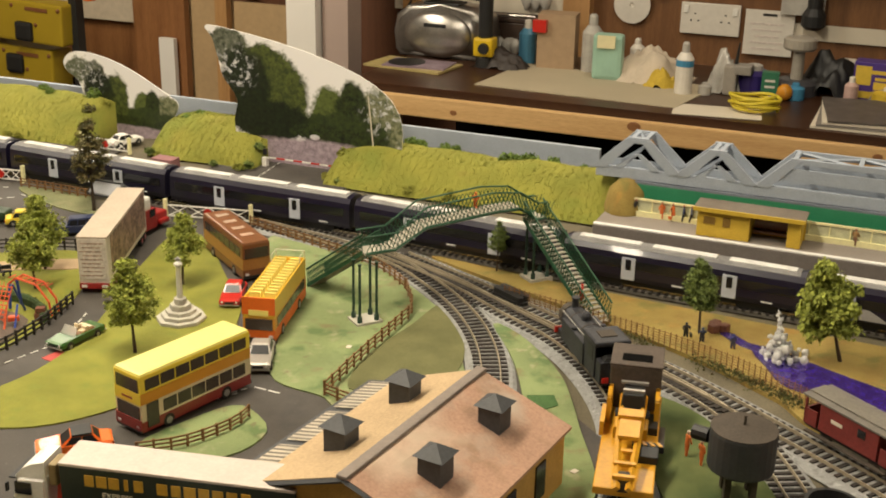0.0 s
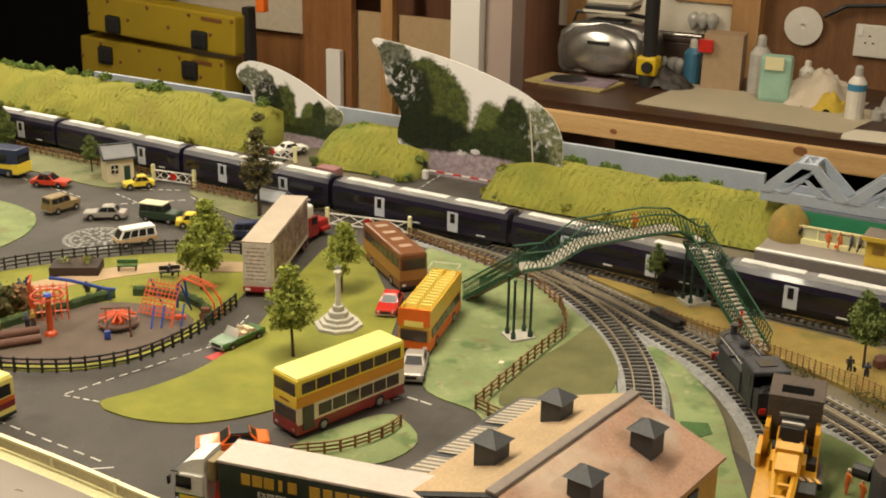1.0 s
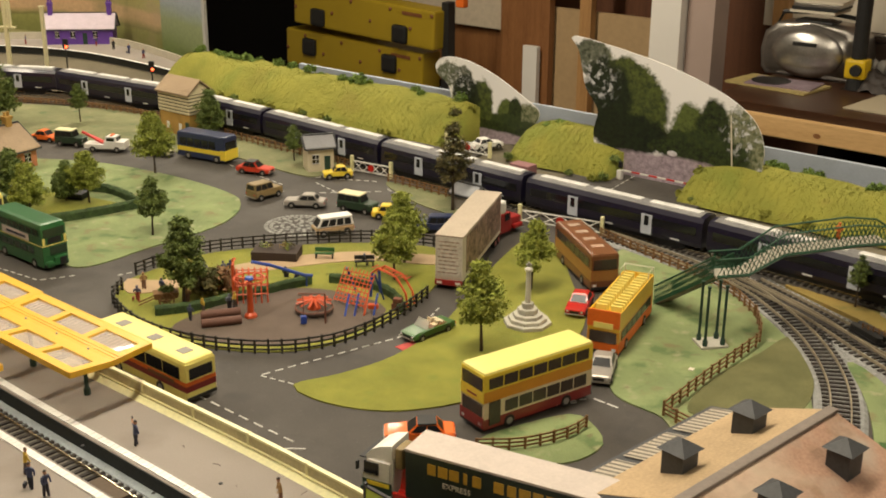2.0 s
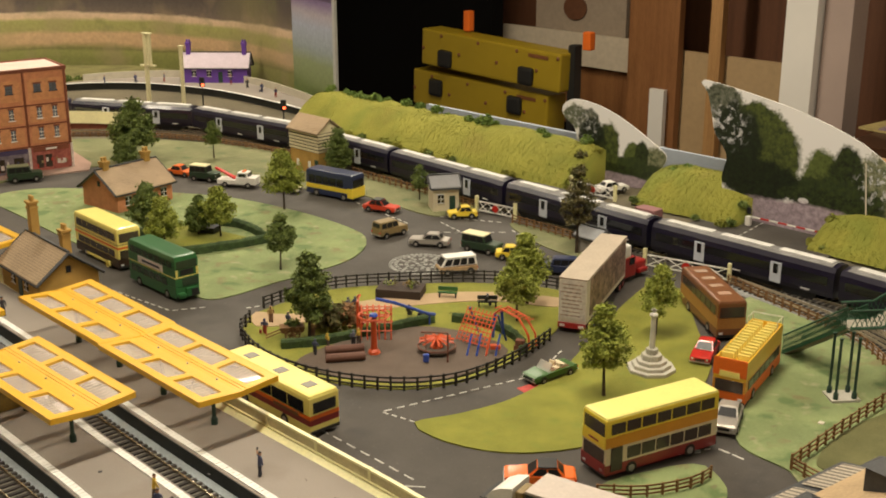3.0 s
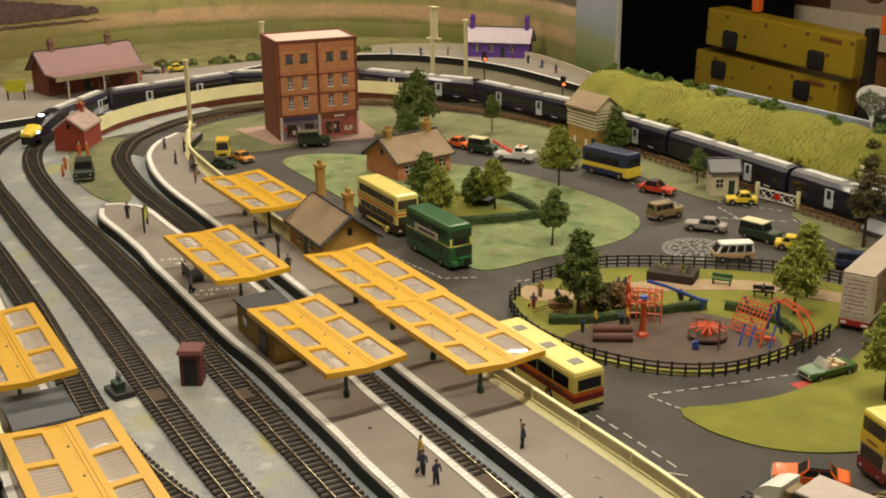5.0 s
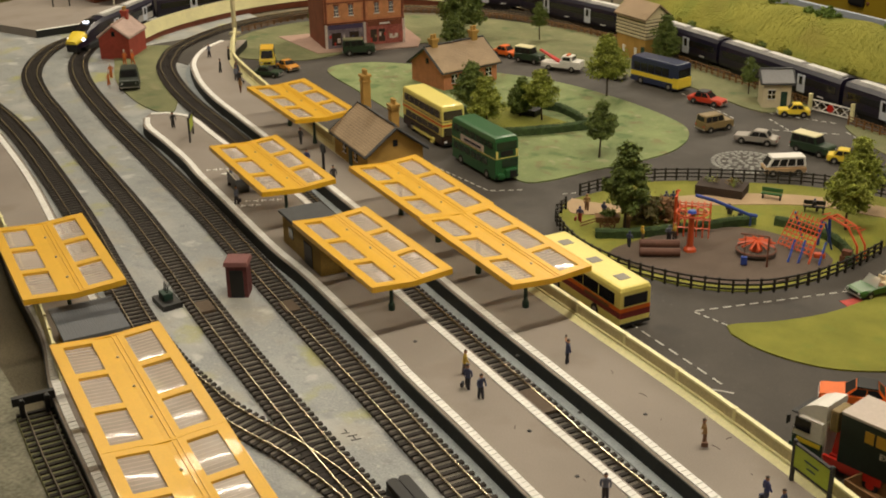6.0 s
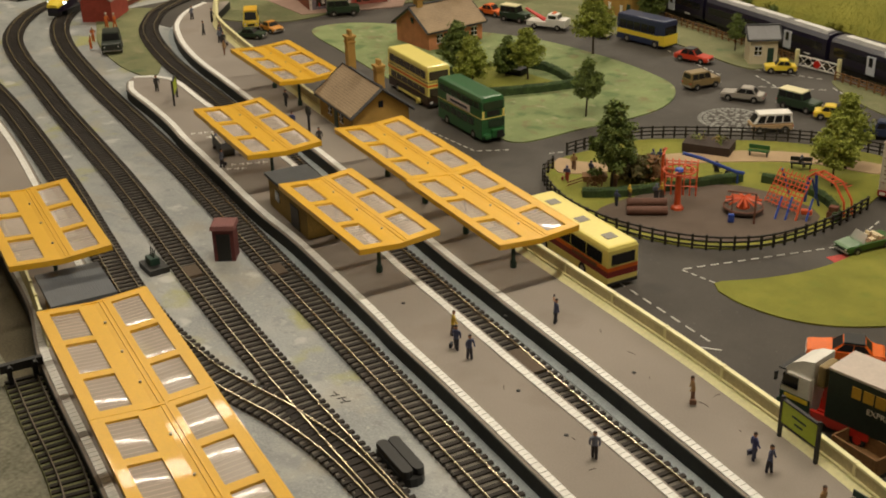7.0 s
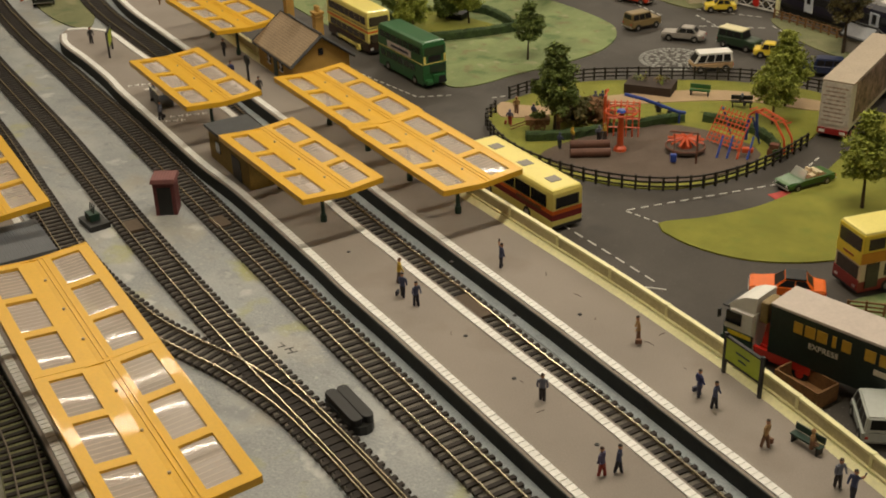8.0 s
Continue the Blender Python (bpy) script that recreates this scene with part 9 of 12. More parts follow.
def crane():
    t = thing("breakdown_crane", "yellow model railway breakdown crane with dark house", "crane wagon", on_line((-0.066, 0.732), (0.045, 0.155)) @ Matrix.Diagonal((1.10, 1.28, 1.08, 1)))
    part("deck", one((-0.012, 0, 0.011), (0.150, 0.036, 0.006), bevel=0.0008), CRANEY, t)
    for x in (-0.070, -0.045, 0.025, 0.050):
        for s in (-1, 1):
            part("wheel", disc_x(bmesh.new(), (x, s * 0.0095, 0.0062), 0.0062, 0.003), SOOT, t)
    part("cab_house", one((0.050, 0, 0.034), (0.036, 0.034, 0.036), bevel=0.0008), CRANEH, t, "dark brown crane house")
    part("house_roof", one((0.052, 0, 0.053), (0.040, 0.035, 0.0024), bevel=0.0008), CRANEH, t)
    # flat near-black plate painted as the shaded opening in the roof
    part("roof_opening", one((0.046, 0, 0.0543), (0.013, 0.020, 0.0006)), SHADEBLACK, t)
    for s in (-1, 1):
        part("side_frame", boxes(((0.020, s * 0.0155, 0.034), (0.022, 0.003, 0.004)), ((0.020, s * 0.0155, 0.016), (0.022, 0.003, 0.004)), ((0.010, s * 0.0155, 0.025), (0.004, 0.003, 0.022)), ((0.030, s * 0.0155, 0.025), (0.004, 0.003, 0.022))), CRANEY, t, "yellow window-like side frame")
        part("jib_side", tube(bmesh.new(), [(0.028, s * 0.007, 0.030), (-0.040, s * 0.006, 0.030), (-0.100, s * 0.0035, 0.022)], 0.0022, n=4), CRANEY, t, "yellow jib girder")
    for i in range(7):
        x = 0.016 - i * 0.018
        part("jib_brace", one((x, 0, 0.030 if x > -0.04 else 0.027), (0.0035, 0.013, 0.003)), CRANEY, t)
    part("gearing", one((0.016, 0, 0.030), (0.026, 0.019, 0.022), bevel=0.001, taper=0.7), BLACK, t, "black winding machinery")
    part("gear_bar", boxes(((0.024, 0, 0.043), (0.003, 0.018, 0.002)), ((0.012, 0, 0.042), (0.003, 0.014, 0.002))), HUB, t)
    part("side_panel", one((0.004, 0.0185, 0.019), (0.030, 0.003, 0.012)), CRANEY, t)
    part("buffer_bar", one((-0.026, -0.012, 0.016), (0.006, 0.020, 0.005)), BLACK, t)
    for k in range(4):
        part("hazard_stripe", one((-0.026, -0.019 + k * 0.0048, 0.0188), (0.0062, 0.0022, 0.0008), rz=0.5), CRANEY, t)
    part("weight_tray", one((-0.040, -0.011, 0.017), (0.016, 0.016, 0.006), bevel=0.0006), BLACK, t)
    part("jib_box", boxes(((-0.034, 0, 0.033), (0.026, 0.013, 0.003)), ((-0.012, 0, 0.034), (0.012, 0.016, 0.004))), CRANEY, t)
    part("winch", tube(bmesh.new(), [(0.008, -0.011, 0.022), (0.008, 0.011, 0.022)], 0.006, n=12), BLACK, t)
    part("winch_housing", one((-0.006, 0, 0.019), (0.018, 0.022, 0.010), bevel=0.001), CRANEY, t)
    part("hook_block", one((-0.088, 0, 0.021), (0.010, 0.007, 0.012), bevel=0.001), SOOT, t)
    part("step_board", one((0.002, -0.020, 0.010), (0.030, 0.004, 0.0016)), SOOT, t)
    part("tool_box", one((0.008, -0.0125, 0.0165), (0.024, 0.009, 0.007)), BLACK, t)


def brake_van():
    t = thing("brake_van", "red-brown model brake van with grey roof", "brake van", on_line((0.122, 0.712), (0.037, -0.078)))
    BV = mat("van_red", (0.17, 0.025, 0.022), 0.55, vary=0.2, scale=60)
    part("underframe", one((0, 0, 0.010), (0.098, 0.024, 0.004)), BLACK, t)
    part("body", one((0.0, 0, 0.024), (0.062, 0.031, 0.024), bevel=0.0005), BV, t, "red-brown planked body")
    for x in (-0.0405, 0.0405):
        part("veranda_end", one((x + (0.006 if x > 0 else -0.006), 0, 0.019), (0.002, 0.031, 0.014)), BV, t)
        for s in (-1, 1):
            part("veranda_side", one((x, s * 0.0148, 0.019), (0.014, 0.0014, 0.014)), BV, t)
            part("veranda_post", one((x + (0.006 if x > 0 else -0.006), s * 0.0146, 0.027), (0.0016, 0.0016, 0.022)), BV, t)
    part("roof", side_prism(bmesh.new(), [(-0.050, 0.037), (0.050, 0.037), (0.050, 0.0385), (-0.050, 0.0385)], -0.0168, 0.0168), mat("van_roof", (0.15, 0.135, 0.115), 0.75, vary=0.2), t, "dull grey canvas roof")
    part("roof_crown", one((0, 0, 0.0393), (0.100, 0.018, 0.0016), bevel=0.0006), mat("van_roof_crown", (0.16, 0.145, 0.12), 0.75, vary=0.2), t)
    for s in (-1, 1):
        part("lettering_bar", one((-0.012, s * 0.0157, 0.026), (0.012, 0.0006, 0.003)), PAPER, t)
        part("window", one((0.014, s * 0.0157, 0.029), (0.008, 0.0006, 0.007)), GLASS, t)
        part("step_board", one((0, s * 0.017, 0.007), (0.085, 0.004, 0.0014)), SOOT, t)
        for x in (-0.026, 0.026):
            part("wheel", disc_x(bmesh.new(), (x, s * 0.0095, 0.006), 0.006, 0.003), SOOT, t)


locomotive()
crane()
brake_van()

wt = thing("water_tank", "dark grey round water tank with brown lid on legs", "water tank", Matrix.Translation((0.004, 0.660, 0.001)))
part("drum", lathe(bmesh.new(), [(0.0255, 0.028), (0.0260, 0.030), (0.0260, 0.059), (0.0255, 0.061)], 28), mat("tank_grey", (0.028, 0.030, 0.032), 0.6, vary=0.2), wt, smooth=False)
part("lid", lathe(bmesh.new(), [(0.0258, 0.0612), (0.0258, 0.0618), (0.004, 0.0645), (0.001, 0.0646)], 28), SOOT, wt, "brown shallow conical lid")
part("finial", tube(bmesh.new(), [(0, 0, 0.064), (0, 0, 0.072)], 0.0012), SOOT, wt)
part("spout", tube(bmesh.new(), [(-0.024, 0.010, 0.050), (-0.034, 0.018, 0.050)], 0.006, n=10), BLACK, wt)
for a in range(4):
    x, y = 0.014 * math.cos(a * 1.571 + 0.6), 0.014 * math.sin(a * 1.571 + 0.6)
    part("leg", one((x, y, 0.0145), (0.005, 0.005, 0.028)), SOOT, wt)
tb = solo("coal_tub", lathe(bmesh.new(), [(0.018, 0), (0.021, 0.016), (0.021, 0.020), (0.018, 0.020), (0.017, 0.010), (0.001, 0.009)], 20), BLACK, "black round open tub", "tub")
tb.matrix_basis = pose(0.063, 0.618, 0.001)
od = solo("orange_dome", lathe(bmesh.new(), [(0.020, 0), (0.020, 0.010), (0.017, 0.018), (0.009, 0.023), (0.001, 0.024)], 20), ORANGE, "bright orange-red domed lid", "dome", smooth=True)
od.matrix_basis = pose(0.117, 0.600, 0.012)
st_ = solo("dome_stand", lathe(bmesh.new(), [(0.016, 0), (0.016, 0.013)], 16), SOOT, "dark round stand below the orange dome", "stand")
st_.matrix_basis = pose(0.117, 0.600, 0)


def point_motor(p, rz, label):
    t = thing("point_motor", label, "point motor", Matrix.Translation((*p, 0.0)) @ Matrix.Rotation(rz, 4, "Z"))
    def pill(hl, r, z0, z1, off=0.0):
        pts = [(hl - r + r * math.cos(a), off + r * math.sin(a)) for a in [math.radians(d) for d in range(-90, 91, 30)]] + [(-hl + r * 0.5, off + r), (-hl, off + r * 0.5), (-hl, off - r * 0.5), (-hl + r * 0.5, off - r)]
        bm = prism(bmesh.new(), pts[::-1][::-1], z0, z1)
        return bm
    part("base", pill(0.026, 0.0095, 0.0, 0.007), BLACK, t)
    for s in (-1, 1):
        part("coil_cover", pill(0.023, 0.0042, 0.007, 0.0125, s * 0.0046), BLACK, t)
    part("centre_rib", one((0, 0, 0.0085), (0.040, 0.0016, 0.0040)), BLACK, t)
    part("lug", one((-0.029, 0, 0.002), (0.008, 0.008, 0.004)), BLACK, t)


point_motor((-0.752, 0.441), -0.50, "black plastic point motor lying beside the track")
point_motor((-0.122, 1.068), -1.0, "dark point motor beside the junction")
point_motor((-0.155, 1.215), -0.5, "dark point motor beside the main line")
rb = thing("relay_hut", "small dark red lineside relay hut", "hut", Matrix.Translation((-1.104, 0.645, 0.0)) @ Matrix.Rotation(0.55, 4, "Z") @ Matrix.Diagonal((0.74, 0.78, 1.0, 1)))
part("body", one((0, 0, 0.017), (0.028, 0.026, 0.034)), mat("hut_red", (0.13, 0.035, 0.035), 0.7, vary=0.2, scale=90), rb)
part("roof", one((0, 0, 0.036), (0.033, 0.031, 0.004), taper=0.94), mat("hut_roof_red", (0.21, 0.085, 0.08), 0.7, vary=0.15), rb, "ribbed dull red roof")
part("door", one((0.0, -0.0134, 0.015), (0.018, 0.001, 0.029)), BLACK, rb)
for k in range(8):
    part("roof_rib", one((-0.014 + k * 0.004, 0, 0.0382), (0.0016, 0.028, 0.0008)), bpy.data.materials["hut_roof_red"], rb)
gf = thing("ground_frame", "black ground frame with small levers", "lever frame", Matrix.Translation((-1.147, 0.588, 0)) @ Matrix.Rotation(-0.4, 4, "Z"))
part("base", one((0, 0, 0.003), (0.030, 0.020, 0.006)), BLACK, gf)
part("frame", one((-0.003, 0, 0.009), (0.014, 0.010, 0.008), bevel=0.001), DKGREEN, gf)
for k in range(3):
    part("lever", tube(bmesh.new(), [(-0.007 + k * 0.004, 0, 0.012), (-0.009 + k * 0.005, 0.002, 0.021)], 0.0007), BLACK, gf)
bs = thing("buffer_stop", "black sleeper-built buffer stop at the siding end", "buffer stop", Matrix.Translation((-1.083, 0.378, 0.0)) @ Matrix.Rotation(-0.50, 4, "Z"))
part("beam", one((0, 0, 0.019), (0.005, 0.034, 0.007)), BLACK, bs)
for s in (-1, 1):
    part("upright", one((0, s * 0.010, 0.010), (0.004, 0.004, 0.020)), BLACK, bs)
    part("brace", tube(bmesh.new(), [(0.002, s * 0.010, 0.018), (-0.018, s * 0.010, 0.004)], 0.0015, n=4), BLACK, bs)
    part("buffer", tube(bmesh.new(), [(0.002, s * 0.010, 0.020), (0.008, s * 0.010, 0.020)], 0.0025), BLACK, bs)
for c, rz in (((-1.104, 0.596), -0.51), ((-1.035, 0.640), -0.5), ((-0.846, 0.557), 0), ((-0.745, 0.610), -0.52)):
    size = 0.040 if c[0] > -0.8 else 0.024
    if rz:
        pl = solo("crossing_plate", one((0, 0, 0.005), (size, 0.0145, 0.003), bevel=0.0004), mat("board_brown", (0.10, 0.07, 0.045), 0.8), "brown uncoupling board between the rails", "track plate")
        pl.matrix_basis = Matrix.Translation((*c, 0)) @ Matrix.Rotation(rz, 4, "Z")

# shelter below the island canopy, and lean-to on the third platform
sh2 = thing("waiting_room", "ochre waiting room with flat grey roof under a canopy", "building", Matrix.Translation((-1.075, 0.738, PH)) @ Matrix.Rotation(-0.50, 4, "Z"))
part("brick_body", one((0, 0, 0.0165), (0.105, 0.042, 0.033)), mat("dark_ochre", (0.26, 0.17, 0.04), 0.8, vary=0.25, scale=60, fine=600), sh2)
part("roof", one((0, 0, 0.0345), (0.112, 0.048, 0.003)), mat("roof_felt", (0.055, 0.058, 0.062), 0.75, vary=0.15), sh2, "dark grey felt roof")
part("doorway", one((0.020, -0.0212, 0.012), (0.022, 0.001, 0.024)), BLACK, sh2)
part("window", one((-0.028, -0.0212, 0.018), (0.012, 0.001, 0.012)), GLASS, sh2)
LEANR = mat("lean_roof", (0.105, 0.115, 0.13), 0.5, vary=0.12)
lt = thing("lean_to_roof", "slate-blue ribbed lean-to roof on the third platform", "shelter", Matrix.Translation((-1.115, 0.468, PH)) @ Matrix.Rotation(-0.50, 4, "Z"))
part("roof", one((0, 0, 0.029), (0.070, 0.056, 0.003)), LEANR, lt)
for k in range(20):
    part("rib", one((0, -0.0265 + k * 0.0028, 0.0306), (0.070, 0.0012, 0.0004)), LEANR, lt)
part("room", one((0, 0.0, 0.0138), (0.062, 0.046, 0.0276)), OCHRE, lt)
bp = spline([(-1.42, 0.605), (-1.30, 0.536), (-1.18, 0.468), (-1.09, 0.412)], 0.01)
bw = thing("platform_fence", "cream panelled wall behind the third platform", "wall", kind="structure")
part("panel", sweep(bmesh.new(), bp, [(-0.001, 0.002), (-0.001, PH + 0.026), (0.001, PH + 0.026), (0.001, 0.002)]), CREAM, bw)
for p in bp[::3]:
    part("post", one((p.x, p.y, 0.021), (0.003, 0.003, 0.042), rz=-0.5), CREAM, bw)
gb_ = thing("warehouse", "grey-brown windowless card building at the layout edge", "building", Matrix.Translation((-1.50, 0.575, -0.002)) @ Matrix.Rotation(-0.55, 4, "Z"))
part("block", one((0, 0, 0.07), (0.30, 0.10, 0.14)), mat("card_grey", (0.14, 0.115, 0.09), 0.85, vary=0.2, scale=30, fine=300), gb_)
part("roof", one((0, 0, 0.1415), (0.304, 0.104, 0.003)), SLATE, gb_)
patch("siding_ground", [(-1.30, 0.47), (-1.12, 0.39), (-1.0, 0.335), (-0.85, 0.26), (-0.7, 0.17), (-0.6, 0.1), (-0.9, 0.05), (-1.3, 0.3)], -0.003, 0.0008, mat("mottled_ground", (0.20, 0.19, 0.13), 0.9, vary=0.4, scale=22, fine=300, tint=(0.30, 0.29, 0.22)), "mottled grey-green ground beside the siding", "ground", smooth=False)


# ---- figures ----
def figure(p, material, seed, label, z=PH, h=0.0235, arm=False, seated=False):
    """A painted figurine: two legs in a slight stride, coat, shoulders, arms and head, in one mesh."""
    r = random.Random(seed)
    bm = bmesh.new()
    a = r.uniform(0, 6.28)
    k = h / 0.0235
    c, s = math.cos(a), math.sin(a)

    def at(x, y, zz):
        return (x * c - y * s, x * s + y * c, zz * k)
    stride = r.uniform(0.0006, 0.0022)
    hip = 0.0112
    for w in (-1, 1):
        if seated:
            tube(bm, [at(0.0048, w * 0.0013, 0.0), at(0.0046, w * 0.0013, 0.0052), at(0, w * 0.0012, 0.0060)], 0.0010, 0.0014, 6)
        else:
            tube(bm, [at(w * stride + 0.0009, w * 0.0013, 0.0004), at(w * stride, w * 0.0012, 0.0008), at(w * stride * 0.5, w * 0.0012, 0.0058), at(0, w * 0.0010, hip)], 0.0009, 0.0015, 6)
    if seated:
        hip = 0.0060
    tilt = r.uniform(-0.0006, 0.0010)
    rings = []
    skirt = r.choice((0.0, 0.0, -0.0035))
    for dx, zz, ry, rx in ((0, hip + skirt, 0.0024, 0.0018), (0, hip + 0.0012, 0.0021, 0.0015), (tilt * 0.5, hip + 0.0040, 0.0024, 0.0016), (tilt, hip + 0.0066, 0.0027, 0.0015), (tilt, hip + 0.0076, 0.0016, 0.0011)):
        rings.append([bm.verts.new(at(dx + rx * math.cos(q), ry * math.sin(q), zz)) for q in [2 * math.pi * i / 8 for i in range(8)]])
    for q0, q1 in zip(rings, rings[1:]):
        for i in range(8):
            bm.faces.new((q0[i], q0[(i + 1) % 8], q1[(i + 1) % 8], q1[i]))
    bm.faces.new(rings[0][::-1])
    bm.faces.new(rings[-1])
    top = hip + 0.0076
    hx = at(tilt * 1.2, 0, 0)
    lathe(bm, [(0.0007, (top - 0.0002) * k), (0.0007, (top + 0.0006) * k), (0.0014, (top + 0.0014) * k), (0.0016, (top + 0.0026) * k), (0.0013, (top + 0.0038) * k), (0.0005, (top + 0.0044) * k)], 8, (hx[0], hx[1], 0))
    for w in (-1, 1):
        sh = at(tilt, w * 0.0026, hip + 0.0066)
        fx = r.uniform(-0.0012, 0.0026)
        el, hd = at(tilt + fx * 0.3, w * 0.0036, hip + 0.0032), at(tilt + fx + 0.0006, w * 0.0033, hip + 0.0004)
        if arm and w > 0:
            el, hd = at(tilt, w * 0.0052, hip + 0.0088), at(tilt + 0.001, w * 0.0066, hip + 0.0128)
        tube(bm, [sh, el, hd], 0.0010, 0.0007, 5)
    if not seated and r.random() < 0.3:
        e = at(0.0005, 0.0050, 0.0)
        box(bm, (e[0], e[1], 0.0034 * k), (0.0050, 0.0020, 0.0040), rz=a, bevel=0.0004)
    material = r.choice(DRESS.get(material.name, [material]))
    o = solo("figurine", bm, material, label, "figurine", group="painted figurines")
    o.matrix_basis = Matrix.Translation((*p, z + 0.0002))


FG = [((-0.747, 0.666), FIGD, 1), ((-0.599, 0.608), FIGB, 0), ((-0.534, 0.560), FIGD, 0), ((-0.520, 0.551), FIGD, 0), ((-0.476, 0.524), FIGB, 0), ((-0.424, 0.505), FIGD, 0), ((-0.413, 0.497), FIGD, 1), ((-0.390, 0.478), FIGD, 0),
      ((-0.811, 0.604), FIGY, 0), ((-0.795, 0.584), FIGD, 0), ((-0.778, 0.577), FIGD, 0), ((-0.630, 0.505), FIGD, 0), ((-0.559, 0.446), FIGB, 0), ((-0.551, 0.454), FIGD, 0),
      ((-1.205, 0.900), FIGD, 0), ((-1.198, 0.914), FIGD, 0), ((-1.265, 0.945), FIGD, 0), ((-1.33, 1.01), FIGD, 0), ((-1.572, 1.157), FIGB, 0), ((-1.640, 1.222), FIGD, 0), ((-1.652, 1.236), FIGD, 0), ((-1.680, 1.227), FIGD, 0), ((-1.768, 1.293), FIGD, 0), ((-1.726, 1.296), FIGD, 0), ((-1.625, 1.205), FIGD, 0), ((-1.605, 1.192), FIGD, 0), ((-1.30, 0.845), FIGD, 0), ((-1.25, 0.80), FIGD, 0), ((-1.53, 0.975), FIGD, 0)]
for i, (p, m_, arm) in enumerate(FG):
    figure(p, m_, 100 + i, "small dark painted figurine standing on the platform" if m_ is FIGD else "small brightly painted figurine standing on the platform", arm=bool(arm))
for i, (p, m_) in enumerate([((-0.020, 0.722), FIGO), ((-0.012, 0.706), FIGO)]):
    figure(p, m_, 200 + i, "orange-clad painted workman figurine on the grass", z=0.0036)
for i, p in enumerate([(0.045, 0.965), (0.058, 0.952), (0.085, 0.935)]):
    figure(p, FIGD, 220 + i, "small painted figurine by the stream", z=0.0014, h=0.016)
for i, (u, m_) in enumerate([(-0.535, FIGD), (-0.500, FIGO), (-0.485, FIGO), (-0.472, FIGD), (-0.462, FIGD), (-0.262, FIGB)]):
    q = rm(u, 1.205, 0)
    figure((q.x, q.y), m_, 240 + i, "small painted figurine on the far platform", z=0.0165, h=0.022)
figure((-0.160, 1.112), FIGO, 260, "orange figurine on the footbridge", z=0.0942, h=0.018)
figure((-0.053, 1.028), REDP, 261, "red figurine on the bridge stairs", z=0.018, h=0.018)
for i, (p, m_) in enumerate([((-0.912, 1.020), FIGB), ((-0.79, 0.99), FIGY), ((-0.86, 1.07), FIGD), ((-0.885, 1.01), FIGD)]):
    figure(p, m_, 270 + i, "small painted figurine in the park", z=0.003, h=0.020)

# platform bench, posts and sign board
def bench(p, rz, label, z, seats=FIGD):
    t = thing("bench", label, "bench", Matrix.Translation((*p, z)) @ Matrix.Rotation(rz, 4, "Z"))
    part("seat", one((0, 0, 0.006), (0.024, 0.006, 0.0012)), seats, t)
    part("backrest", one((0, 0.003, 0.010), (0.024, 0.0010, 0.005)), seats, t)
    for x in (-0.010, 0.010):
        part("leg", one((x, 0, 0.003), (0.0014, 0.006, 0.006)), BLACK, t)


bench((-0.452, 0.537), -0.42, "dark green bench on the platform", PH, DKGREEN)
figure((-0.448, 0.5335), FIGB, 281, "small painted figurine sitting on the platform bench", z=PH + 0.0004, seated=True)
bench((-0.745, 1.165), 0.15, "green slatted bench beside the park path", 0.003, GREENP)
bench((-0.690, 1.150), 0.3, "black bench beside the park path", 0.003, BLACK)
bench((-1.36, 0.905), -0.5, "dark bench near the platform canopy", PH, BLACK)
nb = thing("station_sign", "green station name board in a dark frame", "sign", Matrix.Translation((-0.5125, 0.588, PH)) @ Matrix.Rotation(-0.55, 4, "Z"))
for x in (-0.019, 0.019):
    part("post", one((x, 0, 0.017), (0.0024, 0.0024, 0.034)), BLACK, nb)
part("board", one((0, 0, 0.022), (0.036, 0.0016, 0.018)), mat("sign_green", (0.42, 0.52, 0.03), 0.5, vary=0.08), nb)
part("frame", boxes(((0, 0, 0.0315), (0.040, 0.0026, 0.0014)), ((0, 0, 0.0125), (0.040, 0.0026, 0.0014))), BLACK, nb)
part("lettering_bar", one((0, -0.0011, 0.024), (0.014, 0.0006, 0.0010)), DKGREEN, nb)
part("lettering_bar", one((0, -0.0011, 0.019), (0.008, 0.0006, 0.0010)), DKGREEN, nb)
copy_thing(nb, Matrix.Translation((-1.475, 0.955, PH)) @ Matrix.Rotation(-0.9, 4, "Z"))
ys = thing("station_sign", "bright yellow-green sign board on the far platform", "sign", Matrix.Translation((-2.33, 1.45, PH)) @ Matrix.Rotation(0.9, 4, "Z"))
part("board", one((0, 0, 0.028), (0.040, 0.002, 0.024)), mat("sign_lime", (0.50, 0.50, 0.02), 0.5), ys)
for x in (-0.016, 0.016):
    part("post", one((x, 0, 0.010), (0.003, 0.003, 0.020)), BLACK, ys)
ck = thing("platform_clock", "black platform clock on a post", "clock", Matrix.Translation((-1.215, 0.917, PH)))
part("post", tube(bmesh.new(), [(0, 0, 0), (0, 0, 0.036)], 0.0016), BLACK, ck)
fo = part("face", lathe(bmesh.new(), [(0.006, -0.001), (0.006, 0.001)], 16), BLACK, ck)
fo.matrix_basis = pose(0, 0, 0.040, 90, 0, -25)
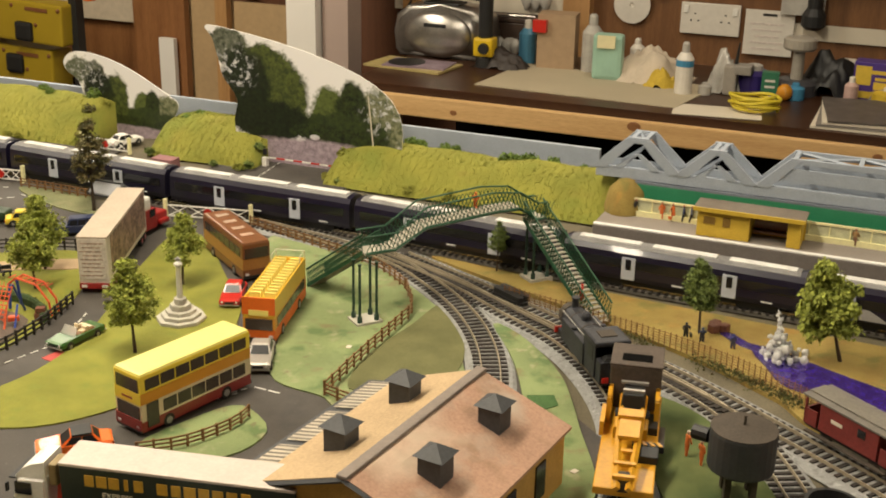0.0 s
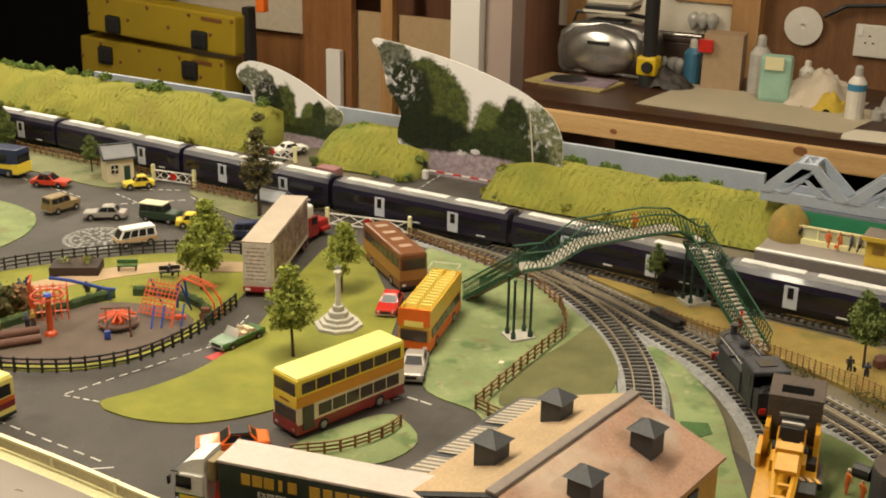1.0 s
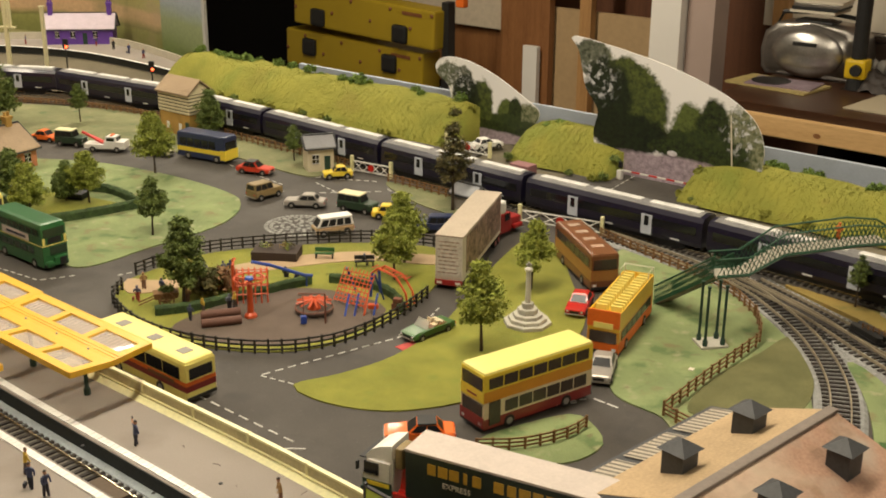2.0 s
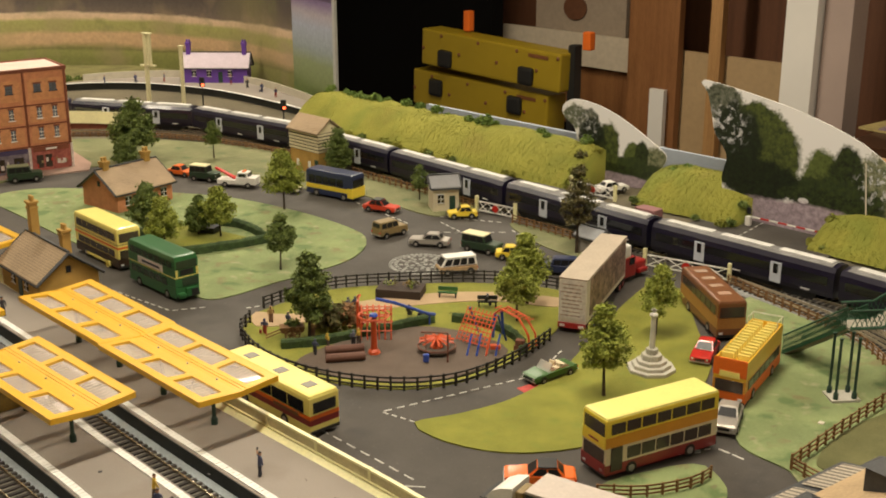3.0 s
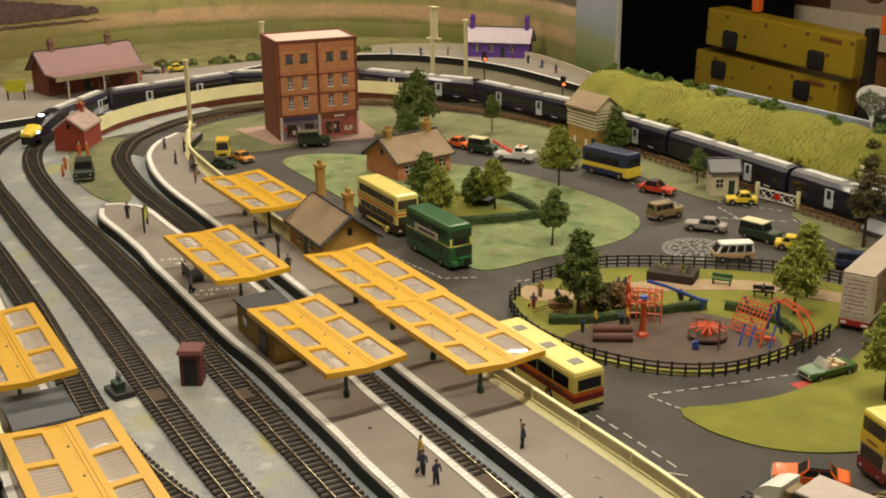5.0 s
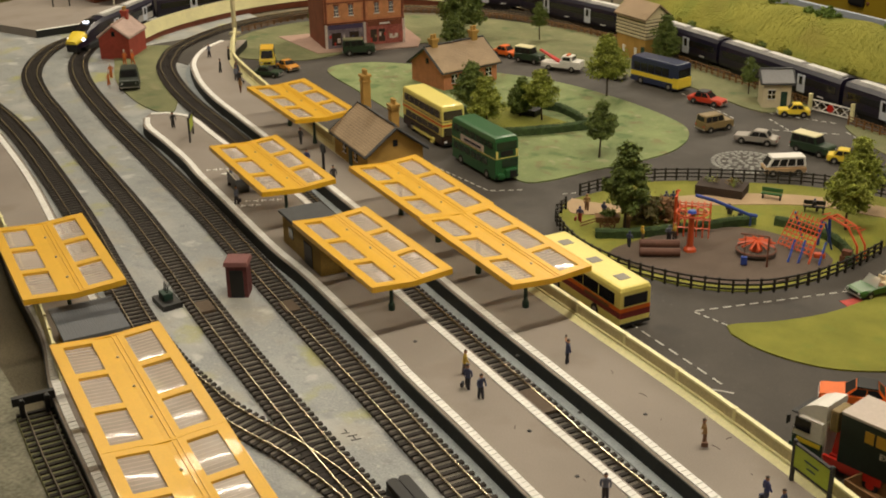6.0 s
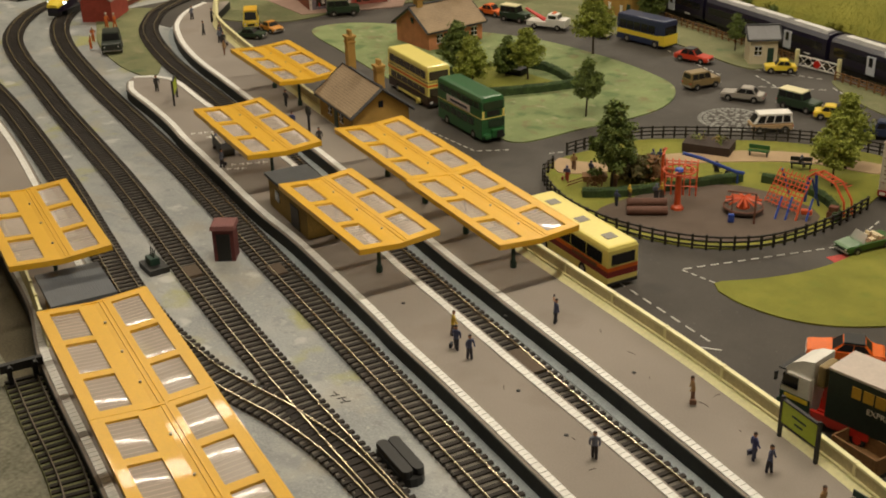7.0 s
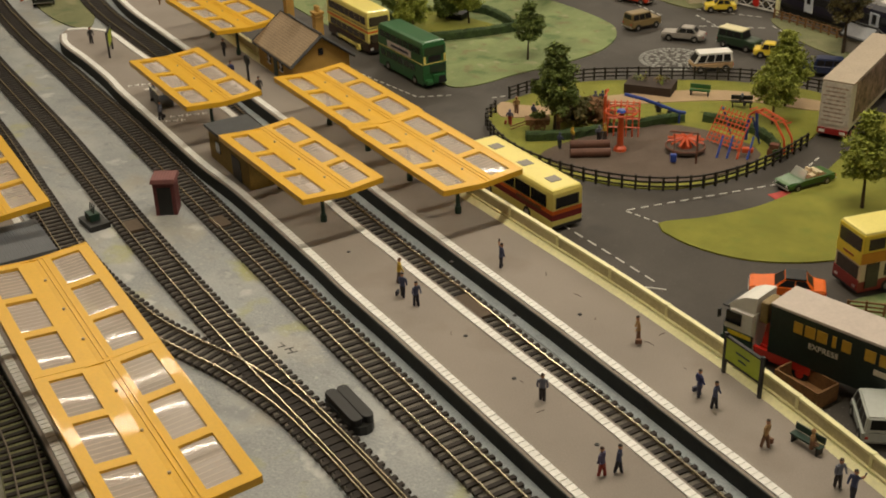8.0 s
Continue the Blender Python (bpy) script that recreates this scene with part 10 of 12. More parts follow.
for p in ((-0.72, 0.555), (-0.655, 0.625), (-0.70, 0.60), (-0.575, 0.475), (-0.79, 0.655), (-0.60, 0.565), (-0.66, 0.52), (-0.88, 0.63), (-0.50, 0.43)):
    hl = solo("drain_cover", lathe(bmesh.new(), [(0.0019, 0), (0.0015, 0.0005)], 8), BLACK, "small dark peg hole in the platform", "peg hole", group="platform peg holes")
    hl.matrix_basis = Matrix.Translation((*p, PH + 0.0002))
# two short lines of unreadable white lettering with arrows, and the stair enclosure between them
def platform_words(a, b, n, tall, arrow):
    a, b = Vector((*a, PH)), Vector((*b, PH))
    d = b - a
    rz = math.atan2(d.y, d.x)
    step = d.length / n
    for i in range(n):
        w = step * 0.62
        lt = solo("platform_lettering", boxes(((0, 0, 0.0003), (w, tall * 0.28, 0.0006)), ((w * 0.36 * (1 if i % 2 else -1), 0, 0.0003), (w * 0.26, tall, 0.0007))), WHITE, "white painted marking on the platform", "marking", group="platform lettering")
        lt.matrix_basis = Matrix.Translation(a + d * (i + 0.5) / n) @ Matrix.Rotation(rz, 4, "Z")
    ar = solo("platform_arrow", prism(bmesh.new(), [(-0.0055, 0), (0.0035, -0.0042), (0.0035, 0.0042)], 0, 0.0006), WHITE, "white painted arrow on the platform", "marking")
    ar.matrix_basis = Matrix.Translation((*arrow, PH)) @ Matrix.Rotation(rz, 4, "Z")


platform_words((-1.365, 0.867), (-1.343, 0.890), 4, 0.007, (-1.335, 0.871))
platform_words((-1.249, 0.811), (-1.215, 0.841), 5, 0.007, (-1.257, 0.806))
platform_words((-1.244, 0.798), (-1.224, 0.814), 3, 0.006, (-1.252, 0.795))
se = thing("stair_enclosure", "low blue-grey stair enclosure under the platform canopy", "enclosure", Matrix.Translation((-1.289, 0.845, PH)) @ Matrix.Rotation(-0.57, 4, "Z"))
SEG = mat("enclosure_grey", (0.115, 0.125, 0.14), 0.65, vary=0.2, scale=80, fine=500)
for sy in (-1, 1):
    part("side_panel", one((0, sy * 0.0075, 0.0080), (0.042, 0.0014, 0.016), bevel=0.0003), SEG, se)
part("end_panel", one((0.0203, 0, 0.0080), (0.0014, 0.0136, 0.016), bevel=0.0003), SEG, se)
part("stairwell", one((0, 0, 0.0006), (0.039, 0.0134, 0.0010)), BLACK, se, "dark stairwell")
for sy in (-1, 1):
    part("handrail", one((0, sy * 0.0075, 0.0166), (0.043, 0.0020, 0.0010), bevel=0.0003), STEEL, se)

# ---- road markings ----
def dashes(a, b, n, label, w=0.0016, fill=0.6):
    t = thing("road_marking", label, "road marking", kind="structure")
    a, b = Vector((*a, 0)), Vector((*b, 0))
    d = b - a
    L = d.length / n * fill
    me = mesh_of("dash", one((0, 0, 0), (L, w, 0.0004)), LINE)
    for i in range(n):
        c = a + d * ((i + 0.5) / n)
        o = new("dash", me)
        o.parent = t
        o.matrix_basis = Matrix.Translation((c.x, c.y, 0.0011)) @ Matrix.Rotation(math.atan2(d.y, d.x), 4, "Z")


W1 = "worn white dashed road marking"
dashes((-0.706, 0.842), (-0.592, 0.967), 12, W1)
dashes((-0.706, 0.842), (-0.666, 0.831), 4, W1)
dashes((-0.585, 0.975), (-0.575, 1.05), 5, W1)
dashes((-0.768, 0.800), (-0.627, 0.723), 8, W1)
dashes((-0.634, 0.712), (-0.616, 0.716), 1, "short white road marking", fill=0.95)
dashes((-0.418, 0.850), (-0.392, 0.866), 3, W1)
dashes((-0.388, 0.868), (-0.362, 0.853), 2, W1, 0.002, 0.8)
dashes((-0.44, 0.832), (-0.40, 0.857), 5, W1)
dashes((-1.19, 1.075), (-1.045, 1.020), 12, W1)
dashes((-1.045, 1.020), (-1.01, 1.045), 4, W1)
dashes((-0.965, 1.055), (-0.95, 1.07), 2, W1)
dashes((-1.02, 1.535), (-0.90, 1.45), 9, W1)
dashes((-0.86, 1.475), (-0.77, 1.395), 8, W1)
dashes((-0.84, 1.425), (-0.75, 1.455), 6, W1)
dashes((-0.87, 1.50), (-0.77, 1.50), 8, W1)
dashes((-0.75, 1.47), (-0.71, 1.43), 3, W1)
dashes((-0.44, 1.52), (-0.39, 1.66), 8, W1)
rp = solo("red_paint_patch", one((0, 0, 0), (0.022, 0.018, 0.0004)), mat("worn_red", (0.42, 0.06, 0.05), 0.8, vary=0.3, scale=150), "worn red paint patch on the road", "road marking", kind="structure")
rp.matrix_basis = Matrix.Translation((-0.582, 0.940, 0.0011)) @ Matrix.Rotation(0.9, 4, "Z")
TRI = mesh_of("setting_stone", one((0, 0, 0), (0.0052, 0.0048, 0.0006)), mat("pale_sett", (0.27, 0.27, 0.25), 0.8, vary=0.15, rnd=0.2))
rd = thing("paved_roundel", "round patch of pale setts in the road", "roundel", Matrix.Translation((-0.820, 1.280, 0.0010)), kind="structure")
for k, r in enumerate((0.006, 0.013, 0.020, 0.027, 0.034, 0.041)):
    n = max(4, int(2 * math.pi * r / (0.0078 if k < 5 else 0.0062)))
    for i in range(n):
        if k in (1, 3) and i % 2:
            continue
        a = 2 * math.pi * i / n + k * 0.2
        o = new("setting_stone", TRI)
        o.parent = rd
        o.matrix_basis = Matrix.Translation((r * math.cos(a), r * math.sin(a), 0)) @ Matrix.Rotation(a, 4, "Z")


# ---- park and playground ----
PO = mat("playground_orange", (0.58, 0.085, 0.022), 0.4, vary=0.06)
PB = mat("playground_blue", (0.03, 0.07, 0.36), 0.4, vary=0.06)
Z0 = 0.0033


def play(name, label, p, rz=0.0):
    return thing(name, label, "playground equipment", Matrix.Translation((*p, Z0)) @ Matrix.Rotation(rz, 4, "Z") @ Matrix.Diagonal((1.28, 1.28, 1.28, 1)))


mp_ = play("spinner_pole", "orange-red playground pole with ring top", (-0.765, 0.972))
part("pole", lathe(bmesh.new(), [(0.0055, 0), (0.0050, 0.002), (0.0028, 0.004), (0.0023, 0.030), (0.0032, 0.032)], 12), PO, mp_)
ring = bmesh.new()
tube(ring, [(0.013 * math.cos(a), 0.013 * math.sin(a), 0.034) for a in [2 * math.pi * k / 16 for k in range(17)]], 0.0008, n=5)
part("ring", ring, PO, mp_)
for k in range(4):
    a = k * 1.571
    part("spoke", tube(bmesh.new(), [(0, 0, 0.033), (0.012 * math.cos(a), 0.012 * math.sin(a), 0.034)], 0.0007), PO, mp_)
part("hub", lathe(bmesh.new(), [(0.004, 0.0335), (0.003, 0.0355)], 10), PB, mp_)
sl = play("slide", "orange domed climbing frame with a blue slide", (-0.782, 1.022), 0.35)
for k in range(6):
    x = -0.013 + k * 0.0052
    part("hoop", tube(bmesh.new(), [(x, 0.012 * math.cos(a), 0.028 * math.sin(a)) for a in [math.pi * j / 10 for j in range(11)]], 0.0006, n=4), PO, sl)
for j in range(1, 10):
    a = math.pi * j / 10
    part("bar", tube(bmesh.new(), [(-0.014, 0.012 * math.cos(a), 0.026 * math.sin(a)), (0.014, 0.012 * math.cos(a), 0.026 * math.sin(a))], 0.0006, n=4), PO, sl)
part("ladder", tube(bmesh.new(), [(-0.016, -0.008, 0), (-0.016, -0.008, 0.034), (-0.014, 0, 0.037), (-0.016, 0.008, 0.034), (-0.016, 0.008, 0)], 0.0012, n=5), PO, sl)
part("chute", tube(bmesh.new(), [(0.0, 0.004, 0.032), (0.016, 0.010, 0.026), (0.045, 0.022, 0.011), (0.052, 0.025, 0.009)], 0.0015, n=6), PB, sl, "blue slide chute")
part("chute_leg", tube(bmesh.new(), [(0.047, 0.023, 0), (0.047, 0.023, 0.010)], 0.0008), PB, sl)
rdb = play("roundabout", "orange playground roundabout with spokes", (-0.703, 1.000))
part("platform_disc", lathe(bmesh.new(), [(0.016, 0.002), (0.016, 0.0035)], 22), PLAYG, rdb)
for k in range(12):
    a = k * math.pi / 6
    part("spoke", tube(bmesh.new(), [(0.002 * math.cos(a), 0.002 * math.sin(a), 0.012), (0.015 * math.cos(a), 0.015 * math.sin(a), 0.009)], 0.0011, n=4), PO, rdb)
part("rim", tube(bmesh.new(), [(0.016 * math.cos(a), 0.016 * math.sin(a), 0.0045) for a in [2 * math.pi * k / 20 for k in range(21)]], 0.0007, n=4), FIGB, rdb)
part("cone", lathe(bmesh.new(), [(0.006, 0.003), (0.003, 0.010), (0.001, 0.014)], 10), PO, rdb)
sw = play("swing", "brown swing frame with blue seat", (-0.696, 0.968), 0.35)
part("frame", tube(bmesh.new(), [(0.012, 0, 0), (0.012, 0, 0.026), (-0.010, 0, 0.027)], 0.0009, n=5), FIGB, sw)
part("chain", tube(bmesh.new(), [(-0.006, 0, 0.026), (-0.006, 0, 0.006)], 0.0003, n=4), FIGB, sw)
part("tyre_seat", one((-0.006, 0, 0.004), (0.005, 0.004, 0.007), bevel=0.001), PB, sw)
nt_ = play("climbing_net", "orange climbing net frame with blue legs", (-0.665, 1.035), -0.35)
for k in range(8):
    part("net_bar", tube(bmesh.new(), [(-0.018, -0.009 + k * 0.0022, 0.003 + k * 0.0031), (0.014, -0.009 + k * 0.0022, 0.003 + k * 0.0031)], 0.0006, n=4), PO, nt_)
for k in range(9):
    part("net_rope", tube(bmesh.new(), [(-0.018 + k * 0.004, -0.010, 0.002), (-0.018 + k * 0.004, 0.008, 0.028)], 0.0005, n=4), PO, nt_)
for x in (-0.016, 0.014):
    part("leg", tube(bmesh.new(), [(x, 0.020, 0), (x, 0.007, 0.027)], 0.0009), PB, nt_)
bs_ = play("bouncer", "blue and orange spring rider frame", (-0.655, 1.008), 0.3)
for k in range(4):
    part("leg", tube(bmesh.new(), [(-0.012 + k * 0.008, -0.006, 0), (-0.008 + k * 0.008, 0.004, 0.016)], 0.0009), PB if k != 2 else PO, bs_)
part("seat", one((0.012, 0, 0.006), (0.009, 0.005, 0.004), bevel=0.001), PO, bs_)
mk = play("monkey_bars", "orange arched monkey bars on blue posts", (-0.630, 1.050), -0.55)
for s in (-1, 1):
    part("side_rail", tube(bmesh.new(), [(-0.022, s * 0.004, 0.020), (-0.012, s * 0.004, 0.028), (0.010, s * 0.004, 0.026), (0.022, s * 0.004, 0.014), (0.024, s * 0.004, 0.002)], 0.0010, n=5), PO, mk)
    part("post", tube(bmesh.new(), [(-0.020, s * 0.006, 0), (-0.020, s * 0.004, 0.022)], 0.0013), PB, mk)
for k in range(9):
    x = -0.020 + k * 0.005
    part("rung", tube(bmesh.new(), [(x, -0.004, 0.0265), (x, 0.004, 0.0265)], 0.0006, n=4), PO, mk)
for i, (x, y) in enumerate(((-0.786, 0.942), (-0.7955, 0.9625))):
    lg = solo("log", tube(bmesh.new(), [(-0.021, 0, 0), (0.021, 0, 0)], 0.0046, n=12), mat("log_brown", (0.13, 0.055, 0.035), 0.7, vary=0.2), "brown log beside the playground", "log", group="logs")
    lg.matrix_basis = Matrix.Translation((x, y, Z0 + 0.0045)) @ Matrix.Rotation(0.52, 4, "Z")
cr_ = solo("crate", boxes(((0, 0, 0.004), (0.010, 0.008, 0.008)), ((0.001, 0, 0.011), (0.009, 0.007, 0.006))), FIGB, "dull brown wooden crate with lid by the fence", "crate")
cr_.matrix_basis = Matrix.Translation((-0.618, 1.028, 0.0022))


def hedge(pts, w, h, label):
    t = spline(pts, 0.006)
    bm = bmesh.new()
    ns = normals(t)
    rings = []
    for i, (p, n) in enumerate(zip(t, ns)):
        rg = []
        for o, z in ((-w / 2, 0), (-w / 2, h * 0.8), (-w * 0.2, h), (w * 0.2, h), (w / 2, h * 0.8), (w / 2, 0)):
            k = noise.noise((p.x * 160 + o * 99, p.y * 160, z * 300)) * 0.0016
            rg.append(bm.verts.new(p + n * (o + k) + Vector((0, 0, z + (k if z else 0)))))
        rings.append(rg)
    for a, b in zip(rings, rings[1:]):
        for k in range(5):
            bm.faces.new((a[k], a[k + 1], b[k + 1], b[k]))
    bm.faces.new(rings[0])
    bm.faces.new(rings[-1])
    rh = random.Random(len(label) + int(pts[0][0] * -1000))
    for p, n in zip(t, ns):
        for _ in range(16):
            o = rh.uniform(-0.5, 0.5)
            q = p + n * (o * w * 1.06) + Vector((rh.uniform(-0.003, 0.003), rh.uniform(-0.003, 0.003), h * (rh.uniform(0.2, 0.9) if abs(o) > 0.42 else rh.uniform(0.88, 1.08))))
            vs = [bm.verts.new(q + Vector((rh.gauss(0, 1), rh.gauss(0, 1), rh.gauss(0, 1))).normalized() * rh.uniform(0.0007, 0.0014)) for _k in range(3)]
            bm.faces.new(vs)
    solo("hedge", bm, HEDGE, label, "hedge", smooth=False).location = (0, 0, 0.002)


hedge([(-0.868, 0.955), (-0.835, 0.975), (-0.80, 1.01), (-0.765, 1.05), (-0.735, 1.085)], 0.009, 0.010, "low dark green hedge along the playground")
hedge([(-0.715, 1.092), (-0.685, 1.092), (-0.65, 1.078), (-0.622, 1.05), (-0.612, 1.018)], 0.008, 0.010, "low dark green hedge behind the playground")
hedge([(-1.205, 1.345), (-1.13, 1.352), (-1.055, 1.305)], 0.008, 0.012, "dark green clipped hedge round the garden")
hedge([(-1.055, 1.300), (-1.085, 1.262), (-1.125, 1.220), (-1.155, 1.20)], 0.009, 0.012, "dark green clipped hedge round the garden")
hedge([(-1.155, 1.20), (-1.20, 1.23), (-1.245, 1.275)], 0.008, 0.012, "dark green clipped hedge round the garden")
patch("garden_lawn", [(-1.20, 1.34), (-1.06, 1.30), (-1.125, 1.225), (-1.24, 1.27)], 0.0015, 0.0030, LAWN, "lime green lawn inside the hedged garden", "lawn", smooth=False)
tagged(solo("garden_planter", one((-1.165, 1.318, 0.006), (0.040, 0.022, 0.010)), BLACK, "dark planter in the hedged garden", "planter"))


def planter(p, rz, L, W, label, seed, mats):
    t = thing("flower_bed", label, "flower bed", Matrix.Translation((*p, 0.002)) @ Matrix.Rotation(rz, 4, "Z"))
    part("trough", one((0, 0, 0.0055), (L, W, 0.011)), mat("trough_brown", (0.04, 0.025, 0.018), 0.8), t)
    r = random.Random(seed)
    for k in range(9):
        bm = bmesh.new()
        c = Vector((r.uniform(-L * 0.4, L * 0.4), r.uniform(-W * 0.35, W * 0.35), 0.013))
        for _ in range(26):
            q = c + Vector((r.gauss(0, 0.0028), r.gauss(0, 0.0028), abs(r.gauss(0, 0.003))))
            s = r.uniform(0.0012, 0.0024)
            vs = [bm.verts.new(q + Vector((r.gauss(0, 1), r.gauss(0, 1), r.gauss(0, 1))).normalized() * s) for _ in range(3)]
            bm.faces.new(vs)
        part("plant", bm, mats[k % len(mats)], t)


planter((-0.803, 1.157), 0.12, 0.056, 0.034, "dark trough flower bed with mixed plants", 3, [LEAF, LEAFD, SAND, LEAFR])
planter((-0.838, 1.052), 0.55, 0.050, 0.034, "dark flower bed with russet shrubs", 4, [LEAFR, LEAFD, LEAFR, FIGB])
ct = thing("hand_cart", "small brown wooden flower cart with spoked wheels", "cart", Matrix.Translation((-0.868, 0.984, 0.0022)) @ Matrix.Rotation(0.5, 4, "Z") @ Matrix.Scale(1.35, 4))
part("box", one((0, 0, 0.009), (0.018, 0.009, 0.005), taper=1.15), WOODF, ct)
for s in (-1, 1):
    part("shaft", tube(bmesh.new(), [(-0.008, s * 0.003, 0.008), (-0.022, s * 0.003, 0.003)], 0.0006, n=5), WOODF, ct)
    for a in range(4):
        part("spoke", tube(bmesh.new(), [(math.cos(a * 0.785) * 0.0058, s * 0.0066, 0.0062 + math.sin(a * 0.785) * 0.0058), (-math.cos(a * 0.785) * 0.0058, s * 0.0066, 0.0062 - math.sin(a * 0.785) * 0.0058)], 0.0005, n=4), WOODF, ct)
for s in (-1, 1):
    ring = [(math.cos(a * math.pi / 9) * 0.006, s * 0.0062, 0.0062 + math.sin(a * math.pi / 9) * 0.006) for a in range(19)]
    part("wheel", tube(bmesh.new(), ring, 0.0007, n=5), WOODF, ct)
BUSHR = mat("russet_bush", (0.13, 0.075, 0.03), 0.85, vary=0.5, scale=120, tint=(0.30, 0.15, 0.06))
shrub((-0.868, 0.986, 0.0185), 0.008, LEAFD, 91, "dark green plants heaped on the cart")
shrub((-0.842, 1.022, 0.010), 0.020, LEAFR, 92, "russet-brown shrub in the park")
shrub((-0.822, 1.040, 0.010), 0.019, BUSHR, 93, "russet-brown shrub in the park")
shrub((-0.832, 1.030, 0.014), 0.017, SCRUB, 94, "mixed olive and russet shrub in the park")
for i, (p, m_) in enumerate((((-0.818, 0.969), FIGY), ((-0.824, 0.948), FIGD), ((-0.903, 0.986), FIGB), ((-0.795, 0.986), FIGD), ((-0.840, 1.080), FIGB), ((-0.834, 1.085), FIGD), ((-0.768, 1.090), FIGD), ((-0.751, 1.079), FIGD), ((-0.848, 0.995), FIGB))):
    figure(p, m_, 410 + i, "painted figurine in the small park", z=0.0024, h=0.019, seated=i in (6, 7))
figure((-0.690, 1.1465), FIGD, 431, "dark seated figurine on the park bench", z=0.006, h=0.019, seated=True)


# ---- signals and masts ----
MASTC = mat("mast_cream", (0.66, 0.60, 0.36), 0.55, vary=0.12, scale=60)


def mast(p, h, r, label, double=False):
    t = thing("signal_mast", label, "signal mast", Matrix.Translation((*p, 0)), group="cream masts")
    part("mast", one((0, 0, h / 2), (r * 2, r * 2, h)), MASTC, t)
    part("foot", one((0, 0, 0.003), (r * 5, r * 5, 0.006)), MASTC, t)
    part("cap", one((0, 0, h), (r * 3, r * 3, 0.003)), MASTC, t)
    if double:
        part("mast", one((0.011, -0.002, h * 0.80), (r * 1.6, r * 1.6, h * 0.40)), MASTC, t)
        part("bracket", one((0.004, 0, h * 0.60), (0.034, 0.010, 0.003)), MASTC, t)
        part("cap", one((0.011, -0.002, h), (r * 3, r * 3, 0.003)), MASTC, t)


mast((-1.712, 2.06), 0.168, 0.0035, "cream double signal mast beside the line", True)
mast((-1.628, 2.06), 0.145, 0.0032, "cream lamp mast beside the line")
mast((-1.888, 1.484), 0.126, 0.0030, "cream lamp mast near the platform end")
mast((-2.02, 1.86), 0.14, 0.0034, "cream mast behind the brick building")
RLED = glow("red_signal_lamp", (1.0, 0.10, 0.03), 6.0)


def signal(p, z, label):
    t = thing("colour_light_signal", label, "signal", Matrix.Translation((*p, 0)), group="colour light signals")
    part("post", tube(bmesh.new(), [(0, 0, 0), (0, 0, z - 0.008)], 0.0014), BLACK, t)
    part("base", one((0, 0, 0.002), (0.012, 0.008, 0.005)), BLACK, t)
    part("head", one((0, 0, z + 0.002), (0.010, 0.006, 0.020), bevel=0.001), BLACK, t)
    part("hood", one((0.001, -0.005, z + 0.001), (0.008, 0.005, 0.002)), BLACK, t)
    part("lamp", lathe(bmesh.new(), [(0.0030, 0), (0.0022, 0.0012)], 12), RLED, t, "lit red lamp").matrix_basis = pose(0.003, -0.0032, z - 0.003, 90, 0, 40)


signal((-1.568, 2.035), 0.075, "black colour-light signal showing red")
signal((-1.345, 1.955), 0.056, "black colour-light signal showing red near the signal box")

# purple station building on the far platform
pb = gable_house("purple_station", "purple-tinted station building with pale roof on far platform", (-1.722, 2.378), 0.30, 0.150, 0.050, 0.038, 0.028, mat("purple_wall", (0.13, 0.05, 0.33), 0.6, vary=0.2, scale=90), mat("pinkish_pale_roof", (0.50, 0.42, 0.48), 0.7, vary=0.1), chimneys=((-0.066, 0, 0.030), (0.066, 0, 0.030)), windows=((-0.05, -1, 0.022, 0.010, 0.014), (-0.015, -1, 0.022, 0.010, 0.014), (0.035, -1, 0.022, 0.010, 0.014)), doors=((0.012, -1, 0.010, 0.026),), eave=0.006, z0=PH)
for o in pb.children_recursive:
    if o.name.startswith("chimney"):
        o.data.materials[0] = bpy.data.materials["purple_wall"]
# brick station with canopy on the curve
fb = gable_house("far_station", "dark brick station building with mauve roof and canopy", (-2.304, 1.612), 1.30, 0.20, 0.075, 0.052, 0.034, BRICKD, mat("mauve_roof", (0.26, 0.15, 0.15), 0.7, vary=0.12, scale=30), chimneys=((-0.07, 0, 0.026), (0.06, 0, 0.026)), windows=((-0.06, -1, 0.022, 0.012, 0.016), (0.03, -1, 0.022, 0.012, 0.016)), doors=((-0.015, -1, 0.012, 0.028),), eave=0.010, z0=PH)
part("canopy", one((0, -0.062, 0.046), (0.215, 0.055, 0.003)), bpy.data.materials["mauve_roof"], fb)
for o in fb.children_recursive:
    if o.name.startswith("chimney"):
        o.data.materials[0] = mat("dull_pink_brick", (0.24, 0.13, 0.10), 0.8, vary=0.2, scale=60)
part("valance", one((0, -0.090, 0.042), (0.215, 0.002, 0.009)), mat("valance_tan", (0.34, 0.27, 0.17), 0.7), fb, "tan canopy valance")
for x in (-0.08, 0.0, 0.08):
    part("canopy_post", one((x, -0.084, 0.021), (0.003, 0.003, 0.042)), STEEL, fb)
rs = gable_house("brick_shed", "small bright red brick shed with chimney beside the track", (-1.960, 1.277), 2.03, 0.078, 0.054, 0.038, 0.020, mat("bright_brick", (0.33, 0.055, 0.035), 0.75, vary=0.2, scale=90), mat("shed_tiles", (0.40, 0.29, 0.25), 0.75, vary=0.2), chimneys=((0.022, 0.0, 0.019),), windows=((-0.016, 1, 0.023, 0.013, 0.014), (0.016, 1, 0.023, 0.013, 0.014)), eave=0.002)
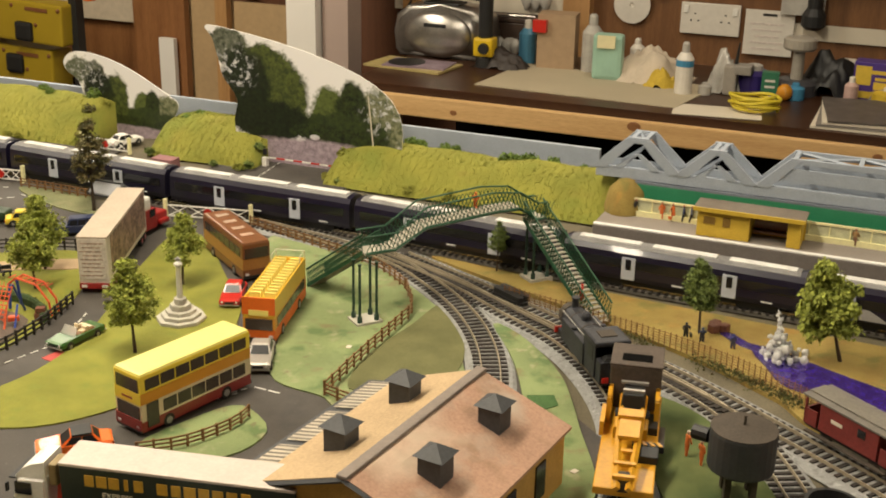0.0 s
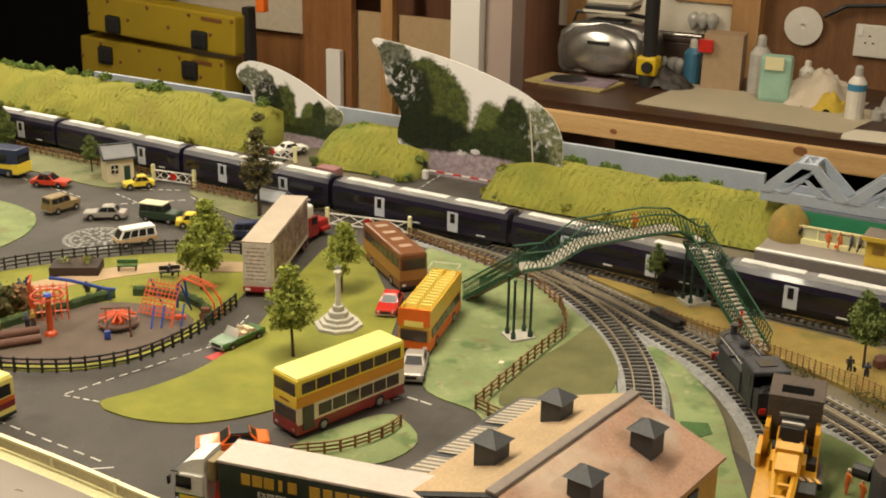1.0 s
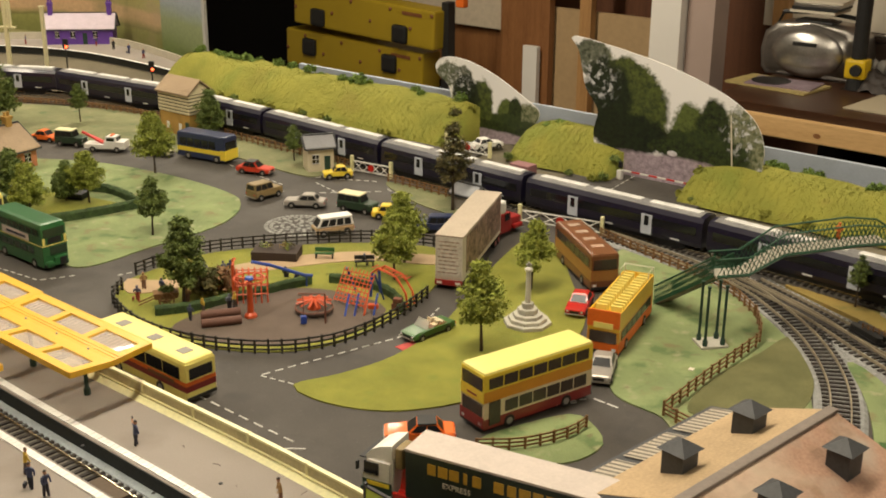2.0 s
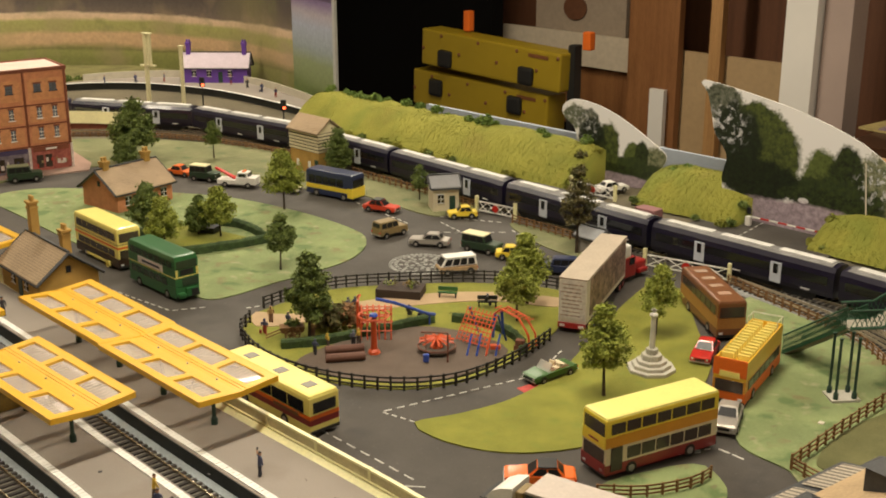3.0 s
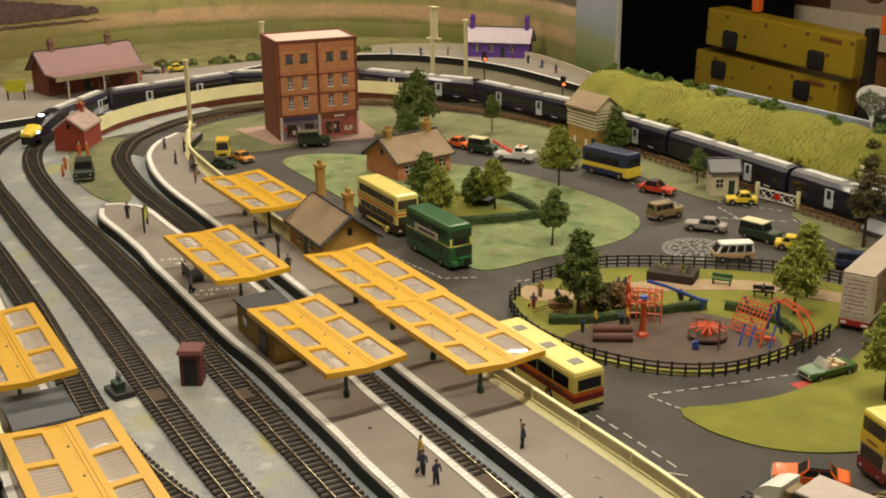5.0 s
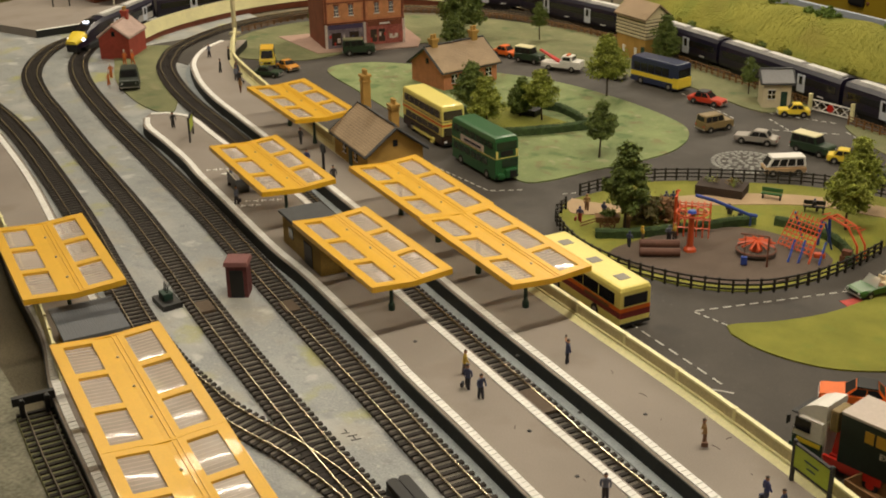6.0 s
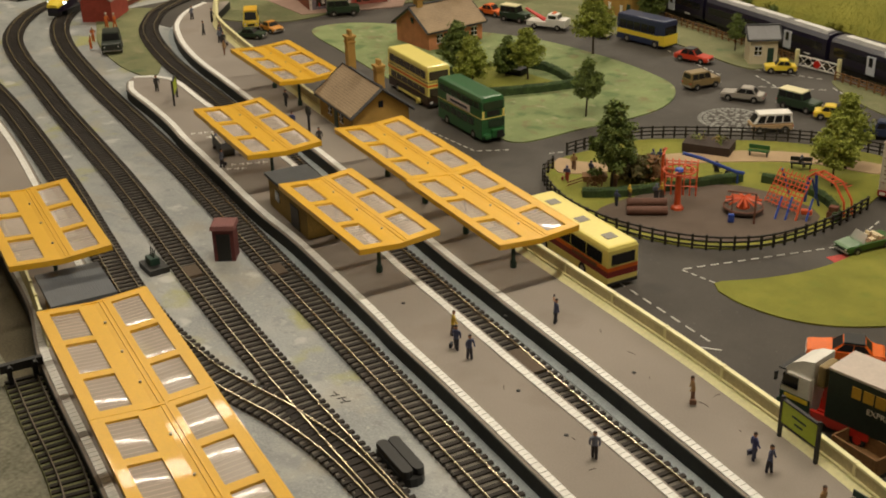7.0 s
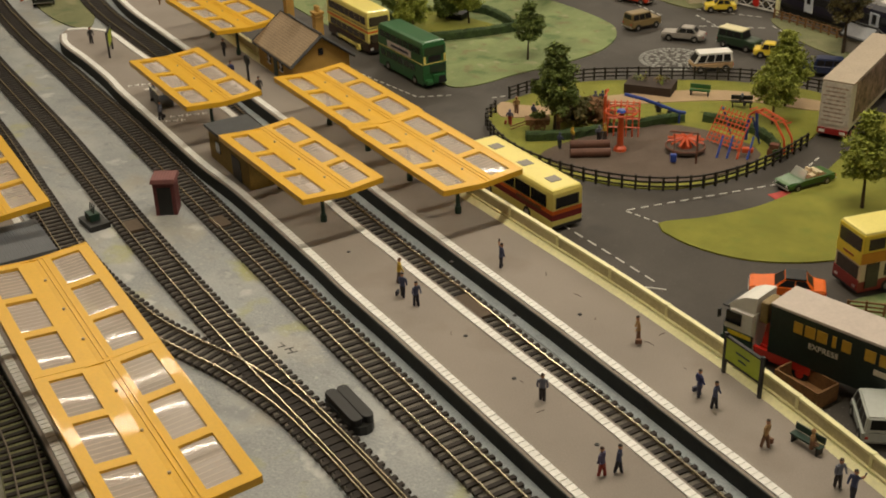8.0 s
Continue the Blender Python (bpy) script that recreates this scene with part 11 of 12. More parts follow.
for o in rs.children:
    if o.name.startswith("chimney"):
        o.data.materials[0] = bpy.data.materials["bright_brick"]
    if o.name.startswith(("ridge", "bargeboard", "gutter")):
        o.data.materials[0] = bpy.data.materials["shed_tiles"]
car("saloon_car", "pale grey model car parked on the far platform", None, None, SILVERP, L=0.050, mid=(-2.305, 1.800, 44, PH + 0.0003))
car("saloon_car", "yellow model car parked on the far platform", None, None, YELLOW, L=0.044, mid=(-2.262, 1.846, 44, PH + 0.0003))
for i, p in enumerate([(-2.285, 1.823), (-2.275, 1.812), (-2.325, 1.765), (-2.262, 1.73), (-2.245, 1.66), (-2.25, 1.60), (-2.238, 1.57), (-2.24, 1.70)]):
    figure(p, (FIGD, FIGB, FIGD, FIGO)[i % 4], 350 + i, "tiny painted figurine before the far station", z=PH, h=0.022)
patch("shed_grass", [(-1.99, 1.30), (-1.90, 1.20), (-1.80, 1.12), (-1.68, 1.06), (-1.62, 1.06), (-1.72, 1.17), (-1.83, 1.25), (-1.90, 1.36)], 0, 0.0018, DULL, "thin dull green grass round the shed", "lawn")
for i, p in enumerate([(-1.815, 1.112), (-1.846, 1.145), (-1.897, 1.221), (-1.885, 1.228)]):
    figure(p, FIGO, 300 + i, "orange-clad painted figurine beside the truck", z=0.002, h=0.0255)
for i in range(9):
    f = i / 8
    figure((-1.50 - 0.45 * f, 2.235 + 0.12 * math.sin(3 * f)), FIGD if i % 3 else FIGB, 320 + i, "tiny painted figurine on the curved platform", z=PH, h=0.022)


# ---- workbench clutter ----
def at_bench(name, label, category, u, v, z=-0.1998, rz=0.0):
    return thing(name, label, category, ROOM @ pose(u, v, z, 0, 0, rz))


SILV = mat("radio_silver", (0.45, 0.43, 0.40), 0.30, 0.9, vary=0.3, scale=30)
rdo = at_bench("radio", "silver portable radio with rounded body and black top", "radio", -1.60, 3.14)
rdo.scale = (0.88, 0.88, 0.88)
bd_ = bmesh.new()
prof = [(0.150, 0.0), (0.165, 0.02), (0.172, 0.08), (0.160, 0.14), (0.120, 0.172), (0.0, 0.182), (-0.120, 0.172), (-0.160, 0.14), (-0.172, 0.08), (-0.165, 0.02), (-0.150, 0.0)]
side_prism(bd_, prof[::-1], -0.085, 0.085)
bmesh.ops.bevel(bd_, geom=[e for e in bd_.edges if abs(e.verts[0].co.y - e.verts[1].co.y) < 1e-6], offset=0.02, segments=4, affect="EDGES")
part("body", bd_, SILV, rdo, smooth=True)
fpn = part("front_panel", lathe(bmesh.new(), [(0.080, 0.0), (0.078, 0.010), (0.062, 0.022), (0.035, 0.030), (0.001, 0.033)], 28), SILV, rdo, "bulging bright silver front", smooth=True)
fpn.matrix_basis = pose(0.0, -0.083, 0.085, 90, 0, 0) @ Matrix.Diagonal((1.55, 1.0, 1.0, 1))
part("display", one((0.0, -0.112, 0.118), (0.08, 0.008, 0.012), bevel=0.001), BLACK, rdo)
for k in range(6):
    part("button", one((-0.05 + k * 0.02, -0.103, 0.045), (0.012, 0.004, 0.008), bevel=0.001), SILV, rdo)
part("top_lid", one((0.0, -0.02, 0.183), (0.13, 0.08, 0.008), bevel=0.003), BLACK, rdo)
part("handle", tube(bmesh.new(), [(-0.15, 0, 0.15), (-0.13, 0, 0.20), (0, 0, 0.21), (0.13, 0, 0.20), (0.15, 0, 0.15)], 0.008), BLACK, rdo)
for k in range(4):
    cd = solo("cd_case", one((0, 0, 0), (0.135, 0.12, 0.008), bevel=0.001), [PAPER, BLACK, SILV, PAPER][k], "flat disc case on top of the radio", "disc case", group="disc cases")
    cd.matrix_basis = ROOM @ pose(-1.60 + 0.004 * k, 3.13, -0.008 + 0.0095 * k, 0, 0, 2 * k)
tc_ = at_bench("torch", "black and yellow upright work torch", "torch", -1.43, 3.02)
part("foot", lathe(bmesh.new(), [(0.028, 0), (0.026, 0.03), (0.020, 0.035)], 16), BLACK, tc_)
part("collar", one((0, 0, 0.060), (0.060, 0.05, 0.055), bevel=0.008), mat("torch_yellow", (0.62, 0.42, 0.01), 0.4), tc_, "yellow head")
part("knob", lathe(bmesh.new(), [(0.017, 0), (0.015, 0.01)], 16), BLACK, tc_).matrix_basis = pose(0.005, -0.026, 0.058, 90, 0, 0)
part("barrel", lathe(bmesh.new(), [(0.021, 0.085), (0.021, 0.34), (0.018, 0.345)], 16), BLACK, tc_)


def bottle(u, v, r, h, body, cap, label, band=None):
    h = h * 0.76
    t = at_bench("bottle", label, "bottle", u, v)
    part("body", lathe(bmesh.new(), [(r * 0.95, 0), (r, 0.004), (r, h * 0.68), (r * 0.55, h * 0.80)], 16), body, t, smooth=False)
    part("cap", lathe(bmesh.new(), [(r * 0.45, h * 0.80), (r * 0.42, h * 0.96), (r * 0.25, h)], 12), cap, t)
    if band:
        part("label_band", lathe(bmesh.new(), [(r * 1.01, h * 0.54), (r * 1.01, h * 0.66)], 16), band, t)


PLW = mat("bottle_white", (0.66, 0.62, 0.55), 0.4, vary=0.06)
CLR = mat("milky_clear", (0.42, 0.40, 0.36), 0.2, vary=0.2, scale=30)
BLU = mat("label_blue", (0.05, 0.22, 0.38), 0.5)
TEAL = mat("pale_teal_bag", (0.30, 0.48, 0.38), 0.4, vary=0.2, scale=14)
bottle(-0.825, 2.93, 0.024, 0.185, PLW, CLR, "white spray bottle with blue band", BLU)
bottle(-1.13, 3.10, 0.030, 0.22, CLR, CLR, "tall cloudy plastic spray bottle")
bottle(-1.34, 3.14, 0.026, 0.17, mat("bottle_blue", (0.06, 0.20, 0.32), 0.4), PLW, "blue bottle with white cap")
bottle(-0.77, 2.95, 0.018, 0.045, CLR, CLR, "small clear glass jar")
gpk = at_bench("medicine_packet", "small green and white cardboard packet", "packet", -0.605, 2.98, rz=5)
part("box", one((0, 0, 0.036), (0.044, 0.03, 0.072), bevel=0.001), mat("green_packet", (0.03, 0.15, 0.08), 0.5, vary=0.15), gpk)
for bz in (0.010, 0.034, 0.050):
    part("print_bar", one((0, -0.0155, bz), (0.040 if bz < 0.02 else 0.026, 0.0012, 0.014 if bz < 0.02 else 0.006)), PLW, gpk)
bottle(-0.66, 3.05, 0.055, 0.10, mat("purple_tub", (0.03, 0.018, 0.14), 0.4), CLR, "dark purple plastic tub")
bottle(-0.40, 3.00, 0.018, 0.10, mat("pink_pot", (0.50, 0.34, 0.30), 0.5), PLW, "small pale pink paint pot")
bottle(-0.54, 3.00, 0.024, 0.06, BLU, BLU, "bright blue tape dispenser")
bottle(-1.02, 3.2, 0.022, 0.12, PLW, PLW, "small white plastic pot")
bottle(-0.36, 3.12, 0.04, 0.10, PLW, CLR, "white plastic tub with lid")
bottle(-0.30, 3.02, 0.05, 0.07, mat("yellow_tub", (0.55, 0.38, 0.03), 0.5), PLW, "yellow tub with white cap")
rbox("cardboard_box", (-1.24, 3.12, -0.12), (0.11, 0.08, 0.158), mat("cardboard", (0.36, 0.25, 0.15), 0.8, vary=0.1), "brown cardboard box on the workbench", "box", rz=8)
rbox("red_label_box", (-1.28, 3.07, -0.075), (0.04, 0.02, 0.035), REDP, "small red-labelled packet on the box", "packet")
rbox("teal_bag", (-1.06, 3.02, -0.135), (0.085, 0.05, 0.128), TEAL, "pale teal plastic bag with yellow label", "bag", bevel=0.012, rz=6)
rbox("bag_label", (-1.06, 2.99, -0.09), (0.05, 0.006, 0.035), CREAMP, "cream and yellow bag label", "label", rz=6)


def cloth(u, v, s, material, label, seed):
    bm = bmesh.new()
    n = 30
    g = [[None] * (n + 1) for _ in range(n + 1)]
    for i in range(n + 1):
        for j in range(n + 1):
            x, y = (i / n - 0.5), (j / n - 0.5)
            z = max(0.002, 0.75 * (0.25 - (x * x + y * y)) + 0.10 * noise.noise((x * 3.2 + seed, y * 3.2, 1)) + 0.030 * noise.noise((x * 11, y * 9, seed)) + 0.02 * noise.noise((x * 26, y * 20, seed)))
            g[i][j] = bm.verts.new((x * s[0], y * s[1], z * s[2] * 5))
    for i in range(n):
        for j in range(n):
            bm.faces.new((g[i][j], g[i + 1][j], g[i + 1][j + 1], g[i][j + 1]))
    o = solo("cloth", bm, material, label, "cloth", smooth=True)
    o.matrix_basis = ROOM @ pose(u, v, -0.199)


cloth(-0.95, 3.07, (0.24, 0.17, 0.10), mat("off_white_cloth", (0.52, 0.44, 0.34), 0.9, vary=0.15, scale=20), "crumpled off-white work glove heap", 2)
cloth(-0.90, 2.985, (0.09, 0.06, 0.05), mat("mustard_cloth", (0.48, 0.34, 0.04), 0.9), "crumpled mustard yellow rag", 4)
cloth(-0.73, 3.02, (0.10, 0.10, 0.10), CLR, "crumpled clear plastic bag", 6)
cloth(-0.30, 3.04, (0.12, 0.10, 0.05), mat("grey_rag", (0.30, 0.27, 0.24), 0.9), "crumpled grey cotton rag", 7)
cloth(-0.465, 3.13, (0.20, 0.15, 0.105), BLACK, "black crumpled cloth behind the paint pots", 12)
cloth(-1.38, 3.04, (0.17, 0.10, 0.055), mat("dark_tool_roll", (0.030, 0.022, 0.018), 0.6, vary=0.4), "dark heaped tool roll beside the torch", 9)
dkb = at_bench("tool_box", "dark brown wooden tool box at the back of the bench", "box", -1.455, 3.27, rz=3)
DKB = mat("dark_box_wood", (0.035, 0.018, 0.010), 0.55, vary=0.35, scale=12)
part("body", one((0, 0, 0.050), (0.200, 0.095, 0.100), bevel=0.004), DKB, dkb)
part("lid", one((0, 0, 0.108), (0.206, 0.100, 0.014), bevel=0.003), DKB, dkb)
part("rod", tube(bmesh.new(), [(-0.07, -0.03, 0.119), (0.10, -0.035, 0.121)], 0.004, n=8), SILV, dkb, "bright metal rod lying on the lid")
ora = at_bench("glass_ball", "small amber glass ball with a bright glint", "ball", -0.565, 2.975)
part("ball", lathe(bmesh.new(), [(0.004, 0.0), (0.016, 0.006), (0.022, 0.018), (0.020, 0.032), (0.010, 0.042), (0.001, 0.0445)], 20), mat("amber_glass", (0.52, 0.22, 0.02), 0.12, vary=0.1), ora, smooth=True)
for k in range(6):
    st_ = solo("wooden_stick", one((0, 0, 0.003), (0.15, 0.010, 0.004), bevel=0.0008), mat("stick_yellow", (0.52, 0.36, 0.10), 0.6, vary=0.2), "pale yellow lolly stick in a loose pile", "stick", group="loose sticks")
    st_.matrix_basis = ROOM @ pose(-0.335 + 0.008 * k, 2.935 + 0.012 * (k % 3), -0.1998 + 0.0042 * (k // 3), 0, 0, 24 - 9 * k)
pyb = at_bench("packet_box", "purple and yellow printed packet box", "packet", -0.345, 3.06, rz=-4)
part("box", one((0, 0, 0.055), (0.11, 0.06, 0.110), bevel=0.002), mat("packet_purple", (0.07, 0.035, 0.22), 0.45, vary=0.2), pyb)
for bx, bz, bw, bh in ((-0.03, 0.075, 0.04, 0.05), (0.02, 0.05, 0.045, 0.02), (0.015, 0.085, 0.05, 0.010), (0.02, 0.068, 0.04, 0.008), (-0.01, 0.025, 0.07, 0.018)):
    part("print_bar", one((bx, -0.0305, bz), (bw, 0.0012, bh)), mat("packet_yellow", (0.62, 0.44, 0.05), 0.5), pyb)
stn = at_bench("pump_stand", "grey metal stand with a round top", "stand", -0.55, 3.08)
part("base", lathe(bmesh.new(), [(0.060, 0), (0.058, 0.030), (0.045, 0.040)], 20), mat("stand_base", (0.05, 0.05, 0.055), 0.4), stn)
part("column", lathe(bmesh.new(), [(0.017, 0.040), (0.015, 0.120)], 14), mat("stand_grey", (0.34, 0.31, 0.26), 0.45, vary=0.1), stn)
part("top", lathe(bmesh.new(), [(0.040, 0.120), (0.044, 0.126), (0.044, 0.148), (0.038, 0.152), (0.001, 0.153)], 20), mat("stand_grey", (0.34, 0.31, 0.26), 0.45, vary=0.1), stn)
htc = at_bench("hanging_torch", "black rubber torch hanging on the wall", "torch", -0.545, 3.30, 0.0)
part("head", lathe(bmesh.new(), [(0.020, -0.060), (0.034, -0.050), (0.034, -0.020), (0.022, 0.0)], 16), BLACK, htc)
part("barrel", lathe(bmesh.new(), [(0.021, 0.0), (0.021, 0.16), (0.016, 0.165)], 16), BLACK, htc)
part("hook", tube(bmesh.new(), [(0, 0, 0.163), (0, 0.01, 0.175), (0, 0.045, 0.175)], 0.003, n=6), SILV, htc)
rbox("wall_paper", (-0.42, 3.345, -0.075), (0.36, 0.006, 0.045), PAPER, "white paper strip pinned above the paint pots", "paper")
sp = solo("cutting_sheet", prism(bmesh.new(), [(0.043, 3.092), (0.530, 2.815), (0.713, 3.062), (0.224, 3.383)], -0.1998, -0.197), mat("beige_sheet", (0.42, 0.36, 0.25), 0.8, vary=0.06, scale=6), "large beige card sheet lying on the workbench", "sheet")
rbox("white_paper", (-0.70, 2.76, -0.1985), (0.22, 0.12, 0.001), PAPER, "sheet of white paper on the workbench", "paper", rz=8)
cbl = bmesh.new()
pts = []
for k in range(90):
    a = k * 0.42
    pts.append((0.058 * math.cos(a) * (1 + 0.12 * math.sin(k * 0.7)), 0.040 * math.sin(a) * (1 + 0.15 * math.cos(k * 0.9)), 0.006 + 0.0004 * k + 0.003 * math.sin(k)))
tube(cbl, pts, 0.0045, n=6)
cl_ = solo("coiled_cable", cbl, mat("cable_yellow", (0.60, 0.48, 0.03), 0.5), "coil of bright yellow cable", "cable", smooth=True)
cl_.matrix_basis = ROOM @ pose(-0.615, 2.80, -0.197)
for k in range(4):
    rbox("magazine", (-0.36 + 0.006 * k, 2.83 + 0.004 * k, -0.1965 + k * 0.006), (0.21, 0.27, 0.005), [PAPER, mat("grey_cover", (0.20, 0.18, 0.16), 0.6), PAPER, mat("dark_cover", (0.10, 0.085, 0.075), 0.5, vary=0.4, scale=25)][k], "magazine in a pile on the workbench", "magazine", group="magazines", rz=3 * k)
rbox("magazine", (-1.62, 2.93, -0.196), (0.25, 0.15, 0.006), mat("yellow_cover", (0.38, 0.30, 0.12), 0.5, vary=0.3, scale=20), "yellow-edged magazine below the radio", "magazine", group="magazines", rz=-6)
rbox("magazine", (-1.60, 2.93, -0.191), (0.19, 0.12, 0.004), mat("violet_cover", (0.22, 0.16, 0.20), 0.4, vary=0.5, scale=24), "violet-grey leaflet on the magazine", "magazine", group="magazines", rz=4)
cdd = solo("disc", lathe(bmesh.new(), [(0.055, 0), (0.055, 0.0012)], 24), BLACK, "black disc lying on the magazines", "disc")
cdd.matrix_basis = ROOM @ pose(-1.64, 2.93, -0.1888)
dk = solo("white_disc", lathe(bmesh.new(), [(0.056, 0), (0.056, 0.006), (0.008, 0.009), (0.006, 0.004)], 28), PLW, "round white plastic reel lid on the wall", "reel lid")
dk.matrix_basis = ROOM @ pose(-1.08, 3.345, -0.035, 90, 0, 0)
dc = at_bench("wall_socket", "white double wall socket plate", "wall socket", -0.843, 3.345, -0.06)
part("plate", one((0, 0, 0), (0.175, 0.012, 0.092), bevel=0.003), PLW, dc)
for x in (-0.045, 0.045):
    for dx, dz in ((0, 0.014), (-0.011, -0.006), (0.011, -0.006)):
        part("pin_slot", one((x + dx, -0.0065, dz), (0.006, 0.001, 0.004)), BLACK, dc)
    part("switch", one((x * 1.6, -0.0075, 0.026), (0.014, 0.004, 0.022), bevel=0.001), WHITE, dc)
pc = at_bench("price_card", "white hanging card with printed lines", "card", -0.67, 3.335, -0.085)
part("card", one((0, 0, 0), (0.14, 0.004, 0.13)), PLW, pc)
part("slot", one((0, -0.0025, 0.052), (0.04, 0.001, 0.007)), BLACK, pc)
for k in range(5):
    part("print_line", one((-0.005, -0.0025, 0.025 - k * 0.018), (0.10 - 0.015 * (k % 3), 0.001, 0.005)), mat_poster, pc)
rbox("plastic_wallet", (-0.58, 3.32, 0.02), (0.12, 0.01, 0.09), CLR, "clear plastic wallet with red card", "wallet")
rbox("wall_paper", (-1.72, 3.345, -0.05), (0.30, 0.006, 0.11), PAPER, "long white paper strip pinned to the wall", "paper")
rbox("wall_paper", (-1.42, 3.345, -0.04), (0.26, 0.006, 0.10), PAPER, "white paper strip pinned behind the torch", "paper")
rbox("wall_batten", (-1.35, 3.34, 0.02), (0.26, 0.02, 0.02), PINE, "thin pine wall rail", "rail")
cbk = solo("wall_cable", tube(bmesh.new(), [(-1.02, 0, 0.0), (-0.96, 0, 0.035), (-0.85, 0, 0.045), (-0.6, 0, 0.042), (-0.3, 0, 0.06)], 0.007, n=6), BLACK, "thick dark cable along the wall", "cable")
cbk.matrix_basis = ROOM @ pose(0, 3.33, 0)
for k in range(9):
    rr = random.Random(k + 70)
    o = solo("glass_bulb", lathe(bmesh.new(), [(0.006, 0), (0.010, 0.012), (0.019, 0.03), (0.017, 0.045), (0.006, 0.055)], 12), CLR, "small glass lamp bulb on the bench", "bulb", group="loose bulbs", smooth=True)
    o.matrix_basis = ROOM @ pose(-1.42 + rr.uniform(-0.05, 0.10), 3.22 + rr.uniform(-0.05, 0.03), -0.1995 + (0.0 if k < 6 else 0.05), 0, 0, 0)
    if k >= 6:
        o.matrix_basis = ROOM @ pose(-1.38 + 0.03 * (k - 7), 3.325, -0.075)
tools = at_bench("pliers", "black-handled pliers among the clutter", "pliers", -0.42, 2.98)
for s in (-1, 1):
    part("handle", tube(bmesh.new(), [(0, 0, 0.012), (0.04, s * 0.014, 0.012), (0.10, s * 0.020, 0.012)], 0.007), BLACK, tools)
part("jaw", tube(bmesh.new(), [(0, 0, 0.012), (-0.045, 0, 0.012)], 0.008, 0.003), SILV, tools)
for k in range(6):
    rr = random.Random(k + 30)
    rbox("paint_tin", (-0.50 + k * 0.07, 3.22, -0.17 + 0.01 * (k % 2)), (0.05, 0.05, 0.06 + 0.02 * (k % 2)), [BLACK, PLW, mat("tin_purple", (0.09, 0.05, 0.16), 0.5), CREAMP, SILV, BLACK][k], "small paint tin at the back of the bench", "tin", group="paint tins", bevel=0.01)
gv = at_bench("vice", "grey metal bench vice", "vice", -0.71, 2.99)
part("body", one((0, 0, 0.04), (0.035, 0.05, 0.08), bevel=0.006), mat("vice_grey", (0.30, 0.27, 0.23), 0.5), gv)
part("jaw", one((0.03, 0, 0.07), (0.05, 0.05, 0.025), bevel=0.004), mat("vice_jaw", (0.26, 0.24, 0.21), 0.5), gv)
part("spike", tube(bmesh.new(), [(0.01, 0, 0.08), (0.015, 0, 0.14)], 0.006, 0.002), BLACK, gv)
# splash feature in the pond, rocks
fn = bmesh.new()
rr = random.Random(9)
for k in range(150):
    hgt = abs(rr.gauss(0, 0.013)) if k < 118 else rr.uniform(0.018, 0.050)
    spread = 0.0100 * max(0.16, 1 - hgt / 0.034)
    c = Vector((rr.gauss(0, spread) - 0.20 * max(0, hgt - 0.02), rr.gauss(0, spread), hgt))
    got = bmesh.ops.create_icosphere(fn, subdivisions=2, radius=rr.uniform(0.0014, 0.0042) * (1 if hgt < 0.025 else 0.55), matrix=Matrix.Translation(c) @ Matrix.Diagonal((1, 1, rr.uniform(0.7, 1.5), 1)))
    for v in got["verts"]:
        v.co += Vector((1, 1, 1)) * 0.0006 * noise.noise(v.co * 520)
RESIN = clear("clear_resin", (0.95, 0.95, 0.93), 0.03, 1.0)
RESIN.node_tree.nodes["Principled BSDF"].inputs["Transmission Weight"].default_value = 0.5
fo_ = solo("water_splash", fn, RESIN, "clear glossy resin water splash in the pond", "fountain", smooth=True)
fo_.matrix_basis = Matrix.Translation((0.123, 0.906, 0.003))
for k in range(5):
    rk_ = solo("rock", one((0, 0, 0.004), (0.010, 0.009, 0.009), rz=rr.uniform(0, 3), bevel=0.002), FIGB, "brown rock at the stream head", "rock", group="stream rocks")
    rk_.matrix_basis = Matrix.Translation((0.084 + rr.uniform(-0.008, 0.008), 0.982 + rr.uniform(-0.006, 0.006), 0.001))
patch("rough_grass", [(-0.300, 0.858), (-0.282, 0.930), (-0.236, 1.000), (-0.200, 1.055), (-0.186, 0.985), (-0.188, 0.920), (-0.208, 0.872), (-0.250, 0.850)], 0.0, 0.0030, mat("olive_flock", (0.125, 0.135, 0.045), 0.95, vary=0.35, scale=22, fine=1200, bump=0.6, tint=(0.175, 0.165, 0.065)), "rough darker olive grass beside the curved track", "grass patch")
# flock repair and paper scraps on the strip between the curved tracks
patch("flock_patch", [(-0.138, 0.836), (-0.113, 0.835), (-0.112, 0.815), (-0.124, 0.808), (-0.138, 0.815)], 0.003, 0.0040, mat("flock_repair", (0.05, 0.11, 0.03), 0.95, vary=0.3, scale=90, fine=1400, bump=0.6), "dark green flock repair on the grass strip", "grass patch", smooth=False)
for x, y, a in ((-0.122, 0.748, 0.3), (-0.128, 0.79, 1.1), (-0.118, 0.70, 0.7), (-0.25, 0.90, 0.4), (-0.30, 0.95, 1.3)):
    sc_ = solo("paper_scrap", one((0, 0, 0), (0.0062, 0.0050, 0.0004)), PAPER, "tiny white paper scrap on the grass", "paper scrap", group="paper scraps")
    sc_.matrix_basis = Matrix.Translation((x, y, 0.0040 if x > -0.2 else 0.0026)) @ Matrix.Rotation(a, 4, "Z")

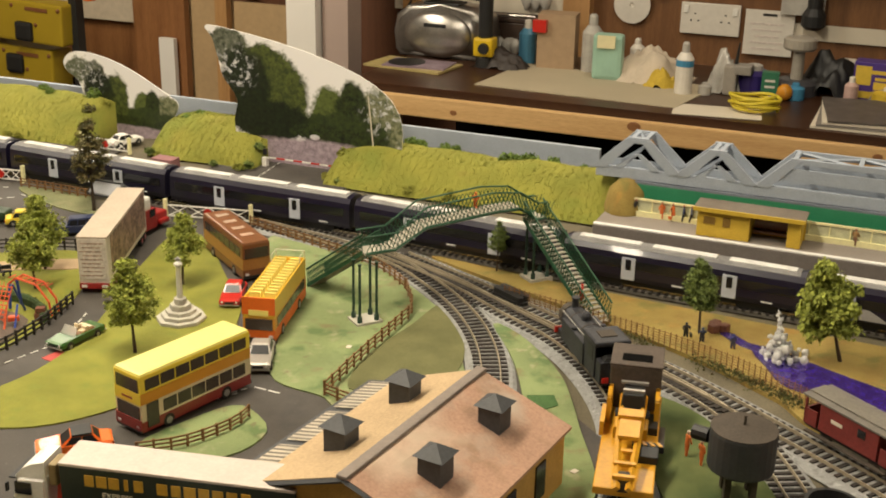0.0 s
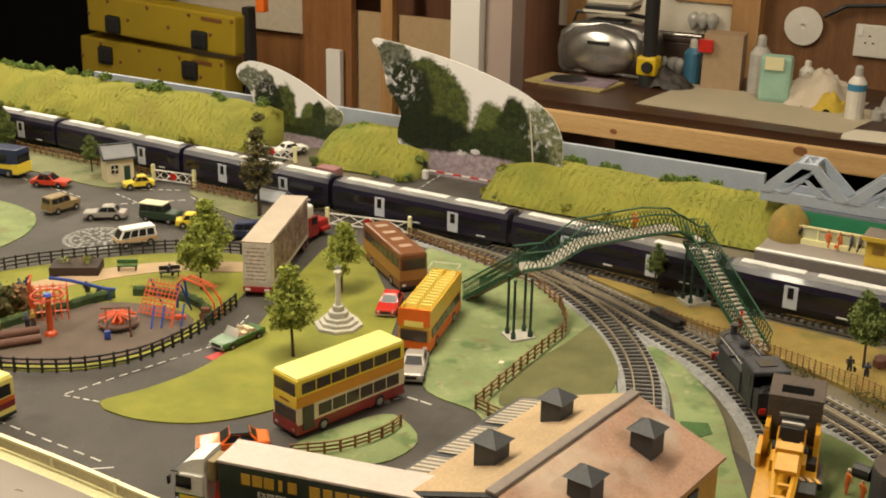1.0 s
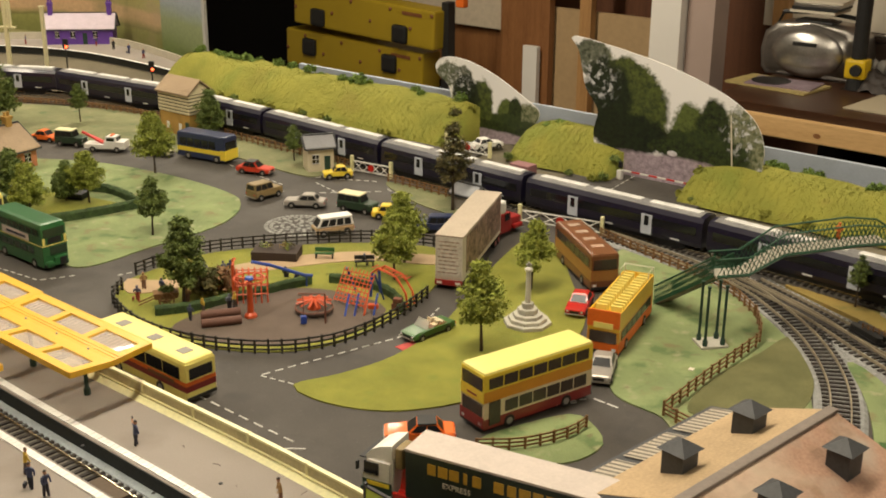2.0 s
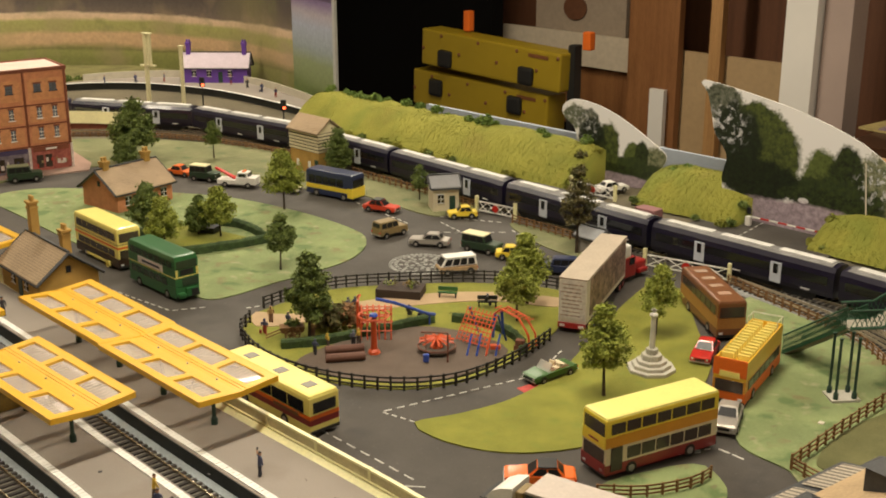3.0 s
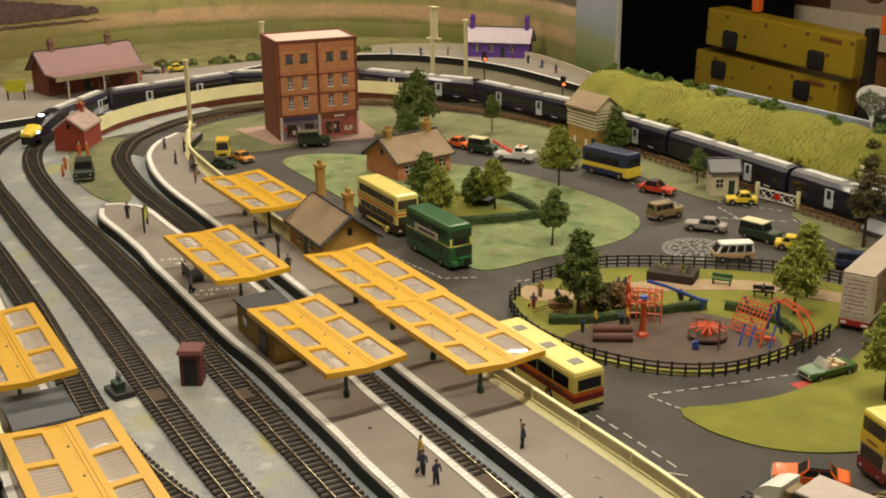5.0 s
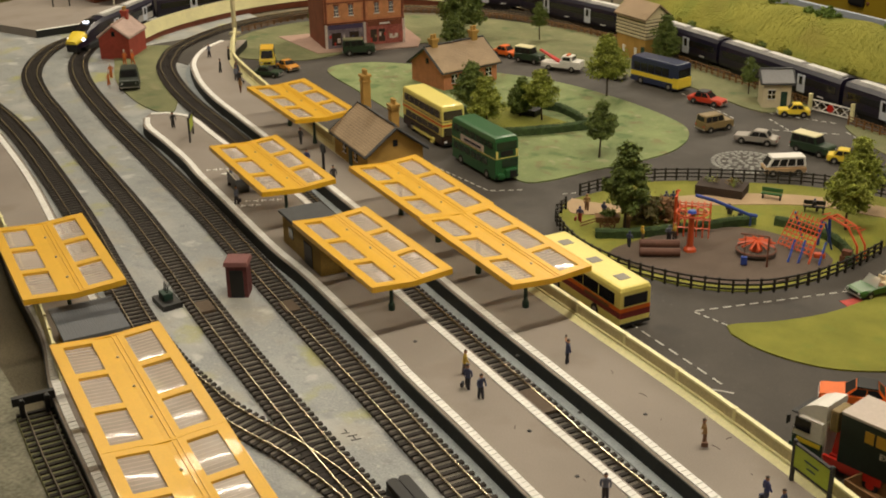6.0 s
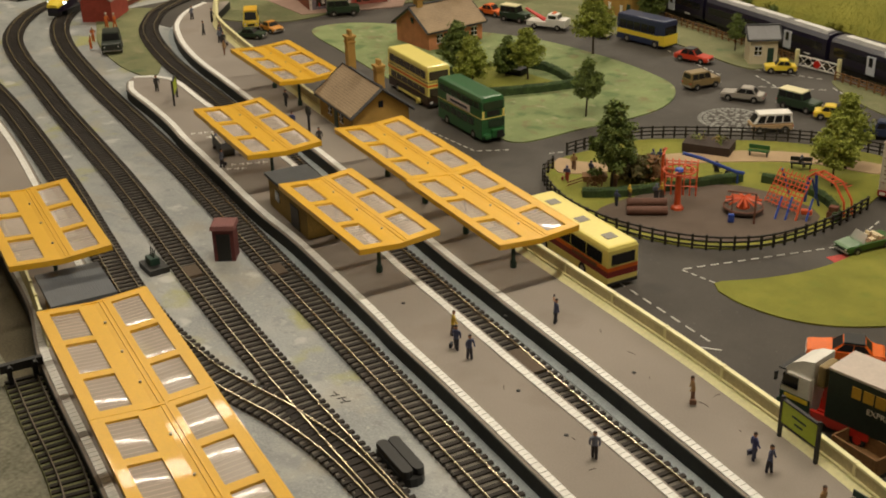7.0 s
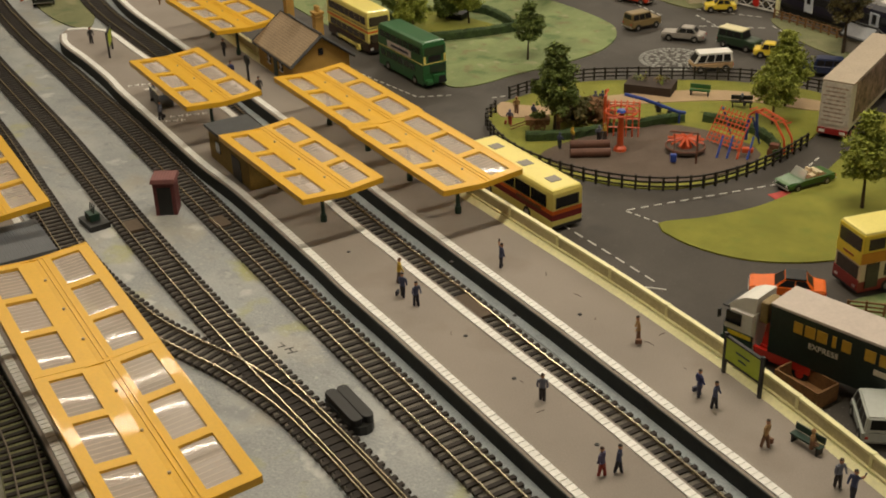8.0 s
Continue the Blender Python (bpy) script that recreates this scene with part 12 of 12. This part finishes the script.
for i, (x, y, a, w) in enumerate(((-0.853, 0.494, 0.9, 0.007), (-0.846, 0.494, 0.9, 0.008), (-0.840, 0.491, 0.9, 0.008), (-0.843, 0.4925, -0.5, 0.007), (-0.855, 0.497, -0.4, 0.005))):
    pm = solo("pencil_mark", one((0, 0, 0), (w, 0.0007, 0.0003)), BLACK, "faint dark pencil stroke on the yard", "pencil mark", group="pencil strokes")
    pm.matrix_basis = Matrix.Translation((x, y, 0.0007)) @ Matrix.Rotation(a, 4, "Z")

# dry scrub between the lineside fence and the main line
SC_PATH = [(-0.13, 1.07), (-0.03, 0.985), (0.05, 0.905), (0.11, 0.82), (0.16, 0.73)]
scb = bmesh.new()
rr = random.Random(77)
for k in range(420):
    i = rr.randrange(4)
    f = rr.random()
    (x0, y0), (x1, y1) = SC_PATH[i], SC_PATH[i + 1]
    L = math.hypot(x1 - x0, y1 - y0)
    off = abs(rr.gauss(0, 0.008)) - 0.003
    c = Vector((x0 + (x1 - x0) * f + (y1 - y0) / L * off, y0 + (y1 - y0) * f - (x1 - x0) / L * off, 0.001))
    if noise.noise((c.x * 16, c.y * 16, 4.0)) < -0.12:
        continue
    for m_ in range(9):
        q = c + Vector((rr.gauss(0, 0.0022), rr.gauss(0, 0.0022), abs(rr.gauss(0, 0.0022))))
        s = rr.uniform(0.0007, 0.0019)
        vs = [scb.verts.new(q + Vector((rr.gauss(0, 1), rr.gauss(0, 1), rr.gauss(0, 1))).normalized() * s) for _ in range(4)]
        for tri in ((0, 1, 2), (0, 2, 3), (0, 3, 1), (1, 3, 2)):
            scb.faces.new([vs[n_] for n_ in tri])
solo("scrub", scb, SCRUB, "dry olive-brown scrub along the lineside fence", "scrub", kind="stuff")

# scuffs on the two long platforms
rr = random.Random(31)
SCUFF = mat("scuff_mark", (0.13, 0.105, 0.085), 0.8, vary=0.3)
for x, y in ((-0.712, 0.670), (-0.557, 0.585), (-0.725, 0.558), (-0.657, 0.511), (-0.671, 0.645), (-0.636, 0.627), (-0.593, 0.602), (-0.582, 0.624), (-0.617, 0.487)):
    a0, r0 = rr.uniform(0, 6.28), rr.uniform(0.005, 0.010)
    arc = [(r0 * math.cos(a0 + 0.2 * i), r0 * math.sin(a0 + 0.2 * i), 0) for i in range(rr.randrange(3, 7))]
    so_ = solo("scuff_mark", tube(bmesh.new(), arc, 0.00035, n=4), SCUFF, "faint curved scuff on the platform", "scuff", group="platform scuffs")
    so_.matrix_basis = Matrix.Translation((x, y, PH + 0.0001))
